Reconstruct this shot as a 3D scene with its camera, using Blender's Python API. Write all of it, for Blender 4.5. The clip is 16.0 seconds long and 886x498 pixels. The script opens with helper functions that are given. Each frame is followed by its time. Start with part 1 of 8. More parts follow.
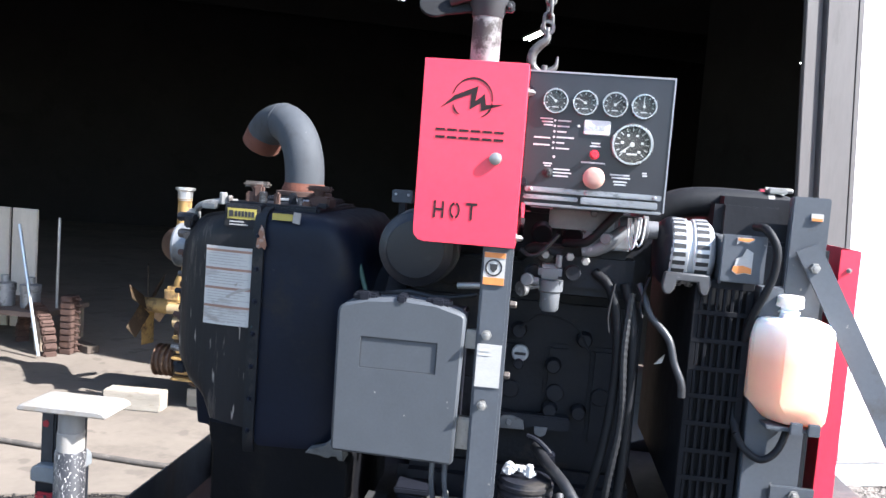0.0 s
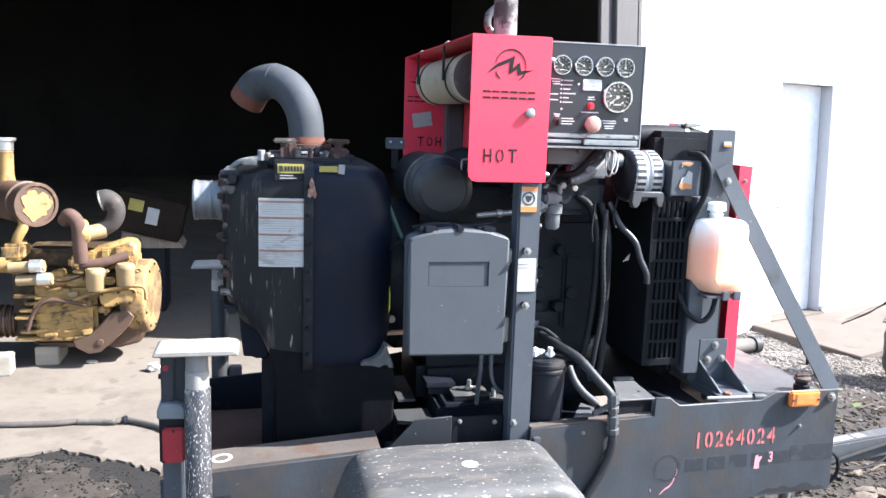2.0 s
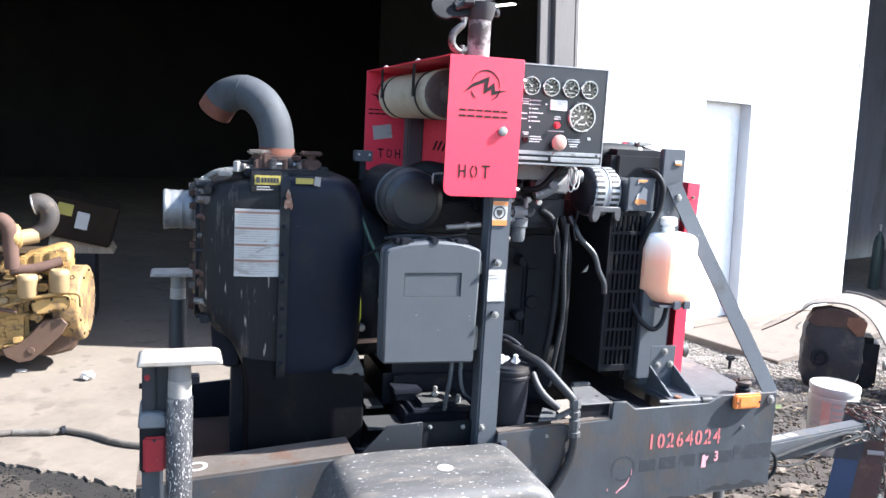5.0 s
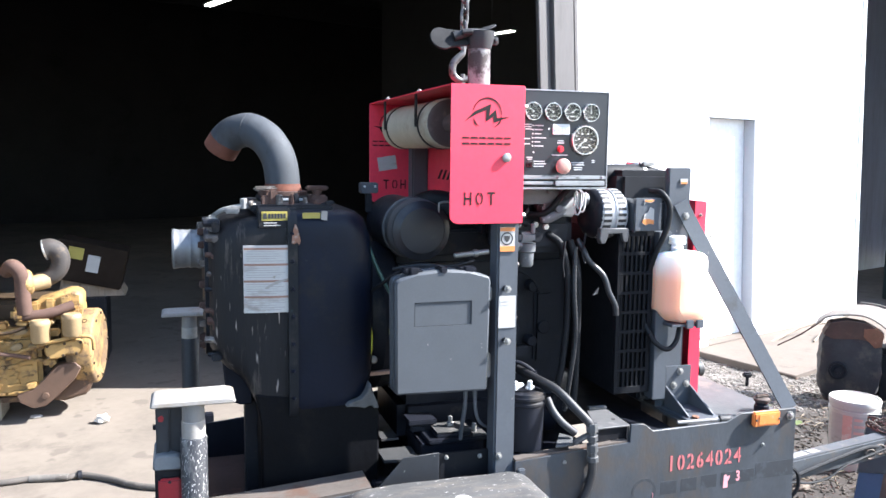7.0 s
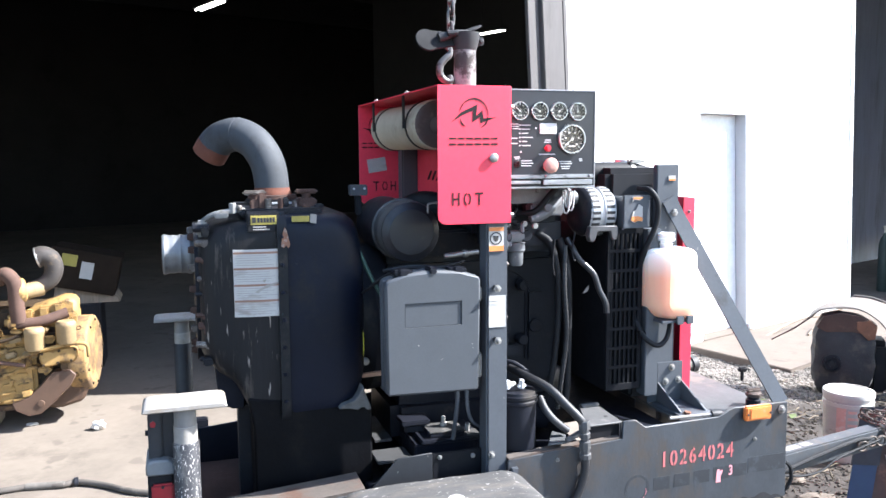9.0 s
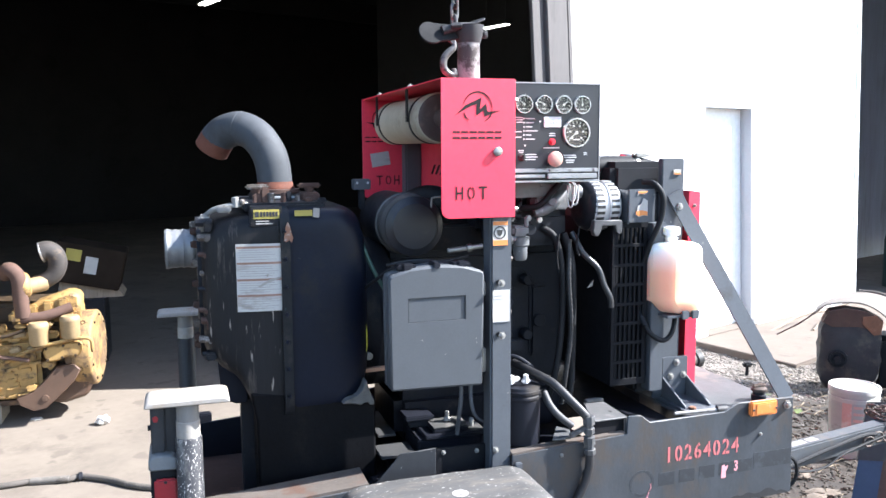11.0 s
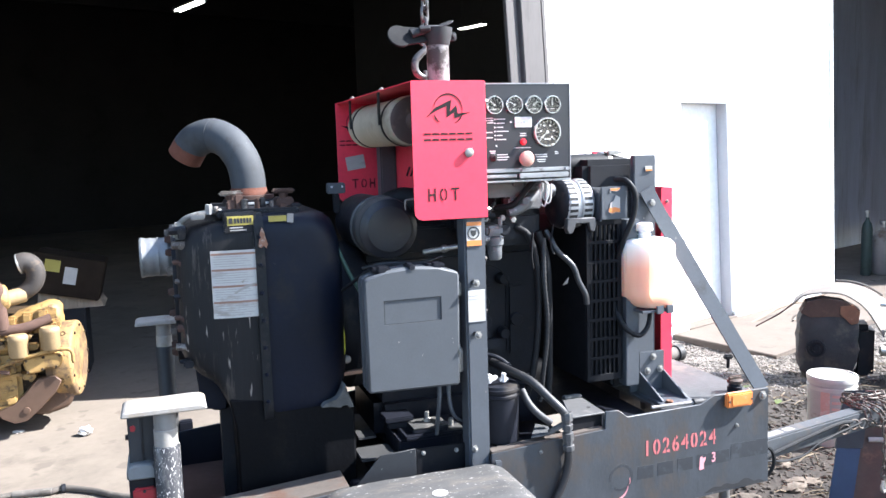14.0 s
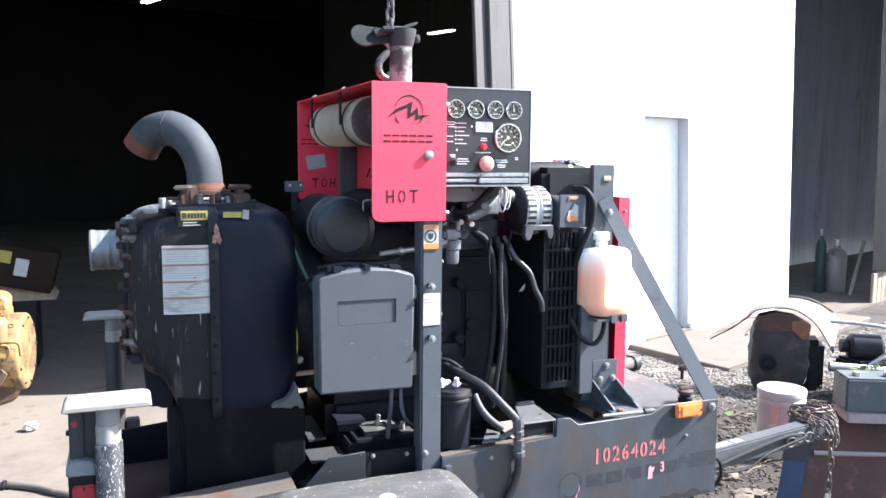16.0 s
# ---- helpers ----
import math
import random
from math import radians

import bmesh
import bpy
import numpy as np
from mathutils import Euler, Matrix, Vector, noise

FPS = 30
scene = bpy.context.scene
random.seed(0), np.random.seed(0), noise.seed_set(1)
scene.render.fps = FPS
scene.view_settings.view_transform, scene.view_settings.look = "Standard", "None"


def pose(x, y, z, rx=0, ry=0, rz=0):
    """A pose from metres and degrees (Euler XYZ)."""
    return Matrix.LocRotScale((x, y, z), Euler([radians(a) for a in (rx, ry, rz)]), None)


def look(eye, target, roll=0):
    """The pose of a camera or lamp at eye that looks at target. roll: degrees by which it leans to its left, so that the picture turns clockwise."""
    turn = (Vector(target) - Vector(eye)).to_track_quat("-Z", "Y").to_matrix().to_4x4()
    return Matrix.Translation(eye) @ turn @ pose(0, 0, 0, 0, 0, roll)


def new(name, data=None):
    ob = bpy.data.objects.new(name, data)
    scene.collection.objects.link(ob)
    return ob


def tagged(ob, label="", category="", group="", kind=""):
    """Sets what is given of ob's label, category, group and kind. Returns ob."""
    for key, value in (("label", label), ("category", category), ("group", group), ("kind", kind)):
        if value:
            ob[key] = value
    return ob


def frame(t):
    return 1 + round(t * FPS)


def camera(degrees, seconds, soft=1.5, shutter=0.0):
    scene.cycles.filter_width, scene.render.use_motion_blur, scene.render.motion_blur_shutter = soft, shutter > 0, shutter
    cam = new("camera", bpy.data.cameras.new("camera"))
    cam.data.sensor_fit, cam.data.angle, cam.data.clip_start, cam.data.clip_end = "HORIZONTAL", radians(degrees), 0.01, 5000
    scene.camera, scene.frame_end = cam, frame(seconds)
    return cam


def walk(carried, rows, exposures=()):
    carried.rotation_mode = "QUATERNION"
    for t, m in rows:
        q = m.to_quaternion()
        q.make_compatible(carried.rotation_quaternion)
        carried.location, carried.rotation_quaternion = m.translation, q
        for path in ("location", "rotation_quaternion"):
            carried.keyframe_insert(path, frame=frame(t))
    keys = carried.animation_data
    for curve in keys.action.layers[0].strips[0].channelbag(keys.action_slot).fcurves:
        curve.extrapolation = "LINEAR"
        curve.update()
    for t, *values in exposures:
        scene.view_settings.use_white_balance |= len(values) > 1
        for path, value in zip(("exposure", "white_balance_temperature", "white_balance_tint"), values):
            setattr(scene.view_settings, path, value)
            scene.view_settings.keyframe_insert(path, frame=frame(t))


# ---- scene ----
cam = camera(56.8, 16.0)
PATH = [
    (0, (0.216, -1.667, 1.604), (-0.001, 0.311, 1.434), 4.4),
    (0.5, (-0.028, -1.695, 1.651), (0.166, 0.292, 1.524), 2.8),
    (1, (-0.256, -1.799, 1.658), (-0.016, 0.179, 1.484), 0.6),
    (1.5, (-0.417, -1.96, 1.624), (-0.16, -0.001, 1.315), 1.7),
    (2, (-0.55, -2.044, 1.639), (-0.116, -0.118, 1.318), 1.9),
    (2.5, (-0.648, -2.078, 1.643), (-0.062, -0.193, 1.322), 0.8),
    (3, (-0.667, -2.08, 1.647), (-0.07, -0.198, 1.327), 3.6),
    (3.5, (-0.693, -2.078, 1.648), (-0.083, -0.2, 1.335), 3.8),
    (4, (-0.709, -2.076, 1.647), (-0.089, -0.202, 1.324), 3.3),
    (4.2, (-0.716, -2.079, 1.656), (-0.1, -0.203, 1.34), 3.7),
    (6.3, (-0.707, -2.078, 1.662), (-0.103, -0.191, 1.391), 1.1),
    (6.5, (-0.708, -2.074, 1.659), (-0.114, -0.182, 1.398), 0.8),
    (7, (-0.709, -2.078, 1.662), (-0.107, -0.185, 1.43), 0.7),
    (7.5, (-0.71, -2.085, 1.663), (-0.109, -0.19, 1.444), 0.9),
    (8, (-0.703, -2.086, 1.665), (-0.107, -0.19, 1.443), 0.5),
    (8.5, (-0.699, -2.087, 1.664), (-0.089, -0.197, 1.435), 0.4),
    (9, (-0.693, -2.091, 1.665), (-0.082, -0.2, 1.433), -0.3),
    (9.2, (-0.693, -2.091, 1.662), (-0.073, -0.204, 1.435), -0.3),
    (11.5, (-0.687, -2.078, 1.661), (-0.1, -0.183, 1.41), -0.3),
    (12, (-0.69, -2.079, 1.659), (-0.116, -0.18, 1.402), -0.3),
    (12.5, (-0.687, -2.077, 1.661), (-0.104, -0.182, 1.399), -0.9),
    (13, (-0.684, -2.084, 1.665), (-0.094, -0.189, 1.417), -1.2),
    (13.5, (-0.676, -2.094, 1.667), (-0.061, -0.208, 1.419), -0.8),
    (14, (-0.665, -2.102, 1.665), (-0.029, -0.222, 1.422), -1.7),
    (14.5, (-0.663, -2.102, 1.667), (-0.024, -0.224, 1.414), -0.9),
    (15, (-0.661, -2.1, 1.653), (-0.003, -0.235, 1.351), -0.7),
    (15.5, (-0.641, -2.103, 1.655), (0.011, -0.236, 1.357), -0.2),
    (16, (-0.644, -2.1, 1.658), (0.076, -0.249, 1.426), 0.5),
]
walk(cam, [(t, look(eye, target, roll)) for t, eye, target, roll in PATH], exposures=[(0, 2.00, 6050, 11), (1, 2.03, 6050, 11), (2, 2.12, 6050, 10), (16, 2.16, 6050, 10)])

# ---- light ----
SUN_AZ, SUN_EL = radians(74), radians(40.5)     # azimuth from -y towards +x
sun_dir = Vector((math.sin(SUN_AZ) * math.cos(SUN_EL), -math.cos(SUN_AZ) * math.cos(SUN_EL), math.sin(SUN_EL)))
world = bpy.data.worlds.new("sky")
scene.world = world
world.use_nodes = True
wn = world.node_tree.nodes
sky = wn.new("ShaderNodeTexSky")
sky.sky_type = "NISHITA"
sky.sun_disc = False
sky.sun_elevation = SUN_EL
sky.sun_rotation = math.atan2(sun_dir.x, sun_dir.y)
wn["Background"].inputs[1].default_value = 0.115
world.node_tree.links.new(sky.outputs[0], wn["Background"].inputs[0])
sun_data = bpy.data.lights.new("sun", "SUN")
sun_data.energy = 5.0
sun_data.angle = radians(0.5)
sun_data.color = (1.0, 0.965, 0.925)
sun = new("sun", sun_data)
sun.matrix_world = look(sun_dir * 30, (0, 0, 0))


# ---- materials ----
def M(name, col, rough=0.5, metal=0.0, var=0.25, scale=18.0, bump=0.15, dirt=None, dirt_amt=0.5, dirt_scale=6.0,
      speck=None, speck_amt=0.3, speck_scale=90.0, stretch=(1, 1, 1), coat=0.0, rnd=0.0, spec=0.5):
    m = bpy.data.materials.new(name)
    m.use_nodes = True
    nt = m.node_tree
    N, L = nt.nodes, nt.links
    p = N["Principled BSDF"]
    p.inputs["Metallic"].default_value = metal
    p.inputs["Coat Weight"].default_value = coat
    p.inputs["Specular IOR Level"].default_value = spec
    tc = N.new("ShaderNodeTexCoord")
    mp = N.new("ShaderNodeMapping")
    mp.inputs["Scale"].default_value = stretch
    L.new(tc.outputs["Object"], mp.inputs["Vector"])

    def noise_tex(sc, detail=5, rough_=0.6):
        n = N.new("ShaderNodeTexNoise")
        n.inputs["Scale"].default_value = sc
        n.inputs["Detail"].default_value = detail
        n.inputs["Roughness"].default_value = rough_
        L.new(mp.outputs[0], n.inputs["Vector"])
        return n.outputs["Fac"]

    def ramp(fac, a, b, ca, cb):
        r = N.new("ShaderNodeValToRGB")
        r.color_ramp.elements[0].position, r.color_ramp.elements[1].position = a, b
        r.color_ramp.elements[0].color, r.color_ramp.elements[1].color = ca, cb
        L.new(fac, r.inputs[0])
        return r.outputs[0]

    def blend(fac, a, b):
        x = N.new("ShaderNodeMix")
        x.data_type = "RGBA"
        L.new(fac, x.inputs[0])
        L.new(a, x.inputs[6])
        if hasattr(b, "links"):
            L.new(b, x.inputs[7])
        else:
            x.inputs[7].default_value = b
        return x.outputs[2]

    lo = tuple(c * (1 - var) for c in col) + (1,)
    hi = tuple(min(1, c * (1 + var)) for c in col) + (1,)
    fine = noise_tex(scale * 6, 4)
    big = noise_tex(scale * 0.35, 6)
    c = ramp(big, 0.3, 0.7, lo, hi)
    g = ramp(fine, 0.3, 0.7, tuple(0.85 * v for v in col) + (1,), tuple(min(1, 1.15 * v) for v in col) + (1,))
    half = N.new("ShaderNodeMix")
    half.data_type = "RGBA"
    half.inputs[0].default_value = 0.4
    L.new(c, half.inputs[6])
    L.new(g, half.inputs[7])
    c = half.outputs[2]
    if rnd:
        oi = N.new("ShaderNodeObjectInfo")
        hs = N.new("ShaderNodeHueSaturation")
        mr = N.new("ShaderNodeMapRange")
        mr.inputs[3].default_value, mr.inputs[4].default_value = 1 - rnd, 1 + rnd
        L.new(oi.outputs["Random"], mr.inputs[0])
        L.new(mr.outputs[0], hs.inputs["Value"])
        L.new(c, hs.inputs["Color"])
        c = hs.outputs[0]
    rough_lo = rough
    if dirt:
        d = noise_tex(dirt_scale, 8, 0.7)
        e = 0.72 - 0.4 * dirt_amt
        f = ramp(d, e, e + 0.12, (0, 0, 0, 1), (1, 1, 1, 1))
        c = blend(f, c, tuple(dirt) + (1,))
    if speck:
        d = noise_tex(speck_scale, 3, 0.5)
        e = 0.80 - 0.35 * speck_amt
        f = ramp(d, e, e + 0.05, (0, 0, 0, 1), (1, 1, 1, 1))
        c = blend(f, c, tuple(speck) + (1,))
    L.new(c, p.inputs["Base Color"])
    r = N.new("ShaderNodeMapRange")
    r.inputs[3].default_value, r.inputs[4].default_value = max(0.03, rough_lo - 0.12), min(1, rough_lo + 0.15)
    L.new(noise_tex(scale * 1.3, 5), r.inputs[0])
    L.new(r.outputs[0], p.inputs["Roughness"])
    if bump:
        b = N.new("ShaderNodeBump")
        b.inputs["Strength"].default_value = bump
        b.inputs["Distance"].default_value = 0.004
        L.new(noise_tex(scale * 4, 6), b.inputs["Height"])
        L.new(b.outputs[0], p.inputs["Normal"])
    return m


black_paint = M("black_paint", (0.010, 0.011, 0.016), 0.45, var=0.3, dirt=(0.045, 0.04, 0.036), dirt_amt=0.35, dirt_scale=9, bump=0.08)
black_cast = M("black_cast", (0.013, 0.014, 0.018), 0.5, var=0.5, dirt=(0.04, 0.034, 0.028), dirt_amt=0.4, dirt_scale=7, bump=0.3)
pump_paint = M("pump_paint", (0.0035, 0.006, 0.0145), 0.45, var=0.35, dirt=(0.012, 0.012, 0.014), dirt_amt=0.4, dirt_scale=5, bump=0.15, spec=0.3, speck=(0.03, 0.03, 0.03), speck_amt=0.2, speck_scale=30)
grey_paint = M("grey_paint", (0.066, 0.073, 0.084), 0.5, var=0.15, bump=0.06, speck=(0.26, 0.24, 0.215), speck_amt=0.2, speck_scale=60, dirt=(0.045, 0.041, 0.038), dirt_amt=0.3)
grey_plastic = M("grey_plastic", (0.057, 0.063, 0.071), 0.55, var=0.1, scale=30, bump=0.06, speck=(0.35, 0.35, 0.35), speck_amt=0.09, speck_scale=45)
rail_paint = M("rail_paint", (0.040, 0.045, 0.052), 0.5, var=0.5, scale=22, dirt=(0.056, 0.047, 0.041), dirt_amt=0.54, dirt_scale=6, stretch=(1, 1, 0.6), speck=(0.2, 0.185, 0.17), speck_amt=0.22, speck_scale=50)
flange_rust = M("flange_rust", (0.085, 0.07, 0.059), 0.8, var=0.4, dirt=(0.085, 0.047, 0.032), dirt_amt=0.5, dirt_scale=9, bump=0.3, speck=(0.25, 0.22, 0.2), speck_amt=0.15, speck_scale=40)
deck_paint = M("deck_paint", (0.06, 0.062, 0.064), 0.65, var=0.35, dirt=(0.13, 0.113, 0.096), dirt_amt=0.4, dirt_scale=5, bump=0.2)
fender_paint = M("fender_paint", (0.066, 0.064, 0.062), 0.6, var=0.45, scale=40, dirt=(0.105, 0.093, 0.081), dirt_amt=0.52, dirt_scale=22, speck=(0.42, 0.40, 0.375), speck_amt=0.43, speck_scale=175, stretch=(0.33, 1, 1), bump=0.15)
sleeve_mat = M("sleeve_mat", (0.02, 0.02, 0.023), 0.5, speck=(0.42, 0.4, 0.38), speck_amt=0.56, speck_scale=330, stretch=(1, 1, 0.35), dirt=(0.11, 0.105, 0.10), dirt_amt=0.45, dirt_scale=30)
red_paint = M("red_paint", (0.80, 0.045, 0.085), 0.36, var=0.06, scale=10, bump=0.03, speck=(0.5, 0.1, 0.1), speck_amt=0.06, coat=0.2)
cut_dark = M("cut_dark", (0.010, 0.004, 0.005), 0.9)
dark_plate = M("dark_plate", (0.016, 0.017, 0.022), 0.38, var=0.2, scale=30, bump=0.03, coat=0.15)
alu = M("alu", (0.72, 0.72, 0.72), 0.34, 0.9, var=0.12, scale=40, bump=0.1, dirt=(0.4, 0.38, 0.36), dirt_amt=0.3)
cast_alu = M("cast_alu", (0.44, 0.445, 0.45), 0.45, 0.35, var=0.15, bump=0.25, dirt=(0.26, 0.25, 0.24), dirt_amt=0.35, dirt_scale=15)
steel = M("steel", (0.45, 0.44, 0.42), 0.45, 0.85, var=0.2, dirt=(0.18, 0.12, 0.08), dirt_amt=0.35, dirt_scale=20)
bolt_mat = M("bolt_mat", (0.32, 0.31, 0.29), 0.45, 0.6, var=0.2, dirt=(0.2, 0.17, 0.12), dirt_amt=0.35, dirt_scale=60)
pump_dusty = M("pump_dusty", (0.0115, 0.0113, 0.0125), 0.5, var=0.6, scale=12, dirt=(0.12, 0.10, 0.083), dirt_amt=0.42, dirt_scale=8, bump=0.3, stretch=(1.8, 1, 0.22), speck=(0.26, 0.23, 0.2), speck_amt=0.36, speck_scale=42, spec=0.3)
grease = M("grease", (0.045, 0.03, 0.018), 0.6, var=0.4, dirt=(0.12, 0.075, 0.035), dirt_amt=0.45, dirt_scale=9, bump=0.3)
rusty = M("rusty", (0.17, 0.075, 0.042), 0.85, 0.0, var=0.45, scale=25, dirt=(0.28, 0.15, 0.09), dirt_amt=0.45, dirt_scale=12, bump=0.5)
rust_brown = M("rust_brown", (0.07, 0.038, 0.028), 0.85, var=0.4, scale=12, dirt=(0.17, 0.085, 0.055), dirt_amt=0.35, dirt_scale=6, bump=0.4)
pipe_grey = M("pipe_grey", (0.050, 0.055, 0.061), 0.72, var=0.4, scale=9, bump=0.12, speck=(0.19, 0.195, 0.2), speck_amt=0.2, speck_scale=22, dirt=(0.036, 0.036, 0.037), dirt_amt=0.48, dirt_scale=7, stretch=(1, 1, 0.6), spec=0.35)
cream = M("cream", (0.40, 0.355, 0.27), 0.75, var=0.2, scale=14, dirt=(0.27, 0.215, 0.155), dirt_amt=0.4, dirt_scale=7, bump=0.15)
galv = M("galv", (0.20, 0.195, 0.19), 0.65, 0.1, var=0.4, scale=30, dirt=(0.045, 0.037, 0.034), dirt_amt=0.66, dirt_scale=20, bump=0.25)
chain_mat = M("chain_mat", (0.10, 0.083, 0.07), 0.55, 0.3, var=0.4, dirt=(0.10, 0.055, 0.034), dirt_amt=0.5, dirt_scale=30)
rubber = M("rubber", (0.018, 0.018, 0.019), 0.6, var=0.3, scale=40, bump=0.2, dirt=(0.06, 0.055, 0.05), dirt_amt=0.3)
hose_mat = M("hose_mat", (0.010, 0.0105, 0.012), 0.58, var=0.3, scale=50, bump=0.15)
white_label = M("white_label", (0.42, 0.405, 0.38), 0.5, var=0.1, scale=40, bump=0.03, dirt=(0.27, 0.24, 0.21), dirt_amt=0.42, dirt_scale=14, stretch=(0.5, 0.5, 1.6))
print_grey = M("print_grey", (0.29, 0.28, 0.27), 0.6)
orange_mat = M("orange_mat", (0.62, 0.22, 0.06), 0.5, var=0.15)
brown_band = M("brown_band", (0.26, 0.15, 0.11), 0.6, var=0.3)
yellow_label = M("yellow_label", (0.33, 0.27, 0.055), 0.5, var=0.2, dirt=(0.15, 0.13, 0.06), dirt_amt=0.35, dirt_scale=30)
print_white = M("print_white", (0.5, 0.5, 0.5), 0.6, var=0.1)
print_black = M("print_black", (0.02, 0.02, 0.02), 0.6)
dial_face = M("dial_face", (0.02, 0.02, 0.023), 0.5)
lcd_mat = M("lcd_mat", (0.66, 0.68, 0.66), 0.4, var=0.06)
red_knob = M("red_knob", (0.6, 0.03, 0.05), 0.35)
pale_knob = M("pale_knob", (0.46, 0.26, 0.21), 0.5, var=0.15)
rad_black = M("rad_black", (0.014, 0.0148, 0.018), 0.6, var=0.35, dirt=(0.03, 0.028, 0.027), dirt_amt=0.3, dirt_scale=10, spec=0.25)
bottle_body = M("bottle_body", (0.80, 0.76, 0.70), 0.42, var=0.04, bump=0.04)
bottle_white = M("bottle_white", (0.88, 0.86, 0.83), 0.45, var=0.04, bump=0.04)
bottle_orange = M("bottle_orange", (0.80, 0.42, 0.27), 0.4, var=0.06, bump=0.04)
nt = bottle_body.node_tree
bz = nt.nodes.new("ShaderNodeTexCoord")
bs = nt.nodes.new("ShaderNodeSeparateXYZ")
br = nt.nodes.new("ShaderNodeMapRange")
br.inputs[1].default_value, br.inputs[2].default_value = 1.272, 1.345
bx = nt.nodes.new("ShaderNodeMix")
bx.data_type = "RGBA"
bx.inputs[6].default_value, bx.inputs[7].default_value = (0.93, 0.52, 0.35, 1), (0.93, 0.88, 0.82, 1)
nt.links.new(bz.outputs["Object"], bs.inputs[0])
nt.links.new(bs.outputs[2], br.inputs[0])
nt.links.new(br.outputs[0], bx.inputs[0])
nt.links.new(bx.outputs[2], nt.nodes["Principled BSDF"].inputs["Base Color"])
for bmat, tr in ((bottle_white, 0.25), (bottle_body, 0.9)):
    bmat.node_tree.nodes["Principled BSDF"].inputs["Subsurface Weight"].default_value = tr
    bmat.node_tree.nodes["Principled BSDF"].inputs["Subsurface Radius"].default_value = (0.05, 0.04, 0.03)
    bmat.node_tree.nodes["Principled BSDF"].inputs["Subsurface Scale"].default_value = 1.0
amber = M("amber", (0.72, 0.22, 0.055), 0.35, var=0.18, scale=40, bump=0.05, coat=0.3, dirt=(0.6, 0.3, 0.14), dirt_amt=0.35, dirt_scale=40)
tail_red = M("tail_red", (0.32, 0.018, 0.028), 0.35, var=0.25, bump=0.02, coat=0.3, dirt=(0.3, 0.1, 0.09), dirt_amt=0.3, dirt_scale=30)
num_red = M("num_red", (0.50, 0.135, 0.135), 0.6, var=0.25, speck=(0.07, 0.07, 0.075), speck_amt=0.46, speck_scale=70)
worn_grey = M("worn_grey", (0.20, 0.19, 0.18), 0.6, var=0.25, scale=14, stretch=(1, 1, 0.2), dirt=(0.11, 0.085, 0.07), dirt_amt=0.4, dirt_scale=20)
paper_white = M("paper_white", (0.6, 0.57, 0.53), 0.8, var=0.12, scale=30)
worn_white = M("worn_white", (0.29, 0.27, 0.245), 0.6, var=0.2, scale=14, dirt=(0.24, 0.205, 0.165), dirt_amt=0.45, dirt_scale=14, bump=0.15)
cat_yellow = M("cat_yellow", (0.35, 0.215, 0.072), 0.65, var=0.35, scale=12, dirt=(0.10, 0.06, 0.03), dirt_amt=0.52, dirt_scale=10, bump=0.35)
pale_yellow = M("pale_yellow", (0.29, 0.205, 0.105), 0.6, var=0.25, dirt=(0.2, 0.13, 0.07), dirt_amt=0.38, dirt_scale=14)
brown_tank = M("brown_tank", (0.085, 0.048, 0.030), 0.6, var=0.3, dirt=(0.28, 0.16, 0.07), dirt_amt=0.35, dirt_scale=6)
red_brown = M("red_brown", (0.085, 0.047, 0.034), 0.85, var=0.35)
wood = M("wood", (0.30, 0.265, 0.215), 0.8, var=0.25, scale=12, stretch=(1, 6, 6), dirt=(0.2, 0.155, 0.11), dirt_amt=0.35)
old_wood = M("old_wood", (0.24, 0.19, 0.14), 0.85, var=0.3, scale=9, stretch=(5, 5, 0.6), dirt=(0.1, 0.085, 0.07), dirt_amt=0.4)
plywood = M("plywood", (0.55, 0.49, 0.41), 0.85, var=0.15, scale=9, stretch=(5, 5, 0.6))
# earth colour with the shadow before the slab edge put into it
shaded_soil = M("shaded_soil", (0.011, 0.009, 0.0075), 0.95, var=0.5, scale=14, bump=0.6)
cardboard = M("cardboard", (0.02, 0.014, 0.010), 0.9, var=0.35, spec=0.1)
concrete = M("concrete", (0.160, 0.134, 0.108), 0.9, var=0.34, scale=3, dirt=(0.118, 0.098, 0.079), dirt_amt=0.50, dirt_scale=1.3, speck=(0.125, 0.104, 0.084), speck_amt=0.55, speck_scale=5, bump=0.35)
pad_concrete = M("pad_concrete", (0.12, 0.095, 0.076), 0.88, var=0.18, scale=6, dirt=(0.088, 0.07, 0.056), dirt_amt=0.42, dirt_scale=3, bump=0.3)
dirt_mat = M("dirt_mat", (0.040, 0.031, 0.0245), 0.95, var=0.55, scale=6, dirt=(0.02, 0.0155, 0.0125), dirt_amt=0.55, dirt_scale=3, speck=(0.10, 0.085, 0.07), speck_amt=0.4, speck_scale=26, bump=0.9)
gravel_mat = M("gravel_mat", (0.185, 0.163, 0.142), 0.9, var=0.5, scale=14, bump=0.4)
clod_mat = M("clod_mat", (0.052, 0.041, 0.032), 0.95, var=0.5, scale=14, bump=0.6)
white_siding = M("white_siding", (0.82, 0.82, 0.81), 0.5, var=0.03, scale=4, dirt=(0.7, 0.68, 0.64), dirt_amt=0.25, dirt_scale=1.3, bump=0.05)
grey_trim = M("grey_trim", (0.25, 0.24, 0.24), 0.7, var=0.15, scale=6, stretch=(1, 1, 0.2), dirt=(0.17, 0.15, 0.14), dirt_amt=0.35, dirt_scale=4)
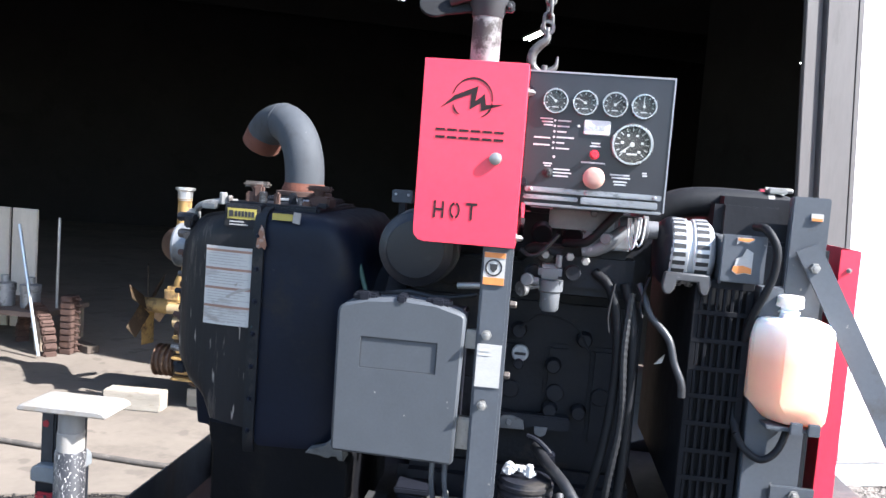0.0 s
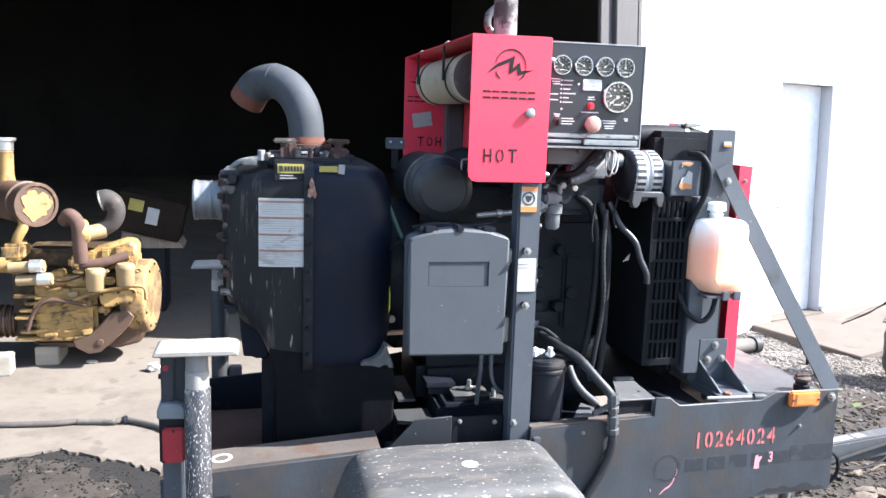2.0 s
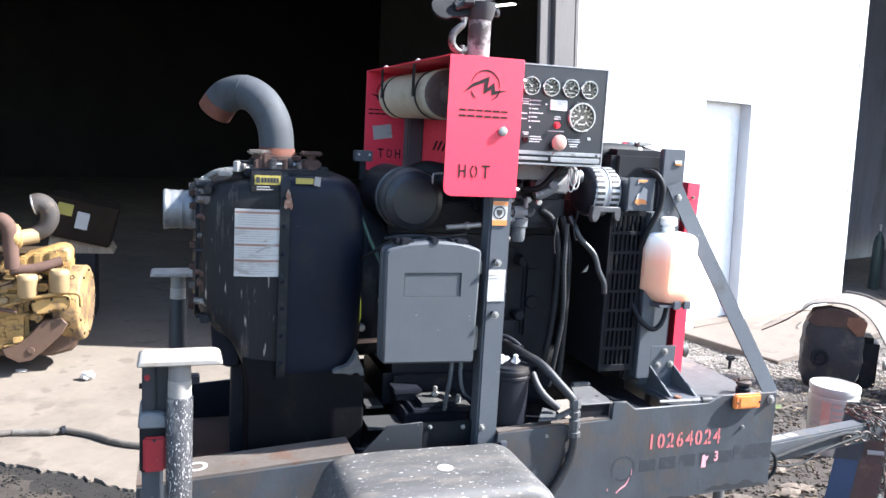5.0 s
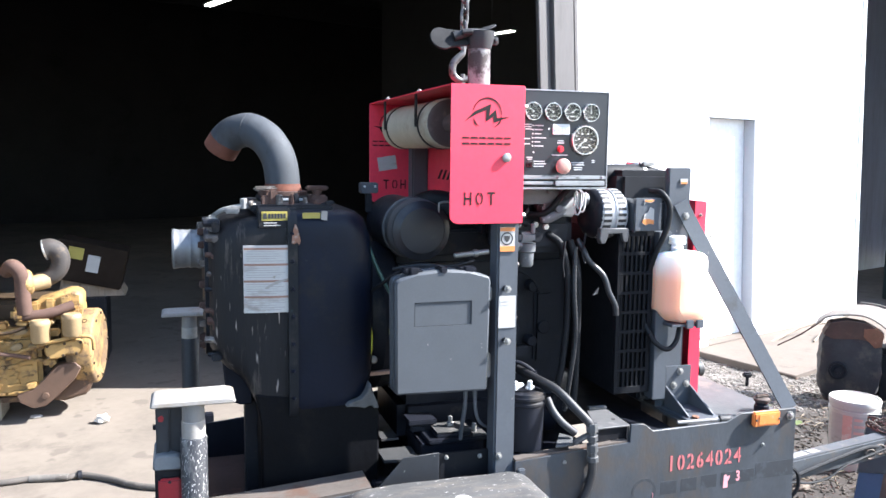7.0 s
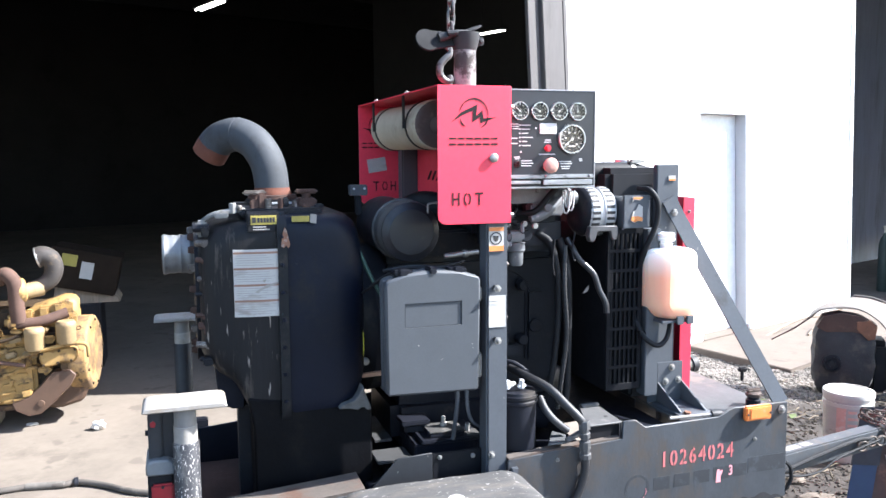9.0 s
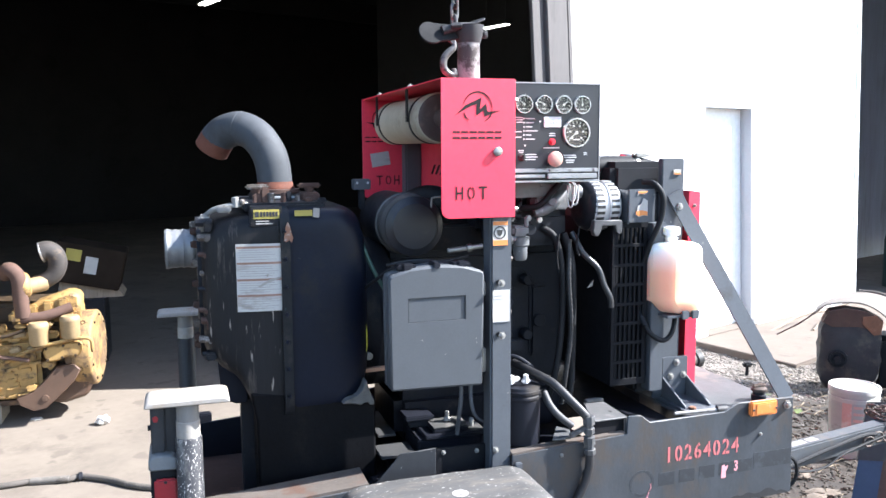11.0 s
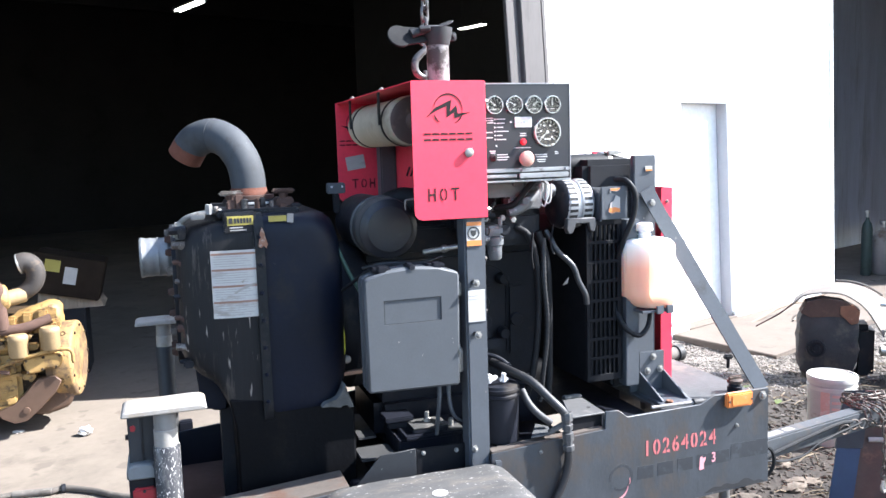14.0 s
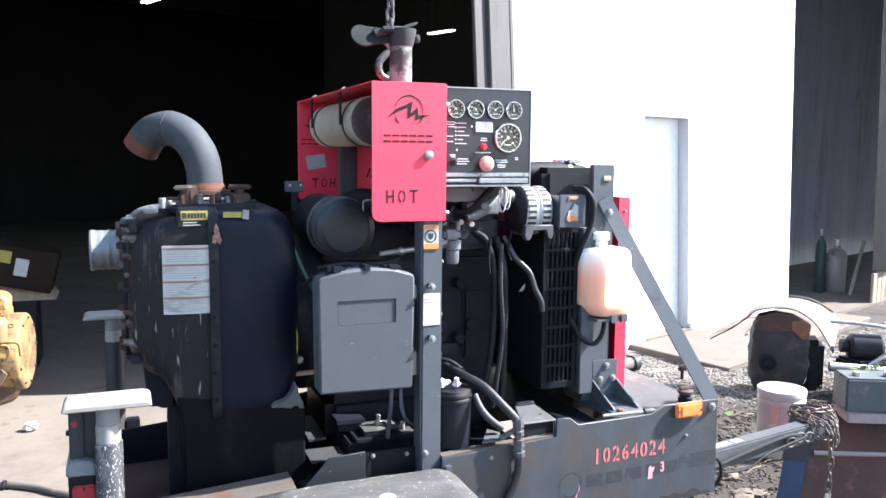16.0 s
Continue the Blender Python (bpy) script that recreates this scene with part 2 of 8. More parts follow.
taupe_trim = M("taupe_trim", (0.085, 0.077, 0.075), 0.7, var=0.15, scale=6, stretch=(1, 1, 0.2), dirt=(0.058, 0.052, 0.05), dirt_amt=0.35, dirt_scale=4)
# near-black colour: the gloom inside the workshop is painted into it
shop_shade = M("shop_shade", (0.022, 0.02, 0.019), 0.95, var=0.3, scale=3, dirt=(0.012, 0.01, 0.009), dirt_amt=0.4, dirt_scale=1)
# pale bluish wall colour with the second bay's haze painted in
bay_haze = M("bay_haze", (0.52, 0.55, 0.64), 0.85, var=0.25, scale=3, stretch=(2.5, 2.5, 0.25), dirt=(0.34, 0.35, 0.4), dirt_amt=0.45, dirt_scale=2)
bucket_white = M("bucket_white", (0.50, 0.485, 0.44), 0.5, var=0.08, dirt=(0.40, 0.365, 0.31), dirt_amt=0.35, dirt_scale=8)
label_pink = M("label_pink", (0.62, 0.36, 0.31), 0.55, var=0.15, dirt=(0.65, 0.6, 0.55), dirt_amt=0.45, dirt_scale=16)
blue_paint = M("blue_paint", (0.019, 0.039, 0.080), 0.65, var=0.25, dirt=(0.05, 0.045, 0.04), dirt_amt=0.3, dirt_scale=10)
fender_pale = M("fender_pale", (0.14, 0.12, 0.104), 0.7, var=0.25, scale=10, dirt=(0.12, 0.095, 0.075), dirt_amt=0.4, dirt_scale=6)
teal_grey = M("teal_grey", (0.07, 0.084, 0.085), 0.55, var=0.2, dirt=(0.2, 0.16, 0.12), dirt_amt=0.35, dirt_scale=10)
leaf_mat = M("leaf_mat", (0.09, 0.12, 0.03), 0.6, var=0.4, scale=30)
cyl_green = M("cyl_green", (0.022, 0.04, 0.037), 0.55, var=0.3)
cyl_grey = M("cyl_grey", (0.21, 0.19, 0.185), 0.55, var=0.2, dirt=(0.12, 0.08, 0.06), dirt_amt=0.4)
yellow_bright = M("yellow_bright", (0.75, 0.7, 0.06), 0.5)
lamp_glow = bpy.data.materials.new("lamp_glow")
lamp_glow.use_nodes = True
lamp_glow.node_tree.nodes["Principled BSDF"].inputs["Emission Color"].default_value = (1, 0.97, 0.85, 1)
lamp_glow.node_tree.nodes["Principled BSDF"].inputs["Emission Strength"].default_value = 3.0
gauge_glass = bpy.data.materials.new("gauge_glass")
gauge_glass.use_nodes = True
gg = gauge_glass.node_tree.nodes["Principled BSDF"]
gg.inputs["Transmission Weight"].default_value = 1.0
gg.inputs["Roughness"].default_value = 0.03
gg.inputs["IOR"].default_value = 1.3


for dull in (pump_paint, pump_dusty, black_cast, black_paint, rad_black, hose_mat, grease):
    dull.node_tree.nodes["Principled BSDF"].inputs["Specular IOR Level"].default_value = 0.22


# ---- mesh helpers ----
def B():
    return bmesh.new()


def merge(bm, tmp, m=None):
    me = bpy.data.meshes.new("tmp")
    if m is not None:
        bmesh.ops.transform(tmp, matrix=m, verts=tmp.verts)
    tmp.to_mesh(me)
    tmp.free()
    bm.from_mesh(me)
    bpy.data.meshes.remove(me)
    return bm


def box(bm, x0, x1, y0, y1, z0, z1, bev=0.003, m=None, seg=2):
    t = bmesh.new()
    bmesh.ops.create_cube(t, size=1)
    for v in t.verts:
        v.co = Vector(((x0 + x1) / 2 + v.co.x * (x1 - x0), (y0 + y1) / 2 + v.co.y * (y1 - y0), (z0 + z1) / 2 + v.co.z * (z1 - z0)))
    if bev:
        w = min(bev, 0.45 * min(abs(x1 - x0), abs(y1 - y0), abs(z1 - z0)))
        bmesh.ops.bevel(t, geom=t.edges[:], offset=w, segments=seg, affect="EDGES")
    return merge(bm, t, m)


def prism(bm, poly, axis, d0, d1, bev=0.0, m=None):
    """poly: 2D points in the plane across the axis (x: yz, y: xz, z: xy), from d0 to d1 along it."""
    t = bmesh.new()

    def at(p, d):
        return {"x": (d, p[0], p[1]), "y": (p[0], d, p[1]), "z": (p[0], p[1], d)}[axis]
    a = [t.verts.new(at(p, d0)) for p in poly]
    b = [t.verts.new(at(p, d1)) for p in poly]
    t.faces.new(a)
    t.faces.new(b[::-1])
    n = len(poly)
    for i in range(n):
        t.faces.new((a[i], b[i], b[(i + 1) % n], a[(i + 1) % n]))
    bmesh.ops.recalc_face_normals(t, faces=t.faces[:])
    if bev:
        bmesh.ops.bevel(t, geom=t.edges[:], offset=bev, segments=1, affect="EDGES")
    return merge(bm, t, m)


def lathe(bm, p0, axis, prof, seg=24, close=False):
    """prof: (distance along the axis, radius) rows."""
    p0, ax = Vector(p0), Vector(axis).normalized()
    up = Vector((0, 0, 1)) if abs(ax.z) < 0.9 else Vector((1, 0, 0))
    e1 = ax.cross(up).normalized()
    e2 = ax.cross(e1)
    rings = []
    for d, r in prof:
        if r < 1e-6:
            rings.append([bm.verts.new(p0 + ax * d)])
        else:
            rings.append([bm.verts.new(p0 + ax * d + r * (math.cos(2 * math.pi * k / seg) * e1 + math.sin(2 * math.pi * k / seg) * e2)) for k in range(seg)])
    fs = []
    for a, b in zip(rings, rings[1:]):
        for k in range(seg):
            q = (k + 1) % seg
            if len(a) == 1 and len(b) == 1:
                continue
            if len(a) == 1:
                fs.append(bm.faces.new((a[0], b[q], b[k])))
            elif len(b) == 1:
                fs.append(bm.faces.new((a[k], a[q], b[0])))
            else:
                fs.append(bm.faces.new((a[k], a[q], b[q], b[k])))
    if not close:
        if len(rings[0]) > 1:
            fs.append(bm.faces.new(rings[0][::-1]))
        if len(rings[-1]) > 1:
            fs.append(bm.faces.new(rings[-1]))
    bmesh.ops.recalc_face_normals(bm, faces=fs)
    return bm


def cyl(bm, p0, p1, r, r1=None, seg=20, bev=0.002):
    p0, p1 = Vector(p0), Vector(p1)
    n = (p1 - p0).length
    r1 = r if r1 is None else r1
    b = min(bev, n * 0.4, r * 0.5, r1 * 0.9 if r1 else bev)
    return lathe(bm, p0, p1 - p0, [(0, r - b), (b, r), (n - b, r1), (n, max(r1 - b, 0))], seg)


def smooth_path(pts, n=6):
    P = [Vector(p) for p in pts]
    if len(P) < 3:
        return P
    Q = [2 * P[0] - P[1]] + P + [2 * P[-1] - P[-2]]
    out = []
    for i in range(1, len(Q) - 2):
        a, b, c, d = Q[i - 1:i + 3]
        for k in range(n):
            t = k / n
            out.append(0.5 * (2 * b + (c - a) * t + (2 * a - 5 * b + 4 * c - d) * t * t + (3 * b - a - 3 * c + d) * t ** 3))
    out.append(P[-1])
    return out


def sweep(bm, pts, r, seg=10, n=6, smooth=True, cap=True, wall=0.0):
    P = smooth_path(pts, n) if smooth else [Vector(p) for p in pts]
    rad = r if callable(r) else (lambda s: r)
    T = [(P[min(i + 1, len(P) - 1)] - P[max(i - 1, 0)]).normalized() for i in range(len(P))]
    up = Vector((0, 0, 1)) if abs(T[0].z) < 0.9 else Vector((1, 0, 0))
    e1 = T[0].cross(up).normalized()
    rings = []
    for i, (p, t) in enumerate(zip(P, T)):
        e1 = (e1 - t * e1.dot(t)).normalized()
        e2 = t.cross(e1)
        q = rad(i / (len(P) - 1))
        rings.append([bm.verts.new(p + q * (math.cos(2 * math.pi * k / seg) * e1 + math.sin(2 * math.pi * k / seg) * e2)) for k in range(seg)])
    fs = []
    for a, b in zip(rings, rings[1:]):
        for k in range(seg):
            fs.append(bm.faces.new((a[k], a[(k + 1) % seg], b[(k + 1) % seg], b[k])))
    if cap:
        fs += [bm.faces.new(rings[0][::-1]), bm.faces.new(rings[-1])]
    bmesh.ops.recalc_face_normals(bm, faces=fs)
    return bm


def ribbon(bm, pts, width_vec, thick, n=5, smooth=True):
    """A flat bar or sheet that follows pts, as wide as width_vec, thick across both."""
    P = smooth_path(pts, n) if smooth else [Vector(p) for p in pts]
    w = Vector(width_vec)
    rings = []
    for i, p in enumerate(P):
        t = (P[min(i + 1, len(P) - 1)] - P[max(i - 1, 0)]).normalized()
        nn = t.cross(w).normalized() * thick
        rings.append([bm.verts.new(q) for q in (p, p + w, p + w + nn, p + nn)])
    fs = []
    for a, b in zip(rings, rings[1:]):
        for k in range(4):
            fs.append(bm.faces.new((a[k], a[(k + 1) % 4], b[(k + 1) % 4], b[k])))
    fs += [bm.faces.new(rings[0][::-1]), bm.faces.new(rings[-1])]
    bmesh.ops.recalc_face_normals(bm, faces=fs)
    return bm


def loft(bm, rings):
    R = [[bm.verts.new(p) for p in ring] for ring in rings]
    fs = []
    for a, b in zip(R, R[1:]):
        n = len(a)
        for k in range(n):
            fs.append(bm.faces.new((a[k], a[(k + 1) % n], b[(k + 1) % n], b[k])))
    fs += [bm.faces.new(R[0][::-1]), bm.faces.new(R[-1])]
    bmesh.ops.recalc_face_normals(bm, faces=fs)
    return bm


def superellipse(cx, cy, cz, a, b, e, axis="x", seg=40):
    out = []
    for k in range(seg):
        t = 2 * math.pi * k / seg
        c, s = math.cos(t), math.sin(t)
        u, v = a * math.copysign(abs(c) ** (2 / e), c), b * math.copysign(abs(s) ** (2 / e), s)
        out.append((cx, cy + u, cz + v) if axis == "x" else (cx + u, cy, cz + v) if axis == "y" else (cx + u, cy + v, cz))
    return out


def writing(bm, s, size, m, depth=0.0008, squeeze=1.0, bold=0.0):
    cu = bpy.data.curves.new("txt", "FONT")
    cu.body, cu.size, cu.extrude, cu.resolution_u, cu.offset = s, size, depth, 3, bold
    ob = bpy.data.objects.new("txt", cu)
    scene.collection.objects.link(ob)
    dg = bpy.context.evaluated_depsgraph_get()
    me = bpy.data.meshes.new_from_object(ob.evaluated_get(dg))
    t = bmesh.new()
    t.from_mesh(me)
    bmesh.ops.scale(t, vec=(squeeze, 1, 1), verts=t.verts)
    bpy.data.objects.remove(ob)
    bpy.data.curves.remove(cu)
    bpy.data.meshes.remove(me)
    return merge(bm, t, m)


FACE_Y = Matrix.Rotation(radians(90), 4, "X")     # text in the xz plane, read from -y


def finish(bm, name, sharp=38):
    bm.normal_update()
    for f in bm.faces:
        f.smooth = True
    lim = radians(sharp)
    for e in bm.edges:
        if len(e.link_faces) == 2 and e.calc_face_angle(0) > lim:
            e.smooth = False
    me = bpy.data.meshes.new(name)
    bm.to_mesh(me)
    bm.free()
    return me


def thing(name, loc, label, category, group="", kind=""):
    ob = new(name)
    ob.empty_display_size = 0.1
    ob.matrix_world = Matrix.Translation(loc)
    return tagged(ob, label, category, group, kind)


def part(name, bm, material, parent, label=""):
    ob = new(name, finish(bm, name))
    ob.data.materials.append(material)
    if parent is not None:
        ob.parent = parent
        root = parent
        while root.parent is not None:
            root = root.parent
        # parts are modelled in world metres; only the root empty carries a place
        ob.matrix_parent_inverse = root.matrix_basis.inverted() if parent is root else Matrix.Identity(4)
    if label:
        ob["label"] = label
    return ob


def share(name, me, material, parent, m, label=""):
    """A piece on shared mesh data at its own pose."""
    ob = new(name, me)
    if not me.materials:
        me.materials.append(material)
    ob.parent = parent
    root = parent
    while root.parent is not None:
        root = root.parent
    ob.matrix_parent_inverse = root.matrix_basis.inverted() if parent is root else Matrix.Identity(4)
    ob.matrix_basis = m
    if label:
        ob["label"] = label
    return ob


def single(name, bm, material, label, category, kind="", group="", m=None):
    ob = new(name, finish(bm, name))
    ob.data.materials.append(material)
    if m is not None:
        ob.matrix_world = m
    return tagged(ob, label, category, group, kind)


def bolt_mesh(r=0.010, h=0.011):
    b = B()
    lathe(b, (0, 0, 0), (0, -1, 0), [(0, r * 1.5), (0.003, r * 1.5), (0.0031, r), (h * 0.7, r), (h, r * 0.85), (h, 0)], 6)
    lathe(b, (0, 0, 0), (0, -1, 0), [(h, r * 0.5), (h + 0.003, r * 0.5), (h + 0.004, 0)], 8)
    return finish(b, "bolt")


BOLT = bolt_mesh()
BOLT_S = bolt_mesh(0.007, 0.012)
BOLT_D = bolt_mesh(0.006, 0.008)

# ---- the building ----
WALL_TURN = radians(20)
WALL = Matrix.Translation((1.93, 3.24, 0)) @ Matrix.Rotation(WALL_TURN, 4, "Z")     # local x along the wall, -y outwards


def wp(u, n, z):
    """A place by the wall: u along it, n metres out of it."""
    return WALL @ Vector((u, -n, z))


HEAD = 4.5
LEAN = 0.07     # the building's uprights against the trailer's, which stands nose up


def upright(bm):
    for v in bm.verts:
        v.co.x -= LEAN * (v.co.z - 2.0)
    return bm


b = B()
box(b, 0, 1.60, 0, 0.18, -0.06, 5.3, 0)
box(b, 1.60, 2.315, 0, 0.18, 2.02, 5.2, 0)
box(b, 2.315, 4.20, 0, 0.18, -0.06, 5.2, 0)
box(b, 1.60, 2.315, 0, 0.18, -0.06, 0.05, 0)
x = 0.12
while x < 4.1:
    for z0, z1 in (((0.03, 5.2),) if not 1.52 < x < 2.36 else ((2.16, 5.2),)):
        prism(b, ((x - 0.016, 0.001), (x - 0.012, -0.004), (x + 0.012, -0.004), (x + 0.016, 0.001)), "z", z0, z1)
    x += 0.3
single("wall_east", upright(b), white_siding, "sunlit white painted metal siding with narrow upright ribs", "wall", "structure", m=WALL)
b = B()
box(b, -10, 0, 0, 0.18, HEAD, 5.3, 0)
box(b, -10.2, -9.2, 0, 0.18, 0, HEAD, 0)
single("wall_header", upright(b), white_siding, "white siding over the wide bay door", "wall", "structure", m=WALL)
b = B()
box(b, 3.9, 5.5, 0.003, 0.177, 4.5, 5.2, 0)
box(b, 5.5, 15.8, -0.55, -0.42, 0.38, 5.2, 0)
box(b, 5.5, 5.62, -0.418, 0.0, 4.5, 5.2, 0)
box(b, 5.3, 15.8, -0.56, -0.002, 5.2, 5.35, 0)
single("wall_second_bay", upright(b), grey_trim, "grey weathered wing wall beside the second bay", "wall", "structure", m=WALL)
b = B()
box(b, -0.31, -0.205, 0.0, 0.03, 0, HEAD, 0.004)
box(b, -0.20, 0.0, -0.03, 0.03, 0, HEAD, 0.006)
box(b, 0.002, 0.037, -0.03, -0.005, 0, HEAD, 0.003)
single("trim_bay", upright(b), taupe_trim, "grey weathered boards trimming the bay opening", "trim", "structure", m=WALL)
b = B()
box(b, 4.17, 4.235, -0.012, 0.2, -0.05, 5.1, 0.004)
single("trim_corner", upright(b), white_siding, "white corner trim of the siding", "trim", "structure", m=WALL)
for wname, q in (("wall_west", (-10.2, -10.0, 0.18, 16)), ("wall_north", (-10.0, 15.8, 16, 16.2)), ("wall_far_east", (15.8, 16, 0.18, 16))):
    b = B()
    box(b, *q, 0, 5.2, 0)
    single(wname, b, shop_shade, "inner wall of the workshop, near black for the shade inside", "wall", "structure", m=WALL)
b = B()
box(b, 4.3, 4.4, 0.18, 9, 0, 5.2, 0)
single("wall_partition", b, shop_shade, "dark partition beside the second bay", "wall", "structure", m=WALL)
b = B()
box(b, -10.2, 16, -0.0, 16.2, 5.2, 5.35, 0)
single("ceiling", b, shop_shade, "dark unlit roof over the workshop", "ceiling", "structure", m=WALL)
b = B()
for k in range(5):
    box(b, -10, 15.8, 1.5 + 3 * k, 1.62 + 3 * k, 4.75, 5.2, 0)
single("trim_roof_beams", b, shop_shade, "dark roof beams inside the workshop", "beam", "structure", m=WALL)

# door in the white wall, set back in its reveal
door = tagged(new("door_1"), "closed white steel door set back in a grey reveal", "door", kind="structure")
door.matrix_world = WALL


def wpart(name, bm, mat, parent, label=""):
    ob = new(name, finish(upright(bm), name))
    ob.data.materials.append(mat)
    ob.parent = parent
    if label:
        ob["label"] = label
    return ob


b = B()
box(b, 1.62, 2.288, 0.10, 0.14, 0.06, 1.985, 0.004)
leaf = wpart("door_leaf", b, white_siding, door)
b = B()
cyl(b, (1.70, 0.10, 1.0), (1.70, 0.05, 1.0), 0.012, seg=10)
lathe(b, (1.70, 0.055, 1.0), (0, -1, 0), [(0, 0.012), (0.006, 0.028), (0.03, 0.028), (0.036, 0.0)], 14)
wpart("door_handle", b, steel, leaf, "round steel knob")
b = B()
box(b, 1.60, 1.62, -0.004, 0.16, 0.05, 2.02, 0.003)
box(b, 2.288, 2.318, -0.004, 0.16, 0.05, 2.02, 0.003)
box(b, 1.62, 2.288, -0.003, 0.16, 1.985, 2.022, 0.003)
wpart("door_frame", b, M("frame_white", (0.42, 0.43, 0.45), 0.6, var=0.06), door, "white painted frame")
b = B()
box(b, 1.58, 2.33, -0.05, 0.11, 0.03, 0.06, 0.004)
wpart("door_sill", b, pad_concrete, door, "pale worn sill")
b = B()
box(b, -0.085, 1.59, -0.035, -0.011, -0.02, 0.12, 0.004)
box(b, 2.31, 4.168, -0.035, -0.011, -0.02, 0.12, 0.004)
single("baseboard", upright(b), white_siding, "white board along the foot of the siding", "trim", "structure", m=WALL)

b = B()
box(b, 0.0, 1.60, -0.040, -0.004, 0.121, 0.135, 0.002)
single("trim_drip", upright(b), grey_trim, "thin grey drip strip above the base board", "trim", "structure", m=WALL)

# ---- ground ----
def edge_y(x):
    """The front edge of the floor slab, as a line on the plan."""
    K = ((-14, 2.2), (-2.0, 2.06), (-1.45, 1.97), (-0.96, 1.62), (0.0, 1.2), (0.95, 0.62), (1.3, 1.2), (1.95, 3.22))
    for (xa, ya), (xb, yb) in zip(K, K[1:]):
        if x <= xb:
            return ya + (yb - ya) * max(0, x - xa) / (xb - xa)
    return 9.0


def hill(x, y):
    """The height of the dirt: low under the slab, a few centimetres up towards the tongue."""
    p = WALL.inverted() @ Vector((x, y, 0))
    slab = max(0.0, min(1.0, (edge_y(x) + 0.05 - y) / 0.25))
    if p.y > -0.02:
        slab = 0
    rise = 0.055 * max(0, min(1, (x - 1.4) / 1.0)) * max(0, min(1, (3.2 - y) / 1.2))
    rough = 0.022 * noise.fractal(Vector((x * 2.3, y * 2.3, 0)), 1.0, 2.0, 4) + 0.012 * noise.noise(Vector((x * 11, y * 11, 3)))
    return -0.03 + slab * (0.025 + rise + rough * 1.1)


b = B()
X = [-300, -60, -20, -8] + [-5 + 0.07 * k for k in range(int(13 / 0.07))] + [9, 14, 30, 80, 300]
Y = [-300, -60, -20, -8] + [-3.2 + 0.07 * k for k in range(int(8.2 / 0.07))] + [6, 10, 24, 80, 300]
G = [[b.verts.new((x, y, hill(x, y))) for y in Y] for x in X]
for i in range(len(X) - 1):
    for j in range(len(Y) - 1):
        b.faces.new((G[i][j], G[i + 1][j], G[i + 1][j + 1], G[i][j + 1]))
single("ground", b, dirt_mat, "dark trampled dirt with small stones", "ground", "structure")

# concrete floor with a broken front edge
b = B()
edge = []
for k in range(560):
    x = -4.6 + 6.53 * k / 559
    y = edge_y(x) + 0.05 * noise.noise(Vector((x * 3, 0, 0))) + 0.04 * noise.noise(Vector((x * 13, 5, 0))) + 0.035 * noise.noise(Vector((x * 37, 9, 0)))
    q = WALL.inverted() @ Vector((x, y, 0))
    edge.append((q.x, min(q.y, 0.0)))
poly = edge + [(0.0, 0.0), (15.8, 0.0), (15.8, 16), (-9.9, 16), (-9.9, 1.2)]
prism(b, poly, "z", -0.12, 0.0)
single("floor", b, concrete, "stained grey concrete floor of the workshop and its apron", "floor", "structure", m=WALL)
b = B()
prism(b, ((1.42, -1.0), (1.48, -0.03), (4.25, -0.03), (4.4, -0.86), (3.0, -0.93)), "z", -0.05, 0.05, 0.008)
single("pavement", b, pad_concrete, "pale concrete pad before the white door", "pavement", "structure", m=WALL)
b = B()
prism(b, ((4.3, -0.03), (8.5, -0.03), (8.5, -0.5), (4.4, -0.5)), "z", -0.05, 0.03, 0.006)
single("pavement_second_bay", b, pad_concrete, "pale concrete apron of the second bay", "pavement", "structure", m=WALL)


def pebbles(name, mat, count, inside, size, label, category, flat=0.6, seed=1):
    rng = random.Random(seed)
    t = bmesh.new()
    bmesh.ops.create_icosphere(t, subdivisions=1, radius=1)
    base = [v.co.copy() for v in t.verts]
    faces = [[v.index for v in f.verts] for f in t.faces]
    t.free()
    V, F = [], []
    while count:
        p = inside(rng)
        if p is None:
            continue
        count -= 1
        s = size * (0.4 + rng.random() ** 2.5 * 1.6)
        q = Euler((rng.random() * 6, rng.random() * 6, rng.random() * 6)).to_matrix()
        o = len(V)
        for c in base:
            k = q @ (c * (0.75 + 0.5 * rng.random()))
            V.append((p[0] + k.x * s, p[1] + k.y * s, p[2] + k.z * s * flat + s * 0.2))
        F += [[o + i for i in f] for f in faces]
    me = bpy.data.meshes.new(name)
    me.from_pydata(V, [], F)
    me.materials.append(mat)
    return tagged(new(name, me), label, category, kind="stuff")


def gravel_place(rng):
    u, n = rng.uniform(-1.4, 4.6), rng.uniform(0.05, 2.3)
    p = wp(u, n, 0)
    if (u > 1.46 and n < 0.95) or p.x < 1.0 or p.y < 1.95 + 0.35 * max(0.0, min(1.0, p.x - 1.9)) + rng.gauss(0, 0.2) or p.y > edge_y(p.x) + 0.05:
        return None
    return (p.x, p.y, hill(p.x, p.y))


def clod_place(rng):
    x, y = rng.uniform(0.9, 4.6), rng.uniform(-1.2, 2.0)
    return (x, y, hill(x, y))


def rear_place(rng):
    x = rng.uniform(-3.6, 0.2)
    y = edge_y(x) + 0.03 - abs(rng.gauss(0, 0.22))
    return (x, y, max(hill(x, y), -0.015))


pebbles("gravel", gravel_mat, 62000, gravel_place, 0.0066, "pale loose gravel strewn beside the building", "gravel", seed=2)
pebbles("dirt_clods", clod_mat, 20000, clod_place, 0.0075, "dark clods of earth and rotten leaves", "dirt", 0.7, seed=3)
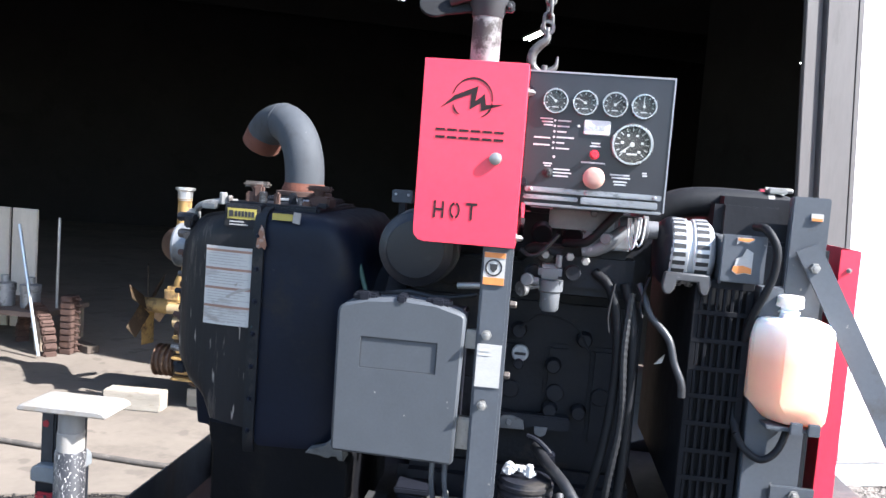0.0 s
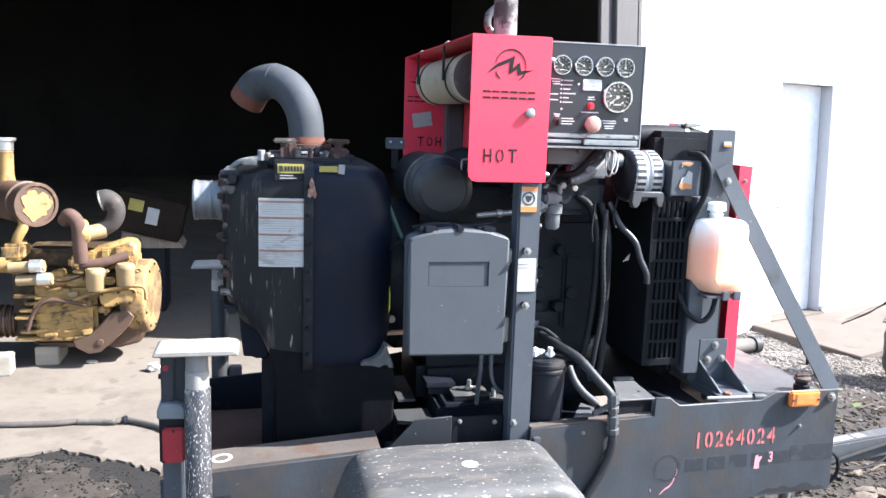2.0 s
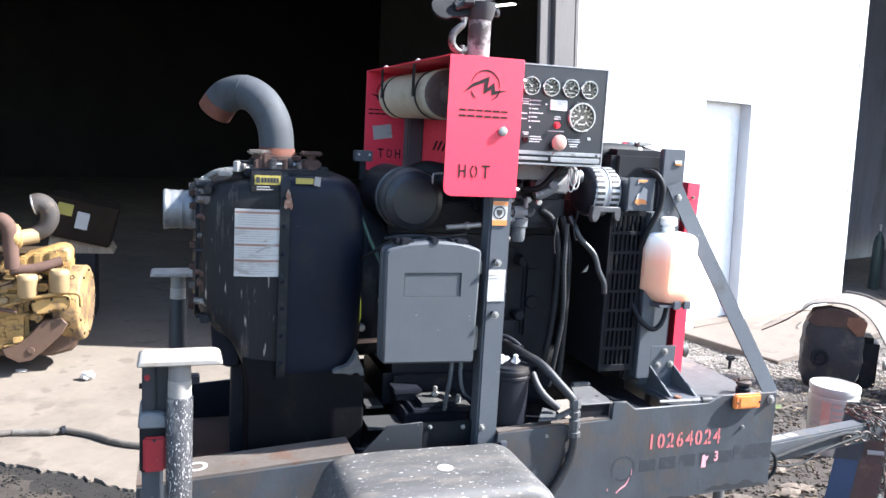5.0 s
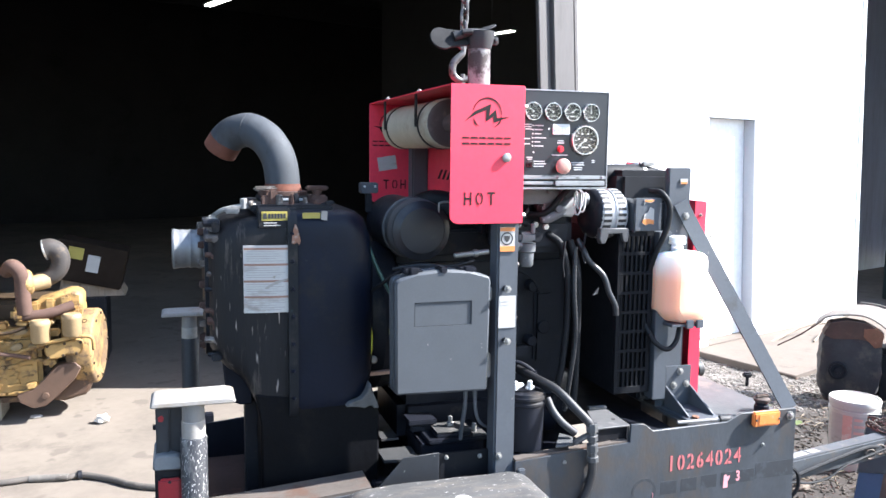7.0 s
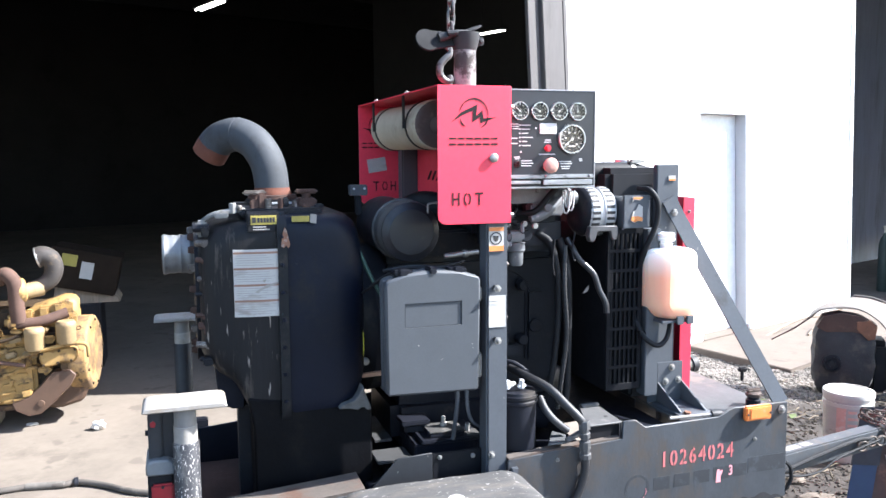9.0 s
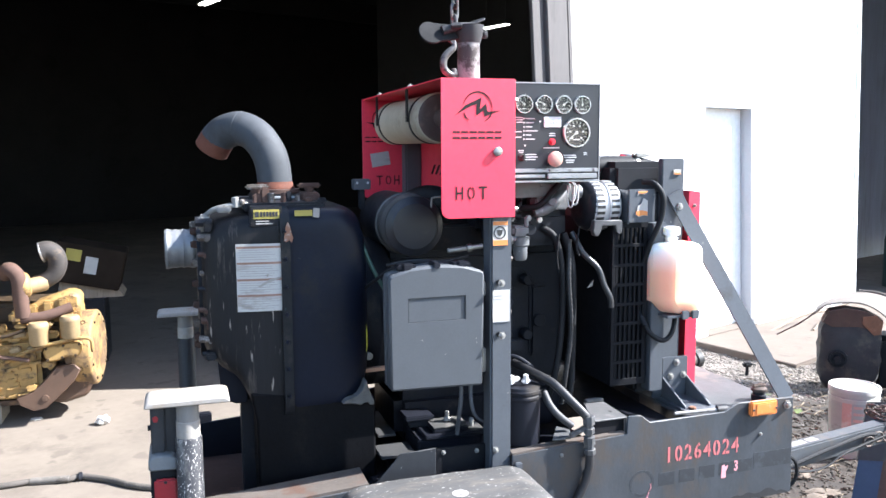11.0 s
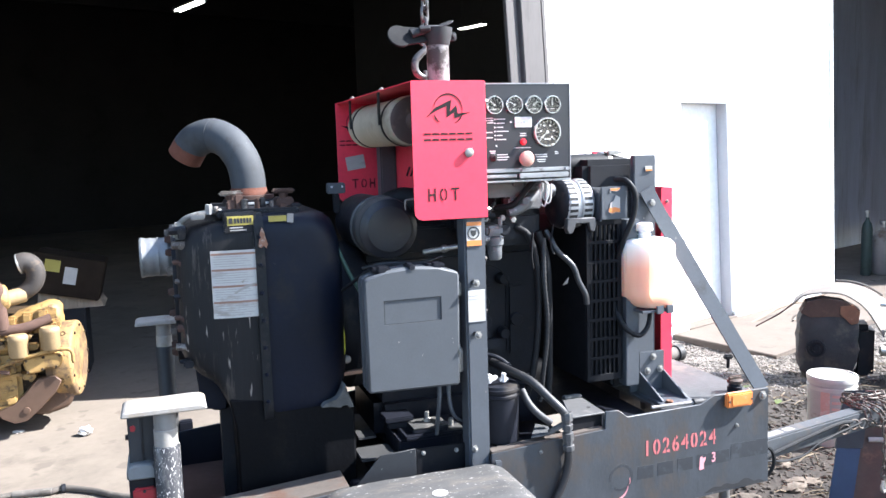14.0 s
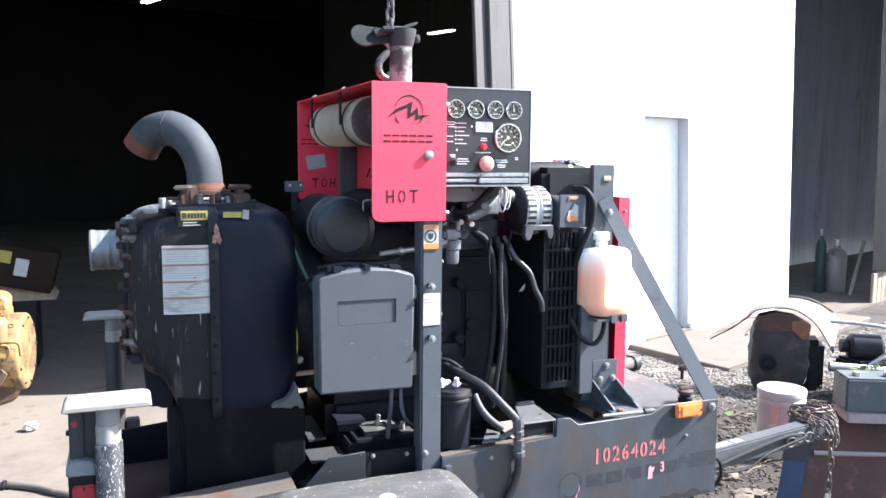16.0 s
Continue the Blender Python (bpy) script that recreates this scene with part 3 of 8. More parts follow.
pebbles("edge_clods", shaded_soil, 9000, rear_place, 0.0045, "crumbs of earth along the slab edge, coloured black as in shadow", "dirt", 0.7, seed=4)

# strip of near-black soil that paints the shadow band along the slab edge
b = B()
xs, rows_ = [-4.2 + 0.04 * k for k in range(112)], 16
S = []
for x in xs:
    S.append([b.verts.new((x, edge_y(x) + 0.02 - 0.05 * j + 0.02 * noise.noise(Vector((x * 9, j, 3))), -0.012 + 0.014 * noise.noise(Vector((x * 14, j * 0.7, 1))) - 0.02 * (j > 13) * (j - 13))) for j in range(rows_)])
for i in range(len(xs) - 1):
    for j in range(rows_ - 1):
        b.faces.new((S[i][j], S[i + 1][j], S[i + 1][j + 1], S[i][j + 1]))
bmesh.ops.recalc_face_normals(b, faces=b.faces[:])
single("soil_strip", b, shaded_soil, "soil along the broken slab edge, black to stand for a shadow on it", "soil", "structure")

rs = random.Random(17)
V, FF = [], []
for k in range(1500):
    x, y = rs.uniform(1.0, 4.2), rs.uniform(-0.9, 2.6)
    if y > edge_y(x) - 0.05:
        continue
    a, L, w = rs.uniform(0, 6.28), rs.uniform(0.03, 0.16) * (0.6 if y > 1.9 else 1), rs.uniform(0.0012, 0.004)
    d = Vector((math.cos(a), math.sin(a), rs.uniform(-0.12, 0.12))) * L
    c = Vector((x, y, hill(x, y) + 0.008 + rs.uniform(0, 0.012)))
    e = Vector((-math.sin(a), math.cos(a), 0)) * w
    o_ = len(V)
    mid = c + d * 0.5 + Vector((0, 0, rs.uniform(0, 0.012)))
    for p in (c, mid, c + d):
        V += [p - e, p + e, p + Vector((0, 0, w * 1.5))]
    for r_ in (0, 3):
        for i, j in ((0, 1), (1, 2), (2, 0)):
            FF.append([o_ + r_ + i, o_ + r_ + j, o_ + r_ + 3 + j, o_ + r_ + 3 + i])
me = bpy.data.meshes.new("dry_straw")
me.from_pydata(V, [], FF)
me.materials.append(M("straw", (0.16, 0.125, 0.085), 0.9, var=0.5, scale=3))
tagged(new("dry_straw", me), "dry stalks and twigs scattered over the dirt", "straw", kind="stuff")

# ---- pump trailer ----
trailer = thing("trailer", (0.2, 0.45, 0), "low dark grey steel trailer with rusty edges and a painted number", "trailer")
b = B()
prism(b, ((-0.80, 0.50), (-0.80, 0.712), (-0.28, 0.751), (-0.25, 0.747), (-0.238, 0.735), (-0.236, 0.66), (0.174, 0.66), (0.176, 0.789), (0.30, 0.80), (0.545, 0.812), (0.547, 0.866), (0.59, 0.866), (0.622, 0.841),
          (0.885, 0.845), (0.935, 0.868), (1.142, 0.868), (1.148, 0.552), (0.65, 0.53)), "y", 0.0, 0.010, 0.0015)
rail = part("side_rail", b, rail_paint, trailer, "grey steel side plate with scraped paint")
b = B()
ribbon(b, ((-0.80, 0.004, 0.712), (-0.60, 0.004, 0.727), (-0.24, 0.004, 0.754)), (0, 0.125, 0), 0.008, smooth=False)
part("rail_flange", b, flange_rust, rail, "dusty rust-edged flange")
b = B()
ribbon(b, ((0.179, 0.004, 0.790), (0.29, 0.004, 0.799), (0.54, 0.004, 0.812)), (0, 0.03, 0), 0.006, smooth=False)
part("rail_lip", b, flange_rust, rail, "rust-brown top lip of the rail")
b = B()
prism(b, ((-0.80, 0.50), (-0.80, 0.668), (-0.28, 0.715), (0.30, 0.80), (0.545, 0.812), (0.622, 0.841), (1.142, 0.868), (1.148, 0.552)), "y", 0.91, 0.92, 0.0015)
part("side_rail", b, black_paint, trailer, "black inner face of the far side plate")
b = B()
box(b, 0.765, 1.145, 0.012, 0.908, 0.826, 0.836, 0.001)
part("deck", b, deck_paint, trailer, "dusty grey deck plate")
# this end of the deck is coloured black for the radiator's shade
b = B()
box(b, 0.55, 0.764, 0.012, 0.908, 0.79, 0.80, 0.001)
part("deck_pan", b, black_paint, trailer, "sunken deck pan, black for the radiator's shade")
b = B()
box(b, 1.138, 1.146, 0.012, 0.908, 0.556, 0.824, 0.001)
part("front_plate", b, rail_paint, trailer)
b = B()
box(b, -0.80, -0.792, 0.012, 0.908, 0.51, 0.70, 0.001)
part("rear_plate", b, rail_paint, trailer)
for x0 in (-0.46, -0.2, 0.2, 0.5):
    b = B()
    box(b, x0, x0 + 0.06, 0.012, 0.908, 0.60, 0.70, 0.004)
    part("cross_member", b, black_paint, trailer)
b = B()
box(b, -0.15, 0.54, 0.13, 0.75, 0.55, 0.72, 0.02)
part("fuel_tank", b, black_paint, trailer, "black fuel tank under the engine")
b = B()
box(b, -0.505, -0.17, 0.25, 0.88, 0.585, 0.655, 0.008)
part("skid_box", b, black_cast, trailer, "black steel box under the pump")
# added plate, stands in for the brown shaded floor seen under the pump
b = B()
box(b, -0.79, -0.165, 0.012, 0.908, 0.545, 0.555, 0.001)
part("bottom_plate", b, rust_brown, trailer, "brown plate added to give the shaded brown area under the pump")
# inner bracket plates on the near rail
# the gusset's base colour is darkened for the shadow on it; white flecks are wear
b = B()
prism(b, ((-0.245, 0.62), (-0.235, 0.71), (-0.217, 0.738), (-0.140, 0.818), (-0.038, 0.824), (-0.038, 0.62)), "y", 0.045, 0.051, 0.001)
part("bracket_plate", b, M("gusset_shaded", (0.0125, 0.0145, 0.018), 0.6, var=0.35, scale=12, speck=(0.4, 0.39, 0.37), speck_amt=0.2, speck_scale=70), trailer, "worn grey gusset plate flecked with white, darkened as in shadow")
b = B()
box(b, -0.036, 0.113, 0.052, 0.060, 0.60, 0.818, 0.002)
inner = part("inner_plate", b, M("inner_black", (0.006, 0.0065, 0.009), 0.6, var=0.5, dirt=(0.014, 0.013, 0.013), dirt_amt=0.35, dirt_scale=20, spec=0.25), trailer, "black inner plate with pale bolts")
for x0, z0 in ((-0.014, 0.806), (0.086, 0.800)):
    share("bolt", BOLT_S, bolt_mat, inner, Matrix.Translation((x0, 0.051, z0)) @ Matrix.Scale(0.7, 4))
b = B()
box(b, 0.181, 0.203, -0.012, 0.0, 0.752, 0.772, 0.003)
part("lug", b, grey_paint, trailer, "small grey lug beside the post")
floor_grey = M("floor_grey", (0.026, 0.026, 0.026), 0.8, var=0.4, dirt=(0.05, 0.045, 0.04), dirt_amt=0.4, dirt_scale=12, bump=0.2)
for q, zz in (((-0.168, -0.062, 0.160, 0.262), 0.762), ((-0.150, -0.095, 0.278, 0.352), 0.786)):
    b = B()
    box(b, q[0], q[1], q[2], q[3], zz, zz + 0.008, 0.001)
    part("floor_plate", b, floor_grey, trailer, "dusty grey plate between pump and engine")
b = B()
for k, ch in enumerate("10264024"):
    t = B()
    writing(t, ch, 0.068, Matrix.Identity(4), 0.0003, 0.80, 0.0011)
    if ch != "1":
        lo_, hi_ = min(v.co.x for v in t.verts), max(v.co.x for v in t.verts)
        mid_ = (lo_ + hi_) / 2 if ch != "4" else lo_ + 0.62 * (hi_ - lo_)
        for off, side in ((-0.0016, 1), (0.0016, 1)):
            bmesh.ops.bisect_plane(t, geom=t.verts[:] + t.edges[:] + t.faces[:], plane_co=(mid_ + off, 0, 0), plane_no=(1, 0, 0))
        bmesh.ops.delete(t, geom=[f for f in t.faces if abs(f.calc_center_median().x - mid_) < 0.0015], context="FACES")
    merge(b, t, Matrix.Translation((0.676 + 0.0340 * k, -0.0008, 0.7085 + 0.0004 * k)) @ FACE_Y)
part("painted_number", b, num_red, rail, "stencilled red number")
faded = M("faded_black", (0.024, 0.027, 0.032), 0.55, var=0.4, scale=10, dirt=(0.043, 0.049, 0.057), dirt_amt=0.5, dirt_scale=24)
for k, w in enumerate((0.056, 0.056, 0.056, 0.056, 0.05)):
    x = 0.655 + 0.072 * k
    b = B()
    box(b, x, x + w, -0.0005, 0.002, 0.636 + 0.002 * k, 0.677 + 0.002 * k, 0)
    part("faded_bar", b, faded, rail, "faded black bar")
b = B()
box(b, 0.998, 1.143, -0.0005, 0.002, 0.648, 0.70, 0)
part("stripe", b, faded, rail, "faded black stripe")
b = B()
lathe(b, (0.598, 0.0, 0.652), (0, -1, 0), [(0, 0.042), (0.0005, 0.042), (0.0005, 0.034), (0, 0.034)], 28, close=True)
part("faded_ring", b, faded, rail, "faded black ring")
pink = M("pink_paint", (0.7, 0.3, 0.32), 0.6, var=0.2)
b = B()
prism(b, ((0.880, 0.632), (0.897, 0.633), (0.896, 0.652), (0.903, 0.664), (0.903, 0.672), (0.893, 0.668), (0.890, 0.676), (0.882, 0.672)), "y", -0.0010, 0.001)
part("paint_splash", b, pink, rail, "pink paint splash")
b = B()
writing(b, "3", 0.045, Matrix.Translation((0.925, -0.0009, 0.652)) @ FACE_Y, 0.0003, 0.75, 0.001)
part("paint_splash", b, pink, rail, "pink paint figure")
for pts, r_ in ((((0.622, -0.0004, 0.622), (0.616, -0.0004, 0.606), (0.606, -0.0004, 0.594), (0.592, -0.0004, 0.585), (0.580, -0.0004, 0.572)), 0.0028), (((0.628, -0.0004, 0.648), (0.629, -0.0004, 0.635), (0.624, -0.0004, 0.626)), 0.0012), (((0.548, -0.0004, 0.592), (0.55, -0.0004, 0.582)), 0.002)):
    b = B()
    sweep(b, pts, lambda s_, r_=r_: r_ * (0.5 + 0.5 * math.sin(3.14 * s_)), 6)
    part("paint_splash", b, pink, rail, "thin pink scratch")
b = B()
lathe(b, (-0.652, 0.066, 0.7305), (-0.075, 0, 1), [(0, 0.028), (0.0015, 0.028), (0.0015, 0.018), (0, 0.018)], 24, close=True)
part("sticker", b, white_label, rail, "round worn sticker")
# fender
b = B()
prof = [(-0.395, 0.40), (-0.383, 0.60), (-0.352, 0.71), (-0.328, 0.756), (-0.288, 0.783), (-0.2, 0.787), (0.08, 0.789), (0.15, 0.783), (0.20, 0.755), (0.232, 0.70), (0.262, 0.60), (0.285, 0.42)]
P = smooth_path([(x, 0, z) for x, z in prof], 5)
SECT = [(-0.055, 0.0), (-0.302, 0.0), (-0.318, 0.003), (-0.330, 0.010), (-0.337, 0.021), (-0.340, 0.034), (-0.340, 0.050), (-0.335, 0.050), (-0.334, 0.030), (-0.322, 0.012), (-0.302, 0.006), (-0.055, 0.006)]
rings = []
for i, p in enumerate(P):
    tg = (P[min(i + 1, len(P) - 1)] - P[max(i - 1, 0)]).normalized()
    nm = Vector((-tg.z, 0, tg.x))
    dent = 0.004 * noise.noise(Vector((p.x * 9, p.z * 9, 1.0)))
    rings.append([Vector((p.x, y, p.z)) - nm * (o + dent) for y, o in SECT])
loft(b, rings)
fender = part("fender", b, fender_paint, trailer, "scuffed dark fender speckled with white paint")
b = B()
prism(b, [(p.x, p.z - 0.006) for p in P], "y", -0.058, -0.053)
part("fender_skirt", b, rail_paint, fender)
b = B()
lathe(b, (-0.045, -0.19, 0.7885), (0, 0, 1), [(0, 0.021), (0.0012, 0.021), (0.0013, 0)], 24)
stick = part("sticker", b, white_label, fender, "round white sticker")
b = B()
for x0, y0 in ((-0.043, -0.183), (-0.046, -0.197)):
    lathe(b, (x0, y0, 0.7899), (0, 0, 1), [(0, 0.0028), (0.0003, 0.0028), (0.0003, 0)], 10)
part("print", b, print_black, stick)
# wheel
b = B()
lathe(b, (-0.055, -0.30, 0.335), (0, 1, 0), [(0.0, 0.19), (0.012, 0.27), (0.03, 0.315), (0.06, 0.334), (0.15, 0.334), (0.18, 0.315), (0.2, 0.27), (0.21, 0.19)], 40)
wheel = part("wheel", b, rubber, trailer, "black tyre under the fender")
b = B()
lathe(b, (-0.055, -0.292, 0.335), (0, 1, 0), [(0, 0.19), (0.03, 0.18), (0.04, 0.08), (0.02, 0.06), (0.02, 0)], 28)
part("rim", b, steel, wheel)
b = B()
cyl(b, (-0.055, -0.28, 0.335), (-0.055, 0.9, 0.335), 0.025)
part("axle", b, black_paint, trailer)


def rear_stand(y, far=False):
    b = B()
    prism(b, ((-0.794, 1.074), (-0.790, 1.083), (-0.780, 1.087), (-0.622, 1.088), (-0.608, 1.085), (-0.601, 1.079), (-0.602, 1.073), (-0.786, 1.073)), "y", y - 0.045, y + 0.065, 0.003)
    top = part("stand_plate", b, worn_white, trailer, "worn pale foot plate of the jack")
    b = B()
    cyl(b, (-0.698, y, 0.94), (-0.698, y, 1.073), 0.026)
    part("inner_tube", b, worn_grey, top)
    b = B()
    cyl(b, (-0.698, y, 0.985), (-0.698, y, 1.028), 0.0275)
    part("white_band", b, worn_white, top, "white painted band")
    b = B()
    lathe(b, (-0.698, y, 0.30), (0, 0, 1), [(0, 0.031), (0.684, 0.031), (0.688, 0.028)], 24)
    part("sleeve", b, rubber if far else sleeve_mat, top, "black sleeve" if far else "black sleeve spattered with white paint")
    b = B()
    box(b, -0.668, -0.62, y - 0.02, y + 0.02, 0.60, 0.70, 0.004)
    part("clamp", b, black_paint, top)


rear_stand(-0.105)
rear_stand(0.975, True)
b = B()
box(b, -0.784, -0.752, -0.075, -0.03, 0.90, 1.071, 0.004)
box(b, -0.753, -0.70, -0.068, -0.036, 0.88, 1.071, 0.004)
jb = part("jack_bracket", b, M("bracket_grey", (0.03, 0.032, 0.037), 0.55, var=0.4, dirt=(0.06, 0.05, 0.042), dirt_amt=0.4, dirt_scale=18), trailer, "dark grey steel jack bracket")
for z0 in (1.052, 1.0):
    b = B()
    cyl(b, (-0.783, -0.055, z0), (-0.791, -0.055, z0), 0.007, seg=6, bev=0.001)
    part("bolt", b, black_cast, jb)
b = B()
prism(b, ((-0.779, 1.030), (-0.770, 1.034), (-0.765, 1.027), (-0.768, 1.018), (-0.777, 1.019)), "y", -0.0765, -0.0745)
part("paint_mark", b, tail_red, jb, "small red paint mark")
b = B()
box(b, -0.785, -0.735, -0.06, -0.015, 0.45, 0.80, 0.003)
part("lamp_post", b, grey_paint, trailer)
b = B()
box(b, -0.789, -0.730, -0.084, 0.03, 0.79, 0.912, 0.004)
lamp = part("tail_lamp", b, black_cast, trailer, "black lamp housing")
b = B()
box(b, -0.781, -0.729, -0.098, -0.083, 0.795, 0.883, 0.005)
lens = part("lens", b, tail_red, lamp, "dark red lens")
b = B()
cyl(b, (-0.755, -0.097, 0.876), (-0.755, -0.1, 0.876), 0.004, seg=8, bev=0.001)
part("screw", b, print_black, lens)
b = B()
prism(b, ((-0.792, 0.906), (-0.726, 0.904), (-0.726, 0.930), (-0.733, 0.939), (-0.745, 0.942), (-0.772, 0.943), (-0.785, 0.940), (-0.792, 0.931)), "y", -0.098, 0.035, 0.004)
part("hood", b, M("hood_grey", (0.17, 0.18, 0.185), 0.6, var=0.2, dirt=(0.12, 0.115, 0.11), dirt_amt=0.4, dirt_scale=20), lamp, "pale grey lamp hood")
b = B()
box(b, 0.968, 1.066, -0.022, -0.002, 0.826, 0.873, 0.005)
mk = part("marker_lamp", b, amber, trailer, "amber side marker lamp")
b = B()
box(b, 0.984, 1.050, -0.0245, -0.0215, 0.833, 0.866, 0.0014)
part("lens", b, amber, mk)
for x0 in (0.975, 1.059):
    b = B()
    cyl(b, (x0, -0.0215, 0.848), (x0, -0.025, 0.848), 0.0038, seg=8, bev=0.001)
    part("screw", b, print_black, mk)
share("bolt", BOLT, bolt_mat, trailer, Matrix.Translation((1.118, -0.001, 0.846)))
for x0, z0 in ((0.41, 0.72), (0.36, 0.62), (1.02, 0.76), (0.33, 0.775)):
    share("rivet", BOLT_S, bolt_mat, trailer, Matrix.Translation((x0, -0.001, z0)) @ Matrix.Scale(0.6, 4))
b = B()
lathe(b, (1.082, 0.09, 0.836), (0, 0, 1), [(0, 0.022), (0.004, 0.024), (0.020, 0.024), (0.022, 0.020), (0.030, 0.019), (0.032, 0)], 18)
cap = part("fuel_cap", b, black_paint, trailer, "black filler neck with a rusty cap")
b = B()
lathe(b, (1.082, 0.09, 0.868), (0, 0, 1), [(0, 0.024), (0.004, 0.0265), (0.010, 0.026), (0.013, 0.02), (0.014, 0)], 10)
box(b, 1.056, 1.108, 0.084, 0.096, 0.880, 0.892, 0.004)
part("cap_handle", b, M("cap_rust", (0.085, 0.06, 0.048), 0.75, var=0.5, scale=30, dirt=(0.035, 0.028, 0.025), dirt_amt=0.5, dirt_scale=40), cap, "rusty cap with a ridge across it")
# flat tool bar and box on the deck
b = B()
cyl(b, (0.725, 0.031, 0.847), (0.885, 0.018, 0.849), 0.0058, seg=10, bev=0.001)
lever = part("lever", b, worn_grey, trailer, "grey steel lever lying on the deck")
b = B()
lathe(b, (0.868, 0.0195, 0.849), (1, -0.08, 0.01), [(0, 0.007), (0.002, 0.011), (0.034, 0.011), (0.038, 0.008), (0.039, 0)], 12)
part("grip", b, rubber, lever, "black rubber grip")
# tongue
rs = random.Random(21)
b = B()
for x0, x1, z0, hgt in ((0.90, 1.135, 0.549, 0.034), (0.62, 0.86, 0.531, 0.018), (0.40, 0.58, 0.533, 0.014)):
    n = 22
    for k in range(n):
        xa, xb = x0 + (x1 - x0) * k / n, x0 + (x1 - x0) * (k + 1) / n
        ha = hgt * (0.35 + 0.9 * abs(noise.noise(Vector((xa * 19, z0 * 7, 0.3))))) * math.sin(math.pi * (k + 0.02) / n) ** 0.5
        hb = hgt * (0.35 + 0.9 * abs(noise.noise(Vector((xb * 19, z0 * 7, 0.3))))) * math.sin(math.pi * min(k + 1.02, n - 0.02) / n) ** 0.5
        za, zb = z0 + (xa - 0.65) * 0.008, z0 + (xb - 0.65) * 0.008
        b.faces.new([b.verts.new(q) for q in ((xa, -0.0008, za), (xb, -0.0008, zb), (xb, -0.0008, zb + hb), (xa, -0.0008, za + ha))])
bmesh.ops.remove_doubles(b, verts=b.verts, dist=0.0002)
part("grime", b, M("rail_grime", (0.018, 0.018, 0.020), 0.7, var=0.5, scale=30), rail, "ragged black grime along the lower edge")
tong = B()
d = Vector((0.8, 0.155, 0)).normalized()
nrm = Vector((-d.y, d.x, 0)) * 0.06
ring = lambda q: [q + nrm, q, q + Vector((0, 0, -0.075)), q + nrm + Vector((0, 0, -0.075))]
loft(tong, [ring(Vector((1.147, 0.113, 0.63))), ring(Vector((1.96, 0.2705, 0.63)))])
bmesh.ops.bevel(tong, geom=tong.edges[:], offset=0.006, segments=2, affect="EDGES")
tongue = part("tongue", tong, M("tongue_grey", (0.045, 0.05, 0.057), 0.55, var=0.3, dirt=(0.07, 0.06, 0.052), dirt_amt=0.4, dirt_scale=9, speck=(0.2, 0.19, 0.18), speck_amt=0.3, speck_scale=50), trailer, "grey steel drawbar with worn white lettering")
b = B()
for x0, x1 in ((1.25, 1.36), (1.375, 1.42)):
    a0, a1 = Vector((x0, 0.143 + (x0 - 1.147) * 0.194, 0.6312)), Vector((x1, 0.143 + (x1 - 1.147) * 0.194, 0.6312))
    d = Vector((-0.28, 0.96, 0)) * 0.014
    f = [b.verts.new(p) for p in (a0 - d, a1 - d, a1 + d, a0 + d)]
    b.faces.new(f)
part("marking", b, worn_white, tongue, "worn white markings")
b = B()
sweep(b, ((1.15, 0.08, 0.575), (1.22, 0.105, 0.58), (1.4, 0.145, 0.60), (1.62, 0.19, 0.618), (1.70, 0.205, 0.612)), 0.007, 8)
sweep(b, ((1.15, 0.07, 0.555), (1.22, 0.1, 0.57), (1.32, 0.12, 0.55), (1.42, 0.14, 0.548), (1.5, 0.155, 0.575), (1.6, 0.18, 0.585), (1.75, 0.21, 0.60)), 0.0045, 6)
sweep(b, ((1.15, 0.03, 0.665), (1.18, 0.02, 0.64), (1.185, 0.02, 0.59), (1.16, 0.03, 0.55), (1.14, 0.05, 0.53)), 0.006, 6)
part("cable", b, hose_mat, trailer, "black brake cable along the drawbar")
b = B()
for k in range(3):
    c = Vector((1.66 + 0.055 * k, 0.195 + 0.011 * k, 0.59 + 0.008 * (k % 2)))
    pts = [c + Vector((0.022 * math.cos(t), 0.003, 0.018 * math.sin(t))) for t in [2 * math.pi * q / 10 for q in range(11)]]
    sweep(b, pts, 0.0045, 6, 2)
part("ring", b, chain_mat, tongue)
b = B()
cyl(b, (1.555, 0.742, 0.05), (1.555, 0.742, 0.62), 0.023)
jack_grey = M("jack_grey", (0.11, 0.105, 0.10), 0.65, var=0.3, dirt=(0.06, 0.05, 0.042), dirt_amt=0.45, dirt_scale=14)
foot = part("front_jack", b, jack_grey, trailer, "steel jack leg under the drawbar")
b = B()
box(b, 1.12, 1.59, 0.712, 0.772, 0.58, 0.64, 0.005)
part("jack_arm", b, grey_paint, foot)
b = B()
box(b, 1.472, 1.645, 0.690, 0.79, 0.048, 0.057, 0.003)
part("foot_plate", b, jack_grey, foot, "worn grey foot plate")
b = B()
box(b, 1.478, 1.639, 0.697, 0.783, 0.0, 0.0475, 0.004)
part("foot_block", b, black_cast, foot, "black block under the foot")

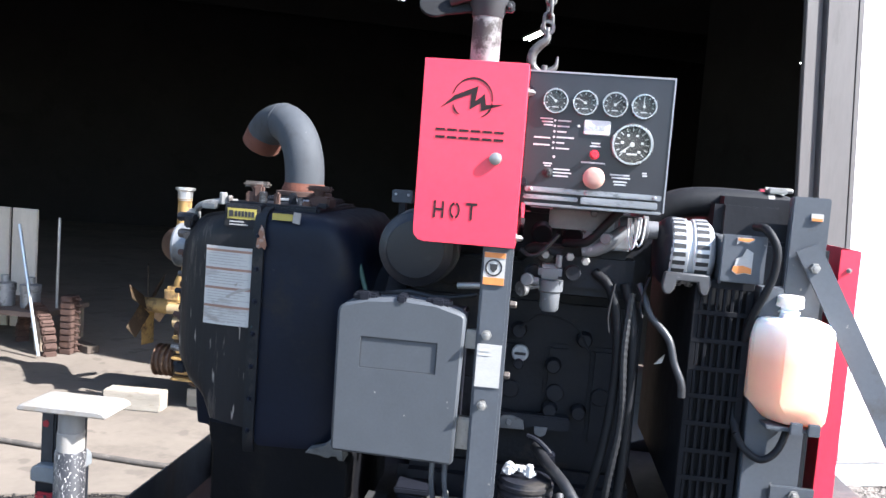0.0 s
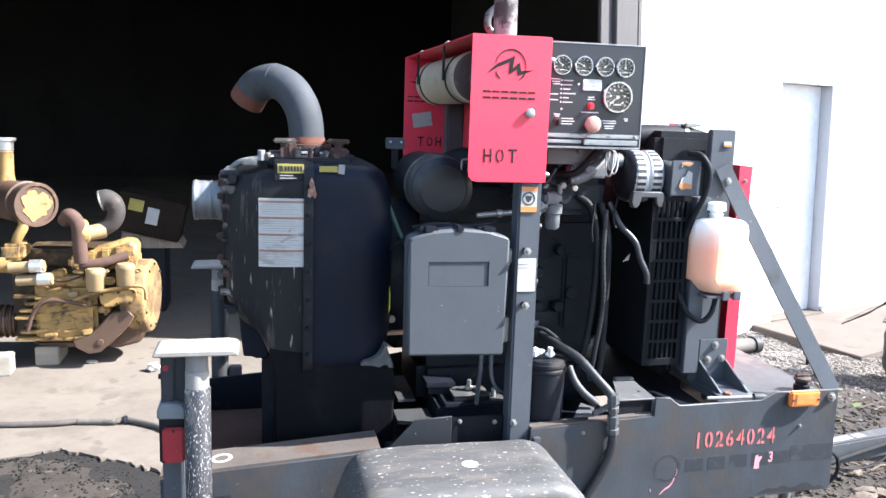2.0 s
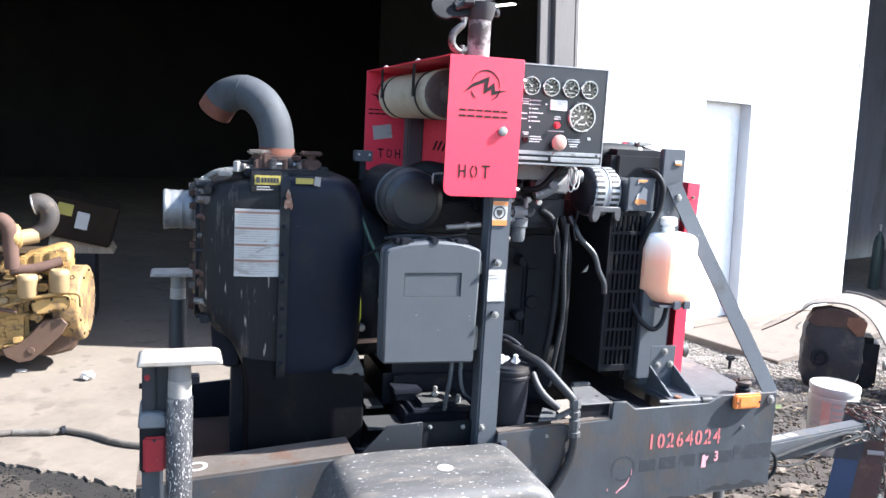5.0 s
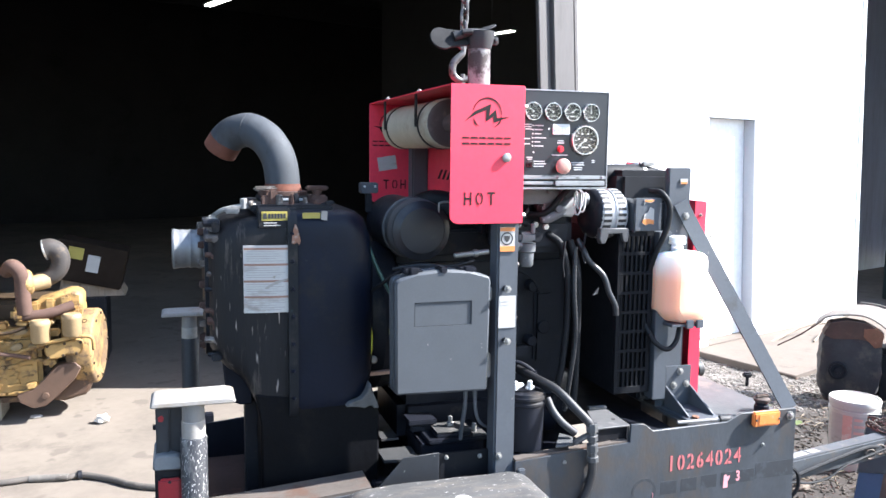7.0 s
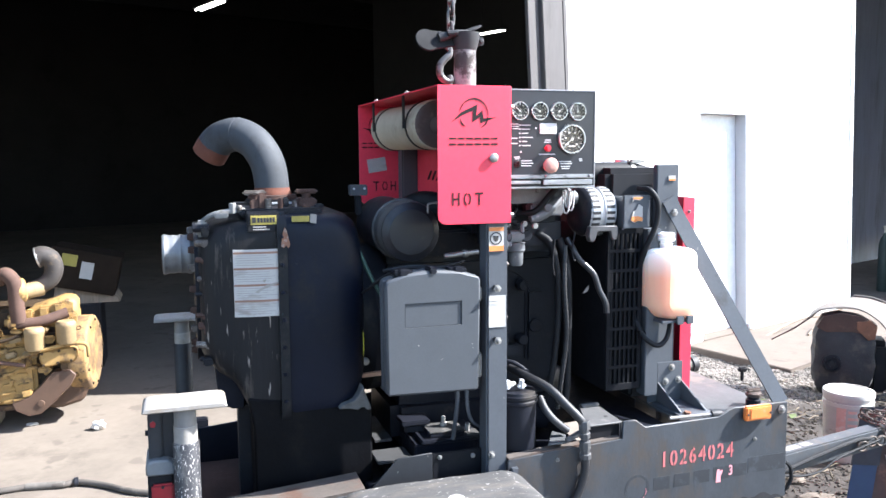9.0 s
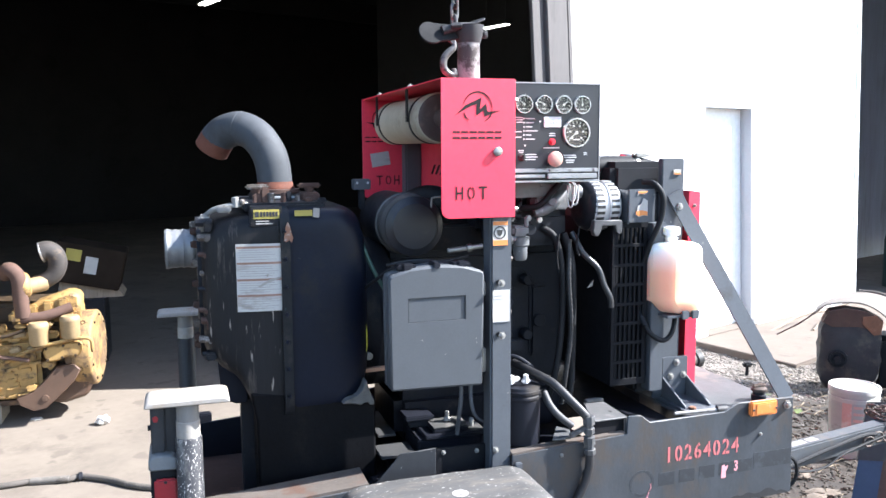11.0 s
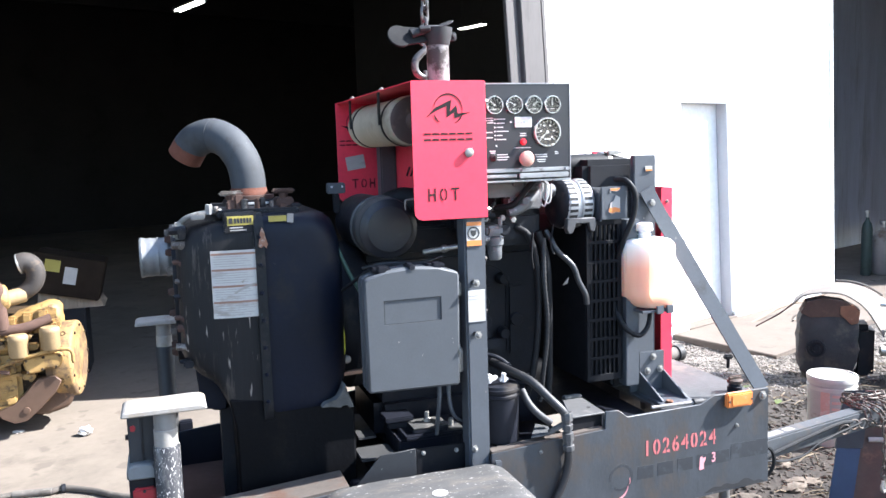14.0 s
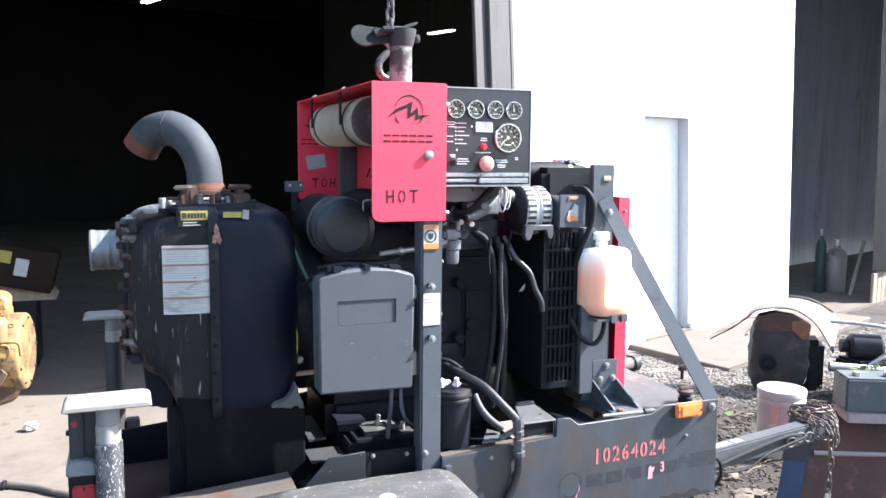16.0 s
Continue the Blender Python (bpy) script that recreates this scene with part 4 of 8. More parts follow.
# ---- pump ----
pump = thing("water_pump", (-0.38, 0.5, 0.70), "black cast-iron trash pump with warning labels, on the trailer frame", "pump")
b = B()
rows = [(-0.425, 0.300, 0.296, 14), (-0.40, 0.305, 0.30, 14), (-0.272, 0.305, 0.30, 13), (-0.230, 0.30, 0.292, 9), (-0.203, 0.285, 0.274, 6), (-0.184, 0.25, 0.24, 4.5), (-0.175, 0.19, 0.18, 3.5)]
loft(b, [superellipse(x, 0.5, 1.20, a, c, e, seg=72) for x, a, c, e in rows])
casing = part("casing", b, pump_paint, pump, "blue-black rounded pump casing")
b = B()
rows = [(-0.645, 0.225, 0.17, 1.26, 4), (-0.632, 0.255, 0.1935, 1.2635, 5), (-0.60, 0.278, 0.2175, 1.2575, 6.5), (-0.566, 0.288, 0.231, 1.251, 8), (-0.552, 0.291, 0.239, 1.244, 9), (-0.535, 0.294, 0.2575, 1.2275, 11), (-0.515, 0.296, 0.2805, 1.2055, 12), (-0.50, 0.297, 0.2895, 1.1975, 12), (-0.428, 0.30, 0.294, 1.195, 14)]
loft(b, [superellipse(x, 0.5, zc, a, c, e, seg=72) for x, a, c, zc, e in rows])
cover = part("front_cover", b, pump_dusty, pump, "dusty scratched black front cover")
b = B()
loft(b, [superellipse(x, 0.5, 1.20, 0.313, 0.306, 13, seg=72) for x in (-0.436, -0.432, -0.414, -0.410)])
part("flange", b, M("flange_paint", (0.005, 0.0065, 0.009), 0.55, var=0.4, bump=0.3, spec=0.3, speck=(0.022, 0.055, 0.06), speck_amt=0.42, speck_scale=38, stretch=(1, 1, 0.6), dirt=(0.025, 0.022, 0.02), dirt_amt=0.35, dirt_scale=20), casing, "flange edge with chipped greenish paint")
for k in range(7):
    share("bolt", BOLT_D, pump_paint, casing, Matrix.Translation((-0.424, 0.187, 0.97 + 0.078 * k)) @ Matrix.Scale(0.8, 4))
b = B()
loft(b, [superellipse(x, 0.50, 1.255, 0.19, 0.205, 3.0) for x in (-0.655, -0.636)])
part("end_flange", b, black_cast, cover, "rust-stained end flange")
clamp_mat = M("clamp_mat", (0.09, 0.075, 0.065), 0.5, 0.2, var=0.4, dirt=(0.38, 0.34, 0.3), dirt_amt=0.45, dirt_scale=40)
rng = random.Random(5)
for k in range(9):
    a = radians(95 + 19 * k)
    cyy, czz = 0.50 + 0.17 * math.cos(a), 1.255 + 0.185 * math.sin(a)
    b = B()
    cyl(b, (-0.672, cyy, czz), (-0.63, cyy, czz), 0.010, seg=6)
    box(b, -0.668, -0.645, cyy - 0.015, cyy + 0.015, czz - 0.010, czz + 0.010, 0.003)
    part("clamp_bolt", b, rust_brown if k % 3 else clamp_mat, cover, "rusty clamp bolt")
for k in range(9):
    z = 1.46 - 0.047 * k + rng.uniform(-0.01, 0.01)
    w = rng.uniform(0.012, 0.03)
    b = B()
    cyl(b, (-0.648 - rng.uniform(0, 0.012), 0.272, z), (-0.612, 0.262, z), 0.006 + 0.006 * rng.random(), seg=8)
    box(b, -0.645 + rng.uniform(0, 0.012), -0.615, 0.25, 0.295, z - w, z + 0.006, 0.004)
    part("hinge_lug", b, rust_brown if k in (2, 5, 6) else (clamp_mat if k % 2 else black_cast), cover)
b = B()
sweep(b, ((-0.632, 0.31, 1.475), (-0.605, 0.285, 1.496), (-0.555, 0.275, 1.507), (-0.515, 0.285, 1.508)), 0.008, 8)
box(b, -0.648, -0.618, 0.285, 0.315, 1.435, 1.482, 0.006)
box(b, -0.60, -0.56, 0.262, 0.285, 1.488, 1.506, 0.004)
cyl(b, (-0.548, 0.275, 1.50), (-0.548, 0.275, 1.53), 0.010, seg=8)
part("clamp_arm", b, M("arm_silver", (0.22, 0.215, 0.205), 0.5, 0.2, var=0.4, scale=30, dirt=(0.08, 0.07, 0.06), dirt_amt=0.45, dirt_scale=30), cover, "worn silver-grey clamp arm")
b = B()
prism(b, ((-0.600, 0.934), (-0.572, 0.932), (-0.568, 0.926), (-0.53, 0.926), (-0.53, 0.99), (-0.56, 1.10), (-0.615, 1.10), (-0.609, 1.02), (-0.605, 0.975)), "y", 0.31, 0.42, 0.004)
part("lower_lug", b, pump_paint, cover)
b = B()
box(b, -0.549, -0.50, 0.33, 0.40, 0.556, 0.93, 0.003)
part("leg", b, black_cast, pump)
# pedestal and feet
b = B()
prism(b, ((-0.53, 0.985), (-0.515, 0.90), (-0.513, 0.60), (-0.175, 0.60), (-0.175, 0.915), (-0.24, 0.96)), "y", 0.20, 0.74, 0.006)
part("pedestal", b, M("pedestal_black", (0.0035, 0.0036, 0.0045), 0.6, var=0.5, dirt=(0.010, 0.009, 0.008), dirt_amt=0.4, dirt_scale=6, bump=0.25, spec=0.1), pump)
b = B()
prism(b, ((-0.277, 0.936), (-0.268, 0.947), (-0.232, 0.957), (-0.216, 0.974), (-0.205, 0.999), (-0.198, 0.973), (-0.186, 0.944), (-0.181, 0.926), (-0.196, 0.926), (-0.201, 0.935), (-0.214, 0.934), (-0.221, 0.928), (-0.245, 0.934)), "y", 0.175, 0.225, 0.002)
part("foot", b, M("foot_grey", (0.105, 0.102, 0.098), 0.7, var=0.45, scale=30, dirt=(0.04, 0.037, 0.034), dirt_amt=0.42, dirt_scale=25), pump, "scraped grey foot")
b = B()
prism(b, ((-0.26, 0.995), (-0.04, 1.003), (-0.04, 1.015), (-0.26, 1.006)), "y", 0.262, 0.278, 0.001)
part("strap", b, M("primer_tan", (0.42, 0.25, 0.17), 0.7, var=0.3, scale=25, dirt=(0.3, 0.27, 0.24), dirt_amt=0.4, dirt_scale=30), pump, "tan primed steel strap")
b = B()
lathe(b, (-0.178, 0.27, 1.047), (0, -1, 0), [(0, 0.012), (0.01, 0.012), (0.014, 0.008), (0.015, 0)], 12)
part("bolt", b, bolt_mat, pump)
# labels on the front cover
def lab_plate(bm, u0, u1, z0, z1, lift=0.0):
    """A patch of the label sheet, which bends with the cover; u runs from 0 to 1 across it."""
    n = 5
    row = []
    for k in range(n):
        u = u0 + (u1 - u0) * k / (n - 1)
        row.append(Vector((-0.556 + 0.124 * u, 0.1945 - lift + 0.014 * (1 - u) ** 2, 0)))
    lo = [bm.verts.new(q + Vector((0, 0, z0))) for q in row]
    hi = [bm.verts.new(q + Vector((0, 0, z1))) for q in row]
    for k in range(n - 1):
        bm.faces.new((lo[k], lo[k + 1], hi[k + 1], hi[k]))


b = B()
lab_plate(b, 0, 1, 1.217, 1.405)
ex = bmesh.ops.extrude_face_region(b, geom=b.faces[:])
bmesh.ops.translate(b, verts=[v for v in ex["geom"] if isinstance(v, bmesh.types.BMVert)], vec=(0, -0.0012, 0))
bmesh.ops.recalc_face_normals(b, faces=b.faces[:])
lab = part("warning_label", b, white_label, pump, "white safety label with brown bands, scratched")
b = B()
for z in (1.396, 1.352, 1.306, 1.262):
    lab_plate(b, 0.01, 0.99, z - 0.0035, z + 0.0025, 0.0022)
part("band", b, brown_band, lab)
b = B()
for k in range(26):
    z = 1.388 - 0.0065 * k
    if min(abs(z - q) for q in (1.396, 1.352, 1.306, 1.262)) > 0.008:
        lab_plate(b, 0.06, 0.7 + 0.25 * rng.random(), z - 0.0007, z + 0.0007, 0.002)
part("print", b, print_grey, lab)
b = B()
for q in (((0.50, 1.283), (0.62, 1.293), (0.95, 1.308), (0.97, 1.313), (0.7, 1.306), (0.45, 1.287)), ((0.62, 1.318), (0.7, 1.322), (0.66, 1.312))):
    b.faces.new([b.verts.new((-0.556 + 0.124 * u, 0.1915 + 0.014 * (1 - u) ** 2, z)) for u, z in q])
part("scratch", b, worn_white, lab)
# top: flange stack, elbow
b = B()
box(b, -0.53, -0.30, 0.25, 0.66, 1.49, 1.512, 0.006)
part("top_pad", b, black_cast, pump)
b = B()
box(b, -0.49, -0.32, 0.42, 0.60, 1.512, 1.526, 0.005)
part("outlet_plate", b, black_cast, pump)
b = B()
lathe(b, (-0.413, 0.505, 1.528), (0, 0, 1), [(0, 0.075), (0.012, 0.075), (0.013, 0.06)], 28)
part("outlet_flange", b, rust_brown, pump, "rusty outlet flange")
for x, y, mat in ((-0.482, 0.33, clamp_mat), (-0.329, 0.36, rust_brown)):
    b = B()
    lathe(b, (x, y, 1.495), (0, 0, 1), [(0, 0.020), (0.012, 0.020), (0.016, 0.013), (0.045, 0.012), (0.055, 0.017), (0.056, 0)], 14)
    handle = part("clamp_screw", b, rust_brown, pump, "rusty clamp screw")
    b = B()
    box(b, x - 0.034, x + 0.034, y - 0.013, y + 0.013, 1.548, 1.562, 0.0055)
    part("clamp_handle", b, mat, handle, "worn clamp handle")
b = B()
box(b, -0.352, -0.30, 0.34, 0.42, 1.505, 1.535, 0.005)
part("clamp_base", b, rust_brown, pump)
b = B()
path = [(-0.413, 0.505, 1.535), (-0.414, 0.507, 1.58), (-0.420, 0.512, 1.625), (-0.434, 0.524, 1.664), (-0.462, 0.548, 1.704), (-0.505, 0.582, 1.727), (-0.550, 0.618, 1.717), (-0.573, 0.637, 1.696), (-0.586, 0.648, 1.674)]
sweep(b, path, 0.0530, 30, 6, cap=False)
sweep(b, path, 0.0455, 30, 6, cap=False)
elbow = part("discharge_elbow", b, pipe_grey, pump, "grey painted steel discharge elbow")
b = B()
tipd = (Vector(path[-1]) - Vector(path[-2])).normalized()
lathe(b, Vector(path[-1]) - tipd * 0.026, tipd, [(0, 0.0536), (0.004, 0.0546), (0.040, 0.0548), (0.042, 0.053), (0.042, 0.0445), (0.0, 0.0445)], 28, close=True)
lip_rust = M("lip_rust", (0.115, 0.038, 0.021), 0.85, var=0.5, scale=25, dirt=(0.055, 0.023, 0.016), dirt_amt=0.45, dirt_scale=14, bump=0.4)
part("lip", b, lip_rust, elbow, "rust-orange pipe mouth")
b = B()
for at_, ahead in ((5, 6), (7, 8)):
    w_t = (Vector(path[ahead]) - Vector(path[at_ - 1])).normalized()
    w_u = w_t.cross(Vector((0, 0, 1))).normalized()
    w_v = w_t.cross(w_u)
    sweep(b, [Vector(path[at_]) + 0.0532 * (math.cos(t) * w_u + math.sin(t) * w_v) for t in [2 * math.pi * k / 24 for k in range(25)]], 0.0013, 6, 1)
part("weld", b, pipe_grey, elbow)
b = B()
lathe(b, (-0.413, 0.505, 1.541), (0, 0, 1), [(0, 0.060), (0.004, 0.060), (0.012, 0.0565), (0.022, 0.0536)], 28, close=True)
part("rust_ring", b, lip_rust, elbow, "rusty weld at the pipe base")
b = B()
box(b, -0.478, -0.452, 0.285, 0.305, 1.47, 1.556, 0.006)
part("clamp_strap", b, rust_brown, pump, "rust-brown clamp strap")
b = B()
box(b, -0.455, -0.33, 0.405, 0.419, 1.515, 1.522, 0.002)
part("plate_edge", b, cast_alu, pump, "scraped bright plate edge")
for q in range(9):
    b = B()
    bx_, by_ = -0.53 + 0.026 * q + rng.uniform(-0.006, 0.006), 0.27 + rng.uniform(0, 0.1)
    hh = rng.uniform(0.008, 0.03)
    if q % 3:
        box(b, bx_, bx_ + rng.uniform(0.012, 0.028), by_, by_ + 0.02, 1.508, 1.512 + hh, 0.004)
    else:
        cyl(b, (bx_, by_, 1.508), (bx_, by_, 1.515 + hh), rng.uniform(0.006, 0.011), seg=8)
    part("bolt_stub", b, (clamp_mat, rust_brown, black_cast)[q % 3], pump)
# yellow warning plates
b = B()
box(b, -0.506, -0.436, 0.1985, 0.201, 1.473, 1.498, 0)
yl = part("caution_label", b, yellow_label, pump, "black and yellow caution label")
b = B()
box(b, -0.502, -0.492, 0.1972, 0.199, 1.478, 1.493, 0)
for k in range(6):
    box(b, -0.488 + 0.0082 * k, -0.482 + 0.0082 * k, 0.1972, 0.199, 1.479, 1.492, 0)
part("print", b, print_black, yl)
b = B()
for k in range(2):
    box(b, -0.50, -0.455 - 0.01 * k, 0.1982, 0.2, 1.458 + 0.007 * k, 1.461 + 0.007 * k, 0)
part("print", b, print_grey, yl)
b = B()
box(b, -0.395, -0.346, 0.1935, 0.196, 1.478, 1.494, 0)
part("caution_label", b, yellow_label, pump, "small yellow caution label")
b = B()
box(b, -0.515, -0.428, 0.201, 0.26, 1.452, 1.508, 0.003)
part("label_tab", b, black_cast, pump)
b = B()
prism(b, ((-0.427, 1.412), (-0.420, 1.408), (-0.413, 1.414), (-0.406, 1.406), (-0.402, 1.418), (-0.407, 1.436), (-0.410, 1.452), (-0.416, 1.464), (-0.421, 1.452), (-0.424, 1.438)), "y", 0.183, 0.1865)
part("rust_patch", b, M("rust_chip", (0.22, 0.11, 0.07), 0.85, var=0.5, scale=30, dirt=(0.33, 0.29, 0.25), dirt_amt=0.5, dirt_scale=60), casing, "bare patch of rust and flaking primer")
b = B()
prism(b, ((-0.345, 1.475), (-0.328, 1.472), (-0.326, 1.498), (-0.343, 1.5)), "y", 0.19, 0.1945)
part("paint_patch", b, worn_white, casing)
# suction coupling
b = B()
lathe(b, (-0.743, 0.47, 1.370), (1, 0, 0), [(0, 0.045), (0.0, 0.058), (0.006, 0.0605), (0.014, 0.058), (0.024, 0.0565), (0.030, 0.0585), (0.036, 0.0565), (0.046, 0.0565), (0.052, 0.059), (0.058, 0.057), (0.068, 0.0575), (0.074, 0.0605), (0.082, 0.0605), (0.086, 0.0575), (0.11, 0.06), (0.14, 0.06), (0.15, 0.05)], 36)
cpl = part("suction_coupling", b, M("coupling_alu", (0.20, 0.205, 0.21), 0.45, 0.4, var=0.3, dirt=(0.12, 0.115, 0.11), dirt_amt=0.4, dirt_scale=18, bump=0.2), pump, "dull ribbed aluminium hose coupling")
b = B()
cyl(b, (-0.745, 0.47, 1.370), (-0.738, 0.47, 1.370), 0.045)
part("bore", b, rubber, cpl)

# ---- diesel engine ----
engine = thing("diesel_engine", (0.2, 0.5, 0.72), "black four-cylinder diesel engine between pump and radiator", "engine")
b = B()
box(b, -0.10, 0.50, 0.36, 0.70, 0.90, 1.34, 0.02)
block = part("block", b, black_cast, engine)
for k in range(5):
    b = B()
    box(b, -0.06 + 0.11 * k, 0.0 + 0.11 * k, 0.345, 0.37, 0.98, 1.22, 0.01)
    cyl(b, (-0.03 + 0.11 * k, 0.37, 1.10), (-0.03 + 0.11 * k, 0.335, 1.10), 0.022, seg=16)
    part("rib", b, black_cast, block)
b = B()
box(b, -0.08, 0.50, 0.33, 0.66, 0.74, 0.90, 0.03)
part("oil_pan", b, black_paint, engine)
b = B()
box(b, -0.09, 0.50, 0.38, 0.68, 1.34, 1.42, 0.008)
box(b, -0.06, 0.47, 0.42, 0.62, 1.42, 1.475, 0.02)
part("cylinder_head", b, black_cast, engine)
b = B()
lathe(b, (-0.19, 0.5, 1.14), (1, 0, 0), [(0, 0.2), (0.01, 0.225), (0.03, 0.225), (0.05, 0.24), (0.10, 0.235)], 36)
part("bell_housing", b, black_cast, engine)
b = B()
prism(b, ((-0.22, 1.068), (-0.190, 1.068), (-0.186, 1.085), (-0.186, 1.125), (-0.190, 1.155), (-0.197, 1.18), (-0.22, 1.18)), "y", 0.24, 0.262)
part("guard", b, yellow_bright, engine, "bright yellow coupling guard edge")
b = B()
box(b, -0.145, -0.10, 0.20, 0.205, 1.135, 1.15, 0)
part("caution_label", b, yellow_label, engine, "small dull yellow label")
# air cleaner
b = B()
lathe(b, (-0.051, 0.185, 1.438), (0, 1, 0), [(0, 0.0), (0.001, 0.045), (0.003, 0.066), (0.009, 0.071), (0.011, 0.077), (0.016, 0.0865), (0.02, 0.088), (0.36, 0.088), (0.38, 0.07)], 40)
air = part("air_cleaner", b, M("filter_black", (0.014, 0.0145, 0.019), 0.4, var=0.35, scale=25, bump=0.05, dirt=(0.038, 0.036, 0.036), dirt_amt=0.42, dirt_scale=9), engine, "dusty black air cleaner canister")
# band of lighter grey: the canister's lit rim is put into its colour
b = B()
lathe(b, (-0.051, 0.208, 1.438), (0, 1, 0), [(0, 0.0875), (0.003, 0.0895), (0.03, 0.0895), (0.034, 0.0915), (0.04, 0.0915), (0.044, 0.0895), (0.085, 0.0895), (0.088, 0.094), (0.1, 0.094), (0.103, 0.0875)], 40)
part("band", b, M("lit_band_grey", (0.06, 0.058, 0.058), 0.55, var=0.4, dirt=(0.11, 0.104, 0.1), dirt_amt=0.4, dirt_scale=20), air, "grey clamp band, paler to show the lit rim")
b = B()
sweep(b, ((-0.055, 0.55, 1.43), (0.06, 0.58, 1.49), (0.12, 0.55, 1.50), (0.2, 0.5, 1.47)), 0.038, 14)
part("intake_hose", b, hose_mat, air)
b = B()
sweep(b, ((0.02, 0.26, 1.475), (0.05, 0.22, 1.50), (0.09, 0.2, 1.50), (0.14, 0.24, 1.47)), 0.028, 12)
part("intake_hose", b, hose_mat, air)
b = B()
sweep(b, ((0.0, 0.20, 1.47), (0.0, 0.195, 1.51), (0.004, 0.195, 1.519), (0.03, 0.195, 1.522)), 0.003, 8)
part("clamp_rod", b, bolt_mat, air, "pale bent clamp rod")
# fuel filter
cast_dull = M("cast_dull", (0.17, 0.17, 0.175), 0.5, 0.3, var=0.35, dirt=(0.4, 0.39, 0.38), dirt_amt=0.3, dirt_scale=40)
grey_alu = M("grey_alu", (0.3, 0.3, 0.31), 0.5, 0.5, var=0.15)
b = B()
box(b, 0.232, 0.284, 0.135, 0.19, 1.402, 1.434, 0.008)
cyl(b, (0.235, 0.13, 1.397), (0.20, 0.13, 1.397), 0.009, seg=12)
cyl(b, (0.212, 0.135, 1.40), (0.208, 0.115, 1.40), 0.014, seg=14)
cyl(b, (0.275, 0.14, 1.43), (0.275, 0.14, 1.458), 0.007, seg=8)
ff = part("fuel_filter", b, cast_dull, engine, "dull aluminium fuel filter head with cloudy bowl")
b = B()
lathe(b, (0.262, 0.155, 1.330), (0, 0, 1), [(0, 0.016), (0.006, 0.021), (0.042, 0.022), (0.046, 0.027), (0.07, 0.027)], 20)
part("bowl", b, M("bowl_grey", (0.13, 0.135, 0.14), 0.3, var=0.3, dirt=(0.3, 0.3, 0.3), dirt_amt=0.3, dirt_scale=40), ff, "cloudy filter bowl")
cover_grey = M("cover_grey", (0.15, 0.153, 0.155), 0.5, 0.4, var=0.25, dirt=(0.08, 0.078, 0.075), dirt_amt=0.35, dirt_scale=14)
b = B()
box(b, 0.247, 0.392, 0.19, 0.235, 1.513, 1.560, 0.005)
cyl(b, (0.345, 0.19, 1.552), (0.345, 0.183, 1.552), 0.008, seg=6)
cyl(b, (0.385, 0.19, 1.552), (0.385, 0.183, 1.552), 0.008, seg=6)
ic = part("intake_cover", b, cover_grey, engine, "dull grey aluminium intake cover")
b = B()
box(b, 0.325, 0.435, 0.185, 0.235, 1.474, 1.512, 0.006)
part("lower_cover", b, cast_dull, ic, "scuffed grey lower cover")
b = B()
lathe(b, (0.405, 0.22, 1.525), (1, 0, 0), [(0, 0.022), (0.01, 0.027), (0.05, 0.027), (0.052, 0.031), (0.062, 0.031), (0.064, 0.02), (0.085, 0.02), (0.085, 0.0)], 26)
part("intake_pipe", b, cast_dull, engine, "dull aluminium pipe")
b = B()
sweep(b, ((0.325, 0.195, 1.466), (0.35, 0.195, 1.472), (0.385, 0.195, 1.492), (0.415, 0.20, 1.515), (0.445, 0.205, 1.54)), lambda s: 0.012 + 0.007 * math.sin(math.pi * s), 14)
cyl(b, (0.385, 0.20, 1.50), (0.372, 0.165, 1.50), 0.013, seg=12)
part("bracket_casting", b, cast_dull, engine, "bright aluminium bracket casting")
b = B()
box(b, 0.20, 0.45, 0.22, 0.34, 1.36, 1.47, 0.02)
cyl(b, (0.245, 0.23, 1.455), (0.245, 0.19, 1.455), 0.022, seg=14)
cyl(b, (0.31, 0.23, 1.415), (0.31, 0.185, 1.415), 0.018, seg=14)
cyl(b, (0.225, 0.24, 1.40), (0.225, 0.20, 1.40), 0.026, seg=14)
part("injection_pump", b, black_cast, engine)
# added bulk, mostly hidden, that stops red light bouncing off the shield
b = B()
box(b, 0.19, 0.50, 0.33, 0.47, 1.40, 1.552, 0.012)
for k in range(4):
    cyl(b, (0.235 + 0.072 * k, 0.335, 1.50), (0.235 + 0.072 * k, 0.30, 1.49), 0.024, seg=14)
part("intake_manifold", b, black_cast, engine, "black engine bulk added to block red bounce light")
# alternator
b = B()
lathe(b, (0.502, 0.235, 1.480), (1, 0, 0), [(0, 0.034), (0.0, 0.060), (0.006, 0.070), (0.014, 0.0755), (0.05, 0.0765), (0.053, 0.072), (0.061, 0.072), (0.064, 0.0765), (0.096, 0.0755), (0.108, 0.064), (0.118, 0.034)], 44)
alt = part("alternator", b, cast_alu, engine, "bright finned aluminium alternator")
fin = B()
box(fin, -0.0135, 0.0135, -0.0052, 0.0052, 0.070, 0.0778, 0.0014)
FIN = finish(fin, "fin")
slot = B()
box(slot, -0.0135, 0.0135, -0.0046, 0.0046, 0.074, 0.0774, 0)
SLOT = finish(slot, "vent_slot")
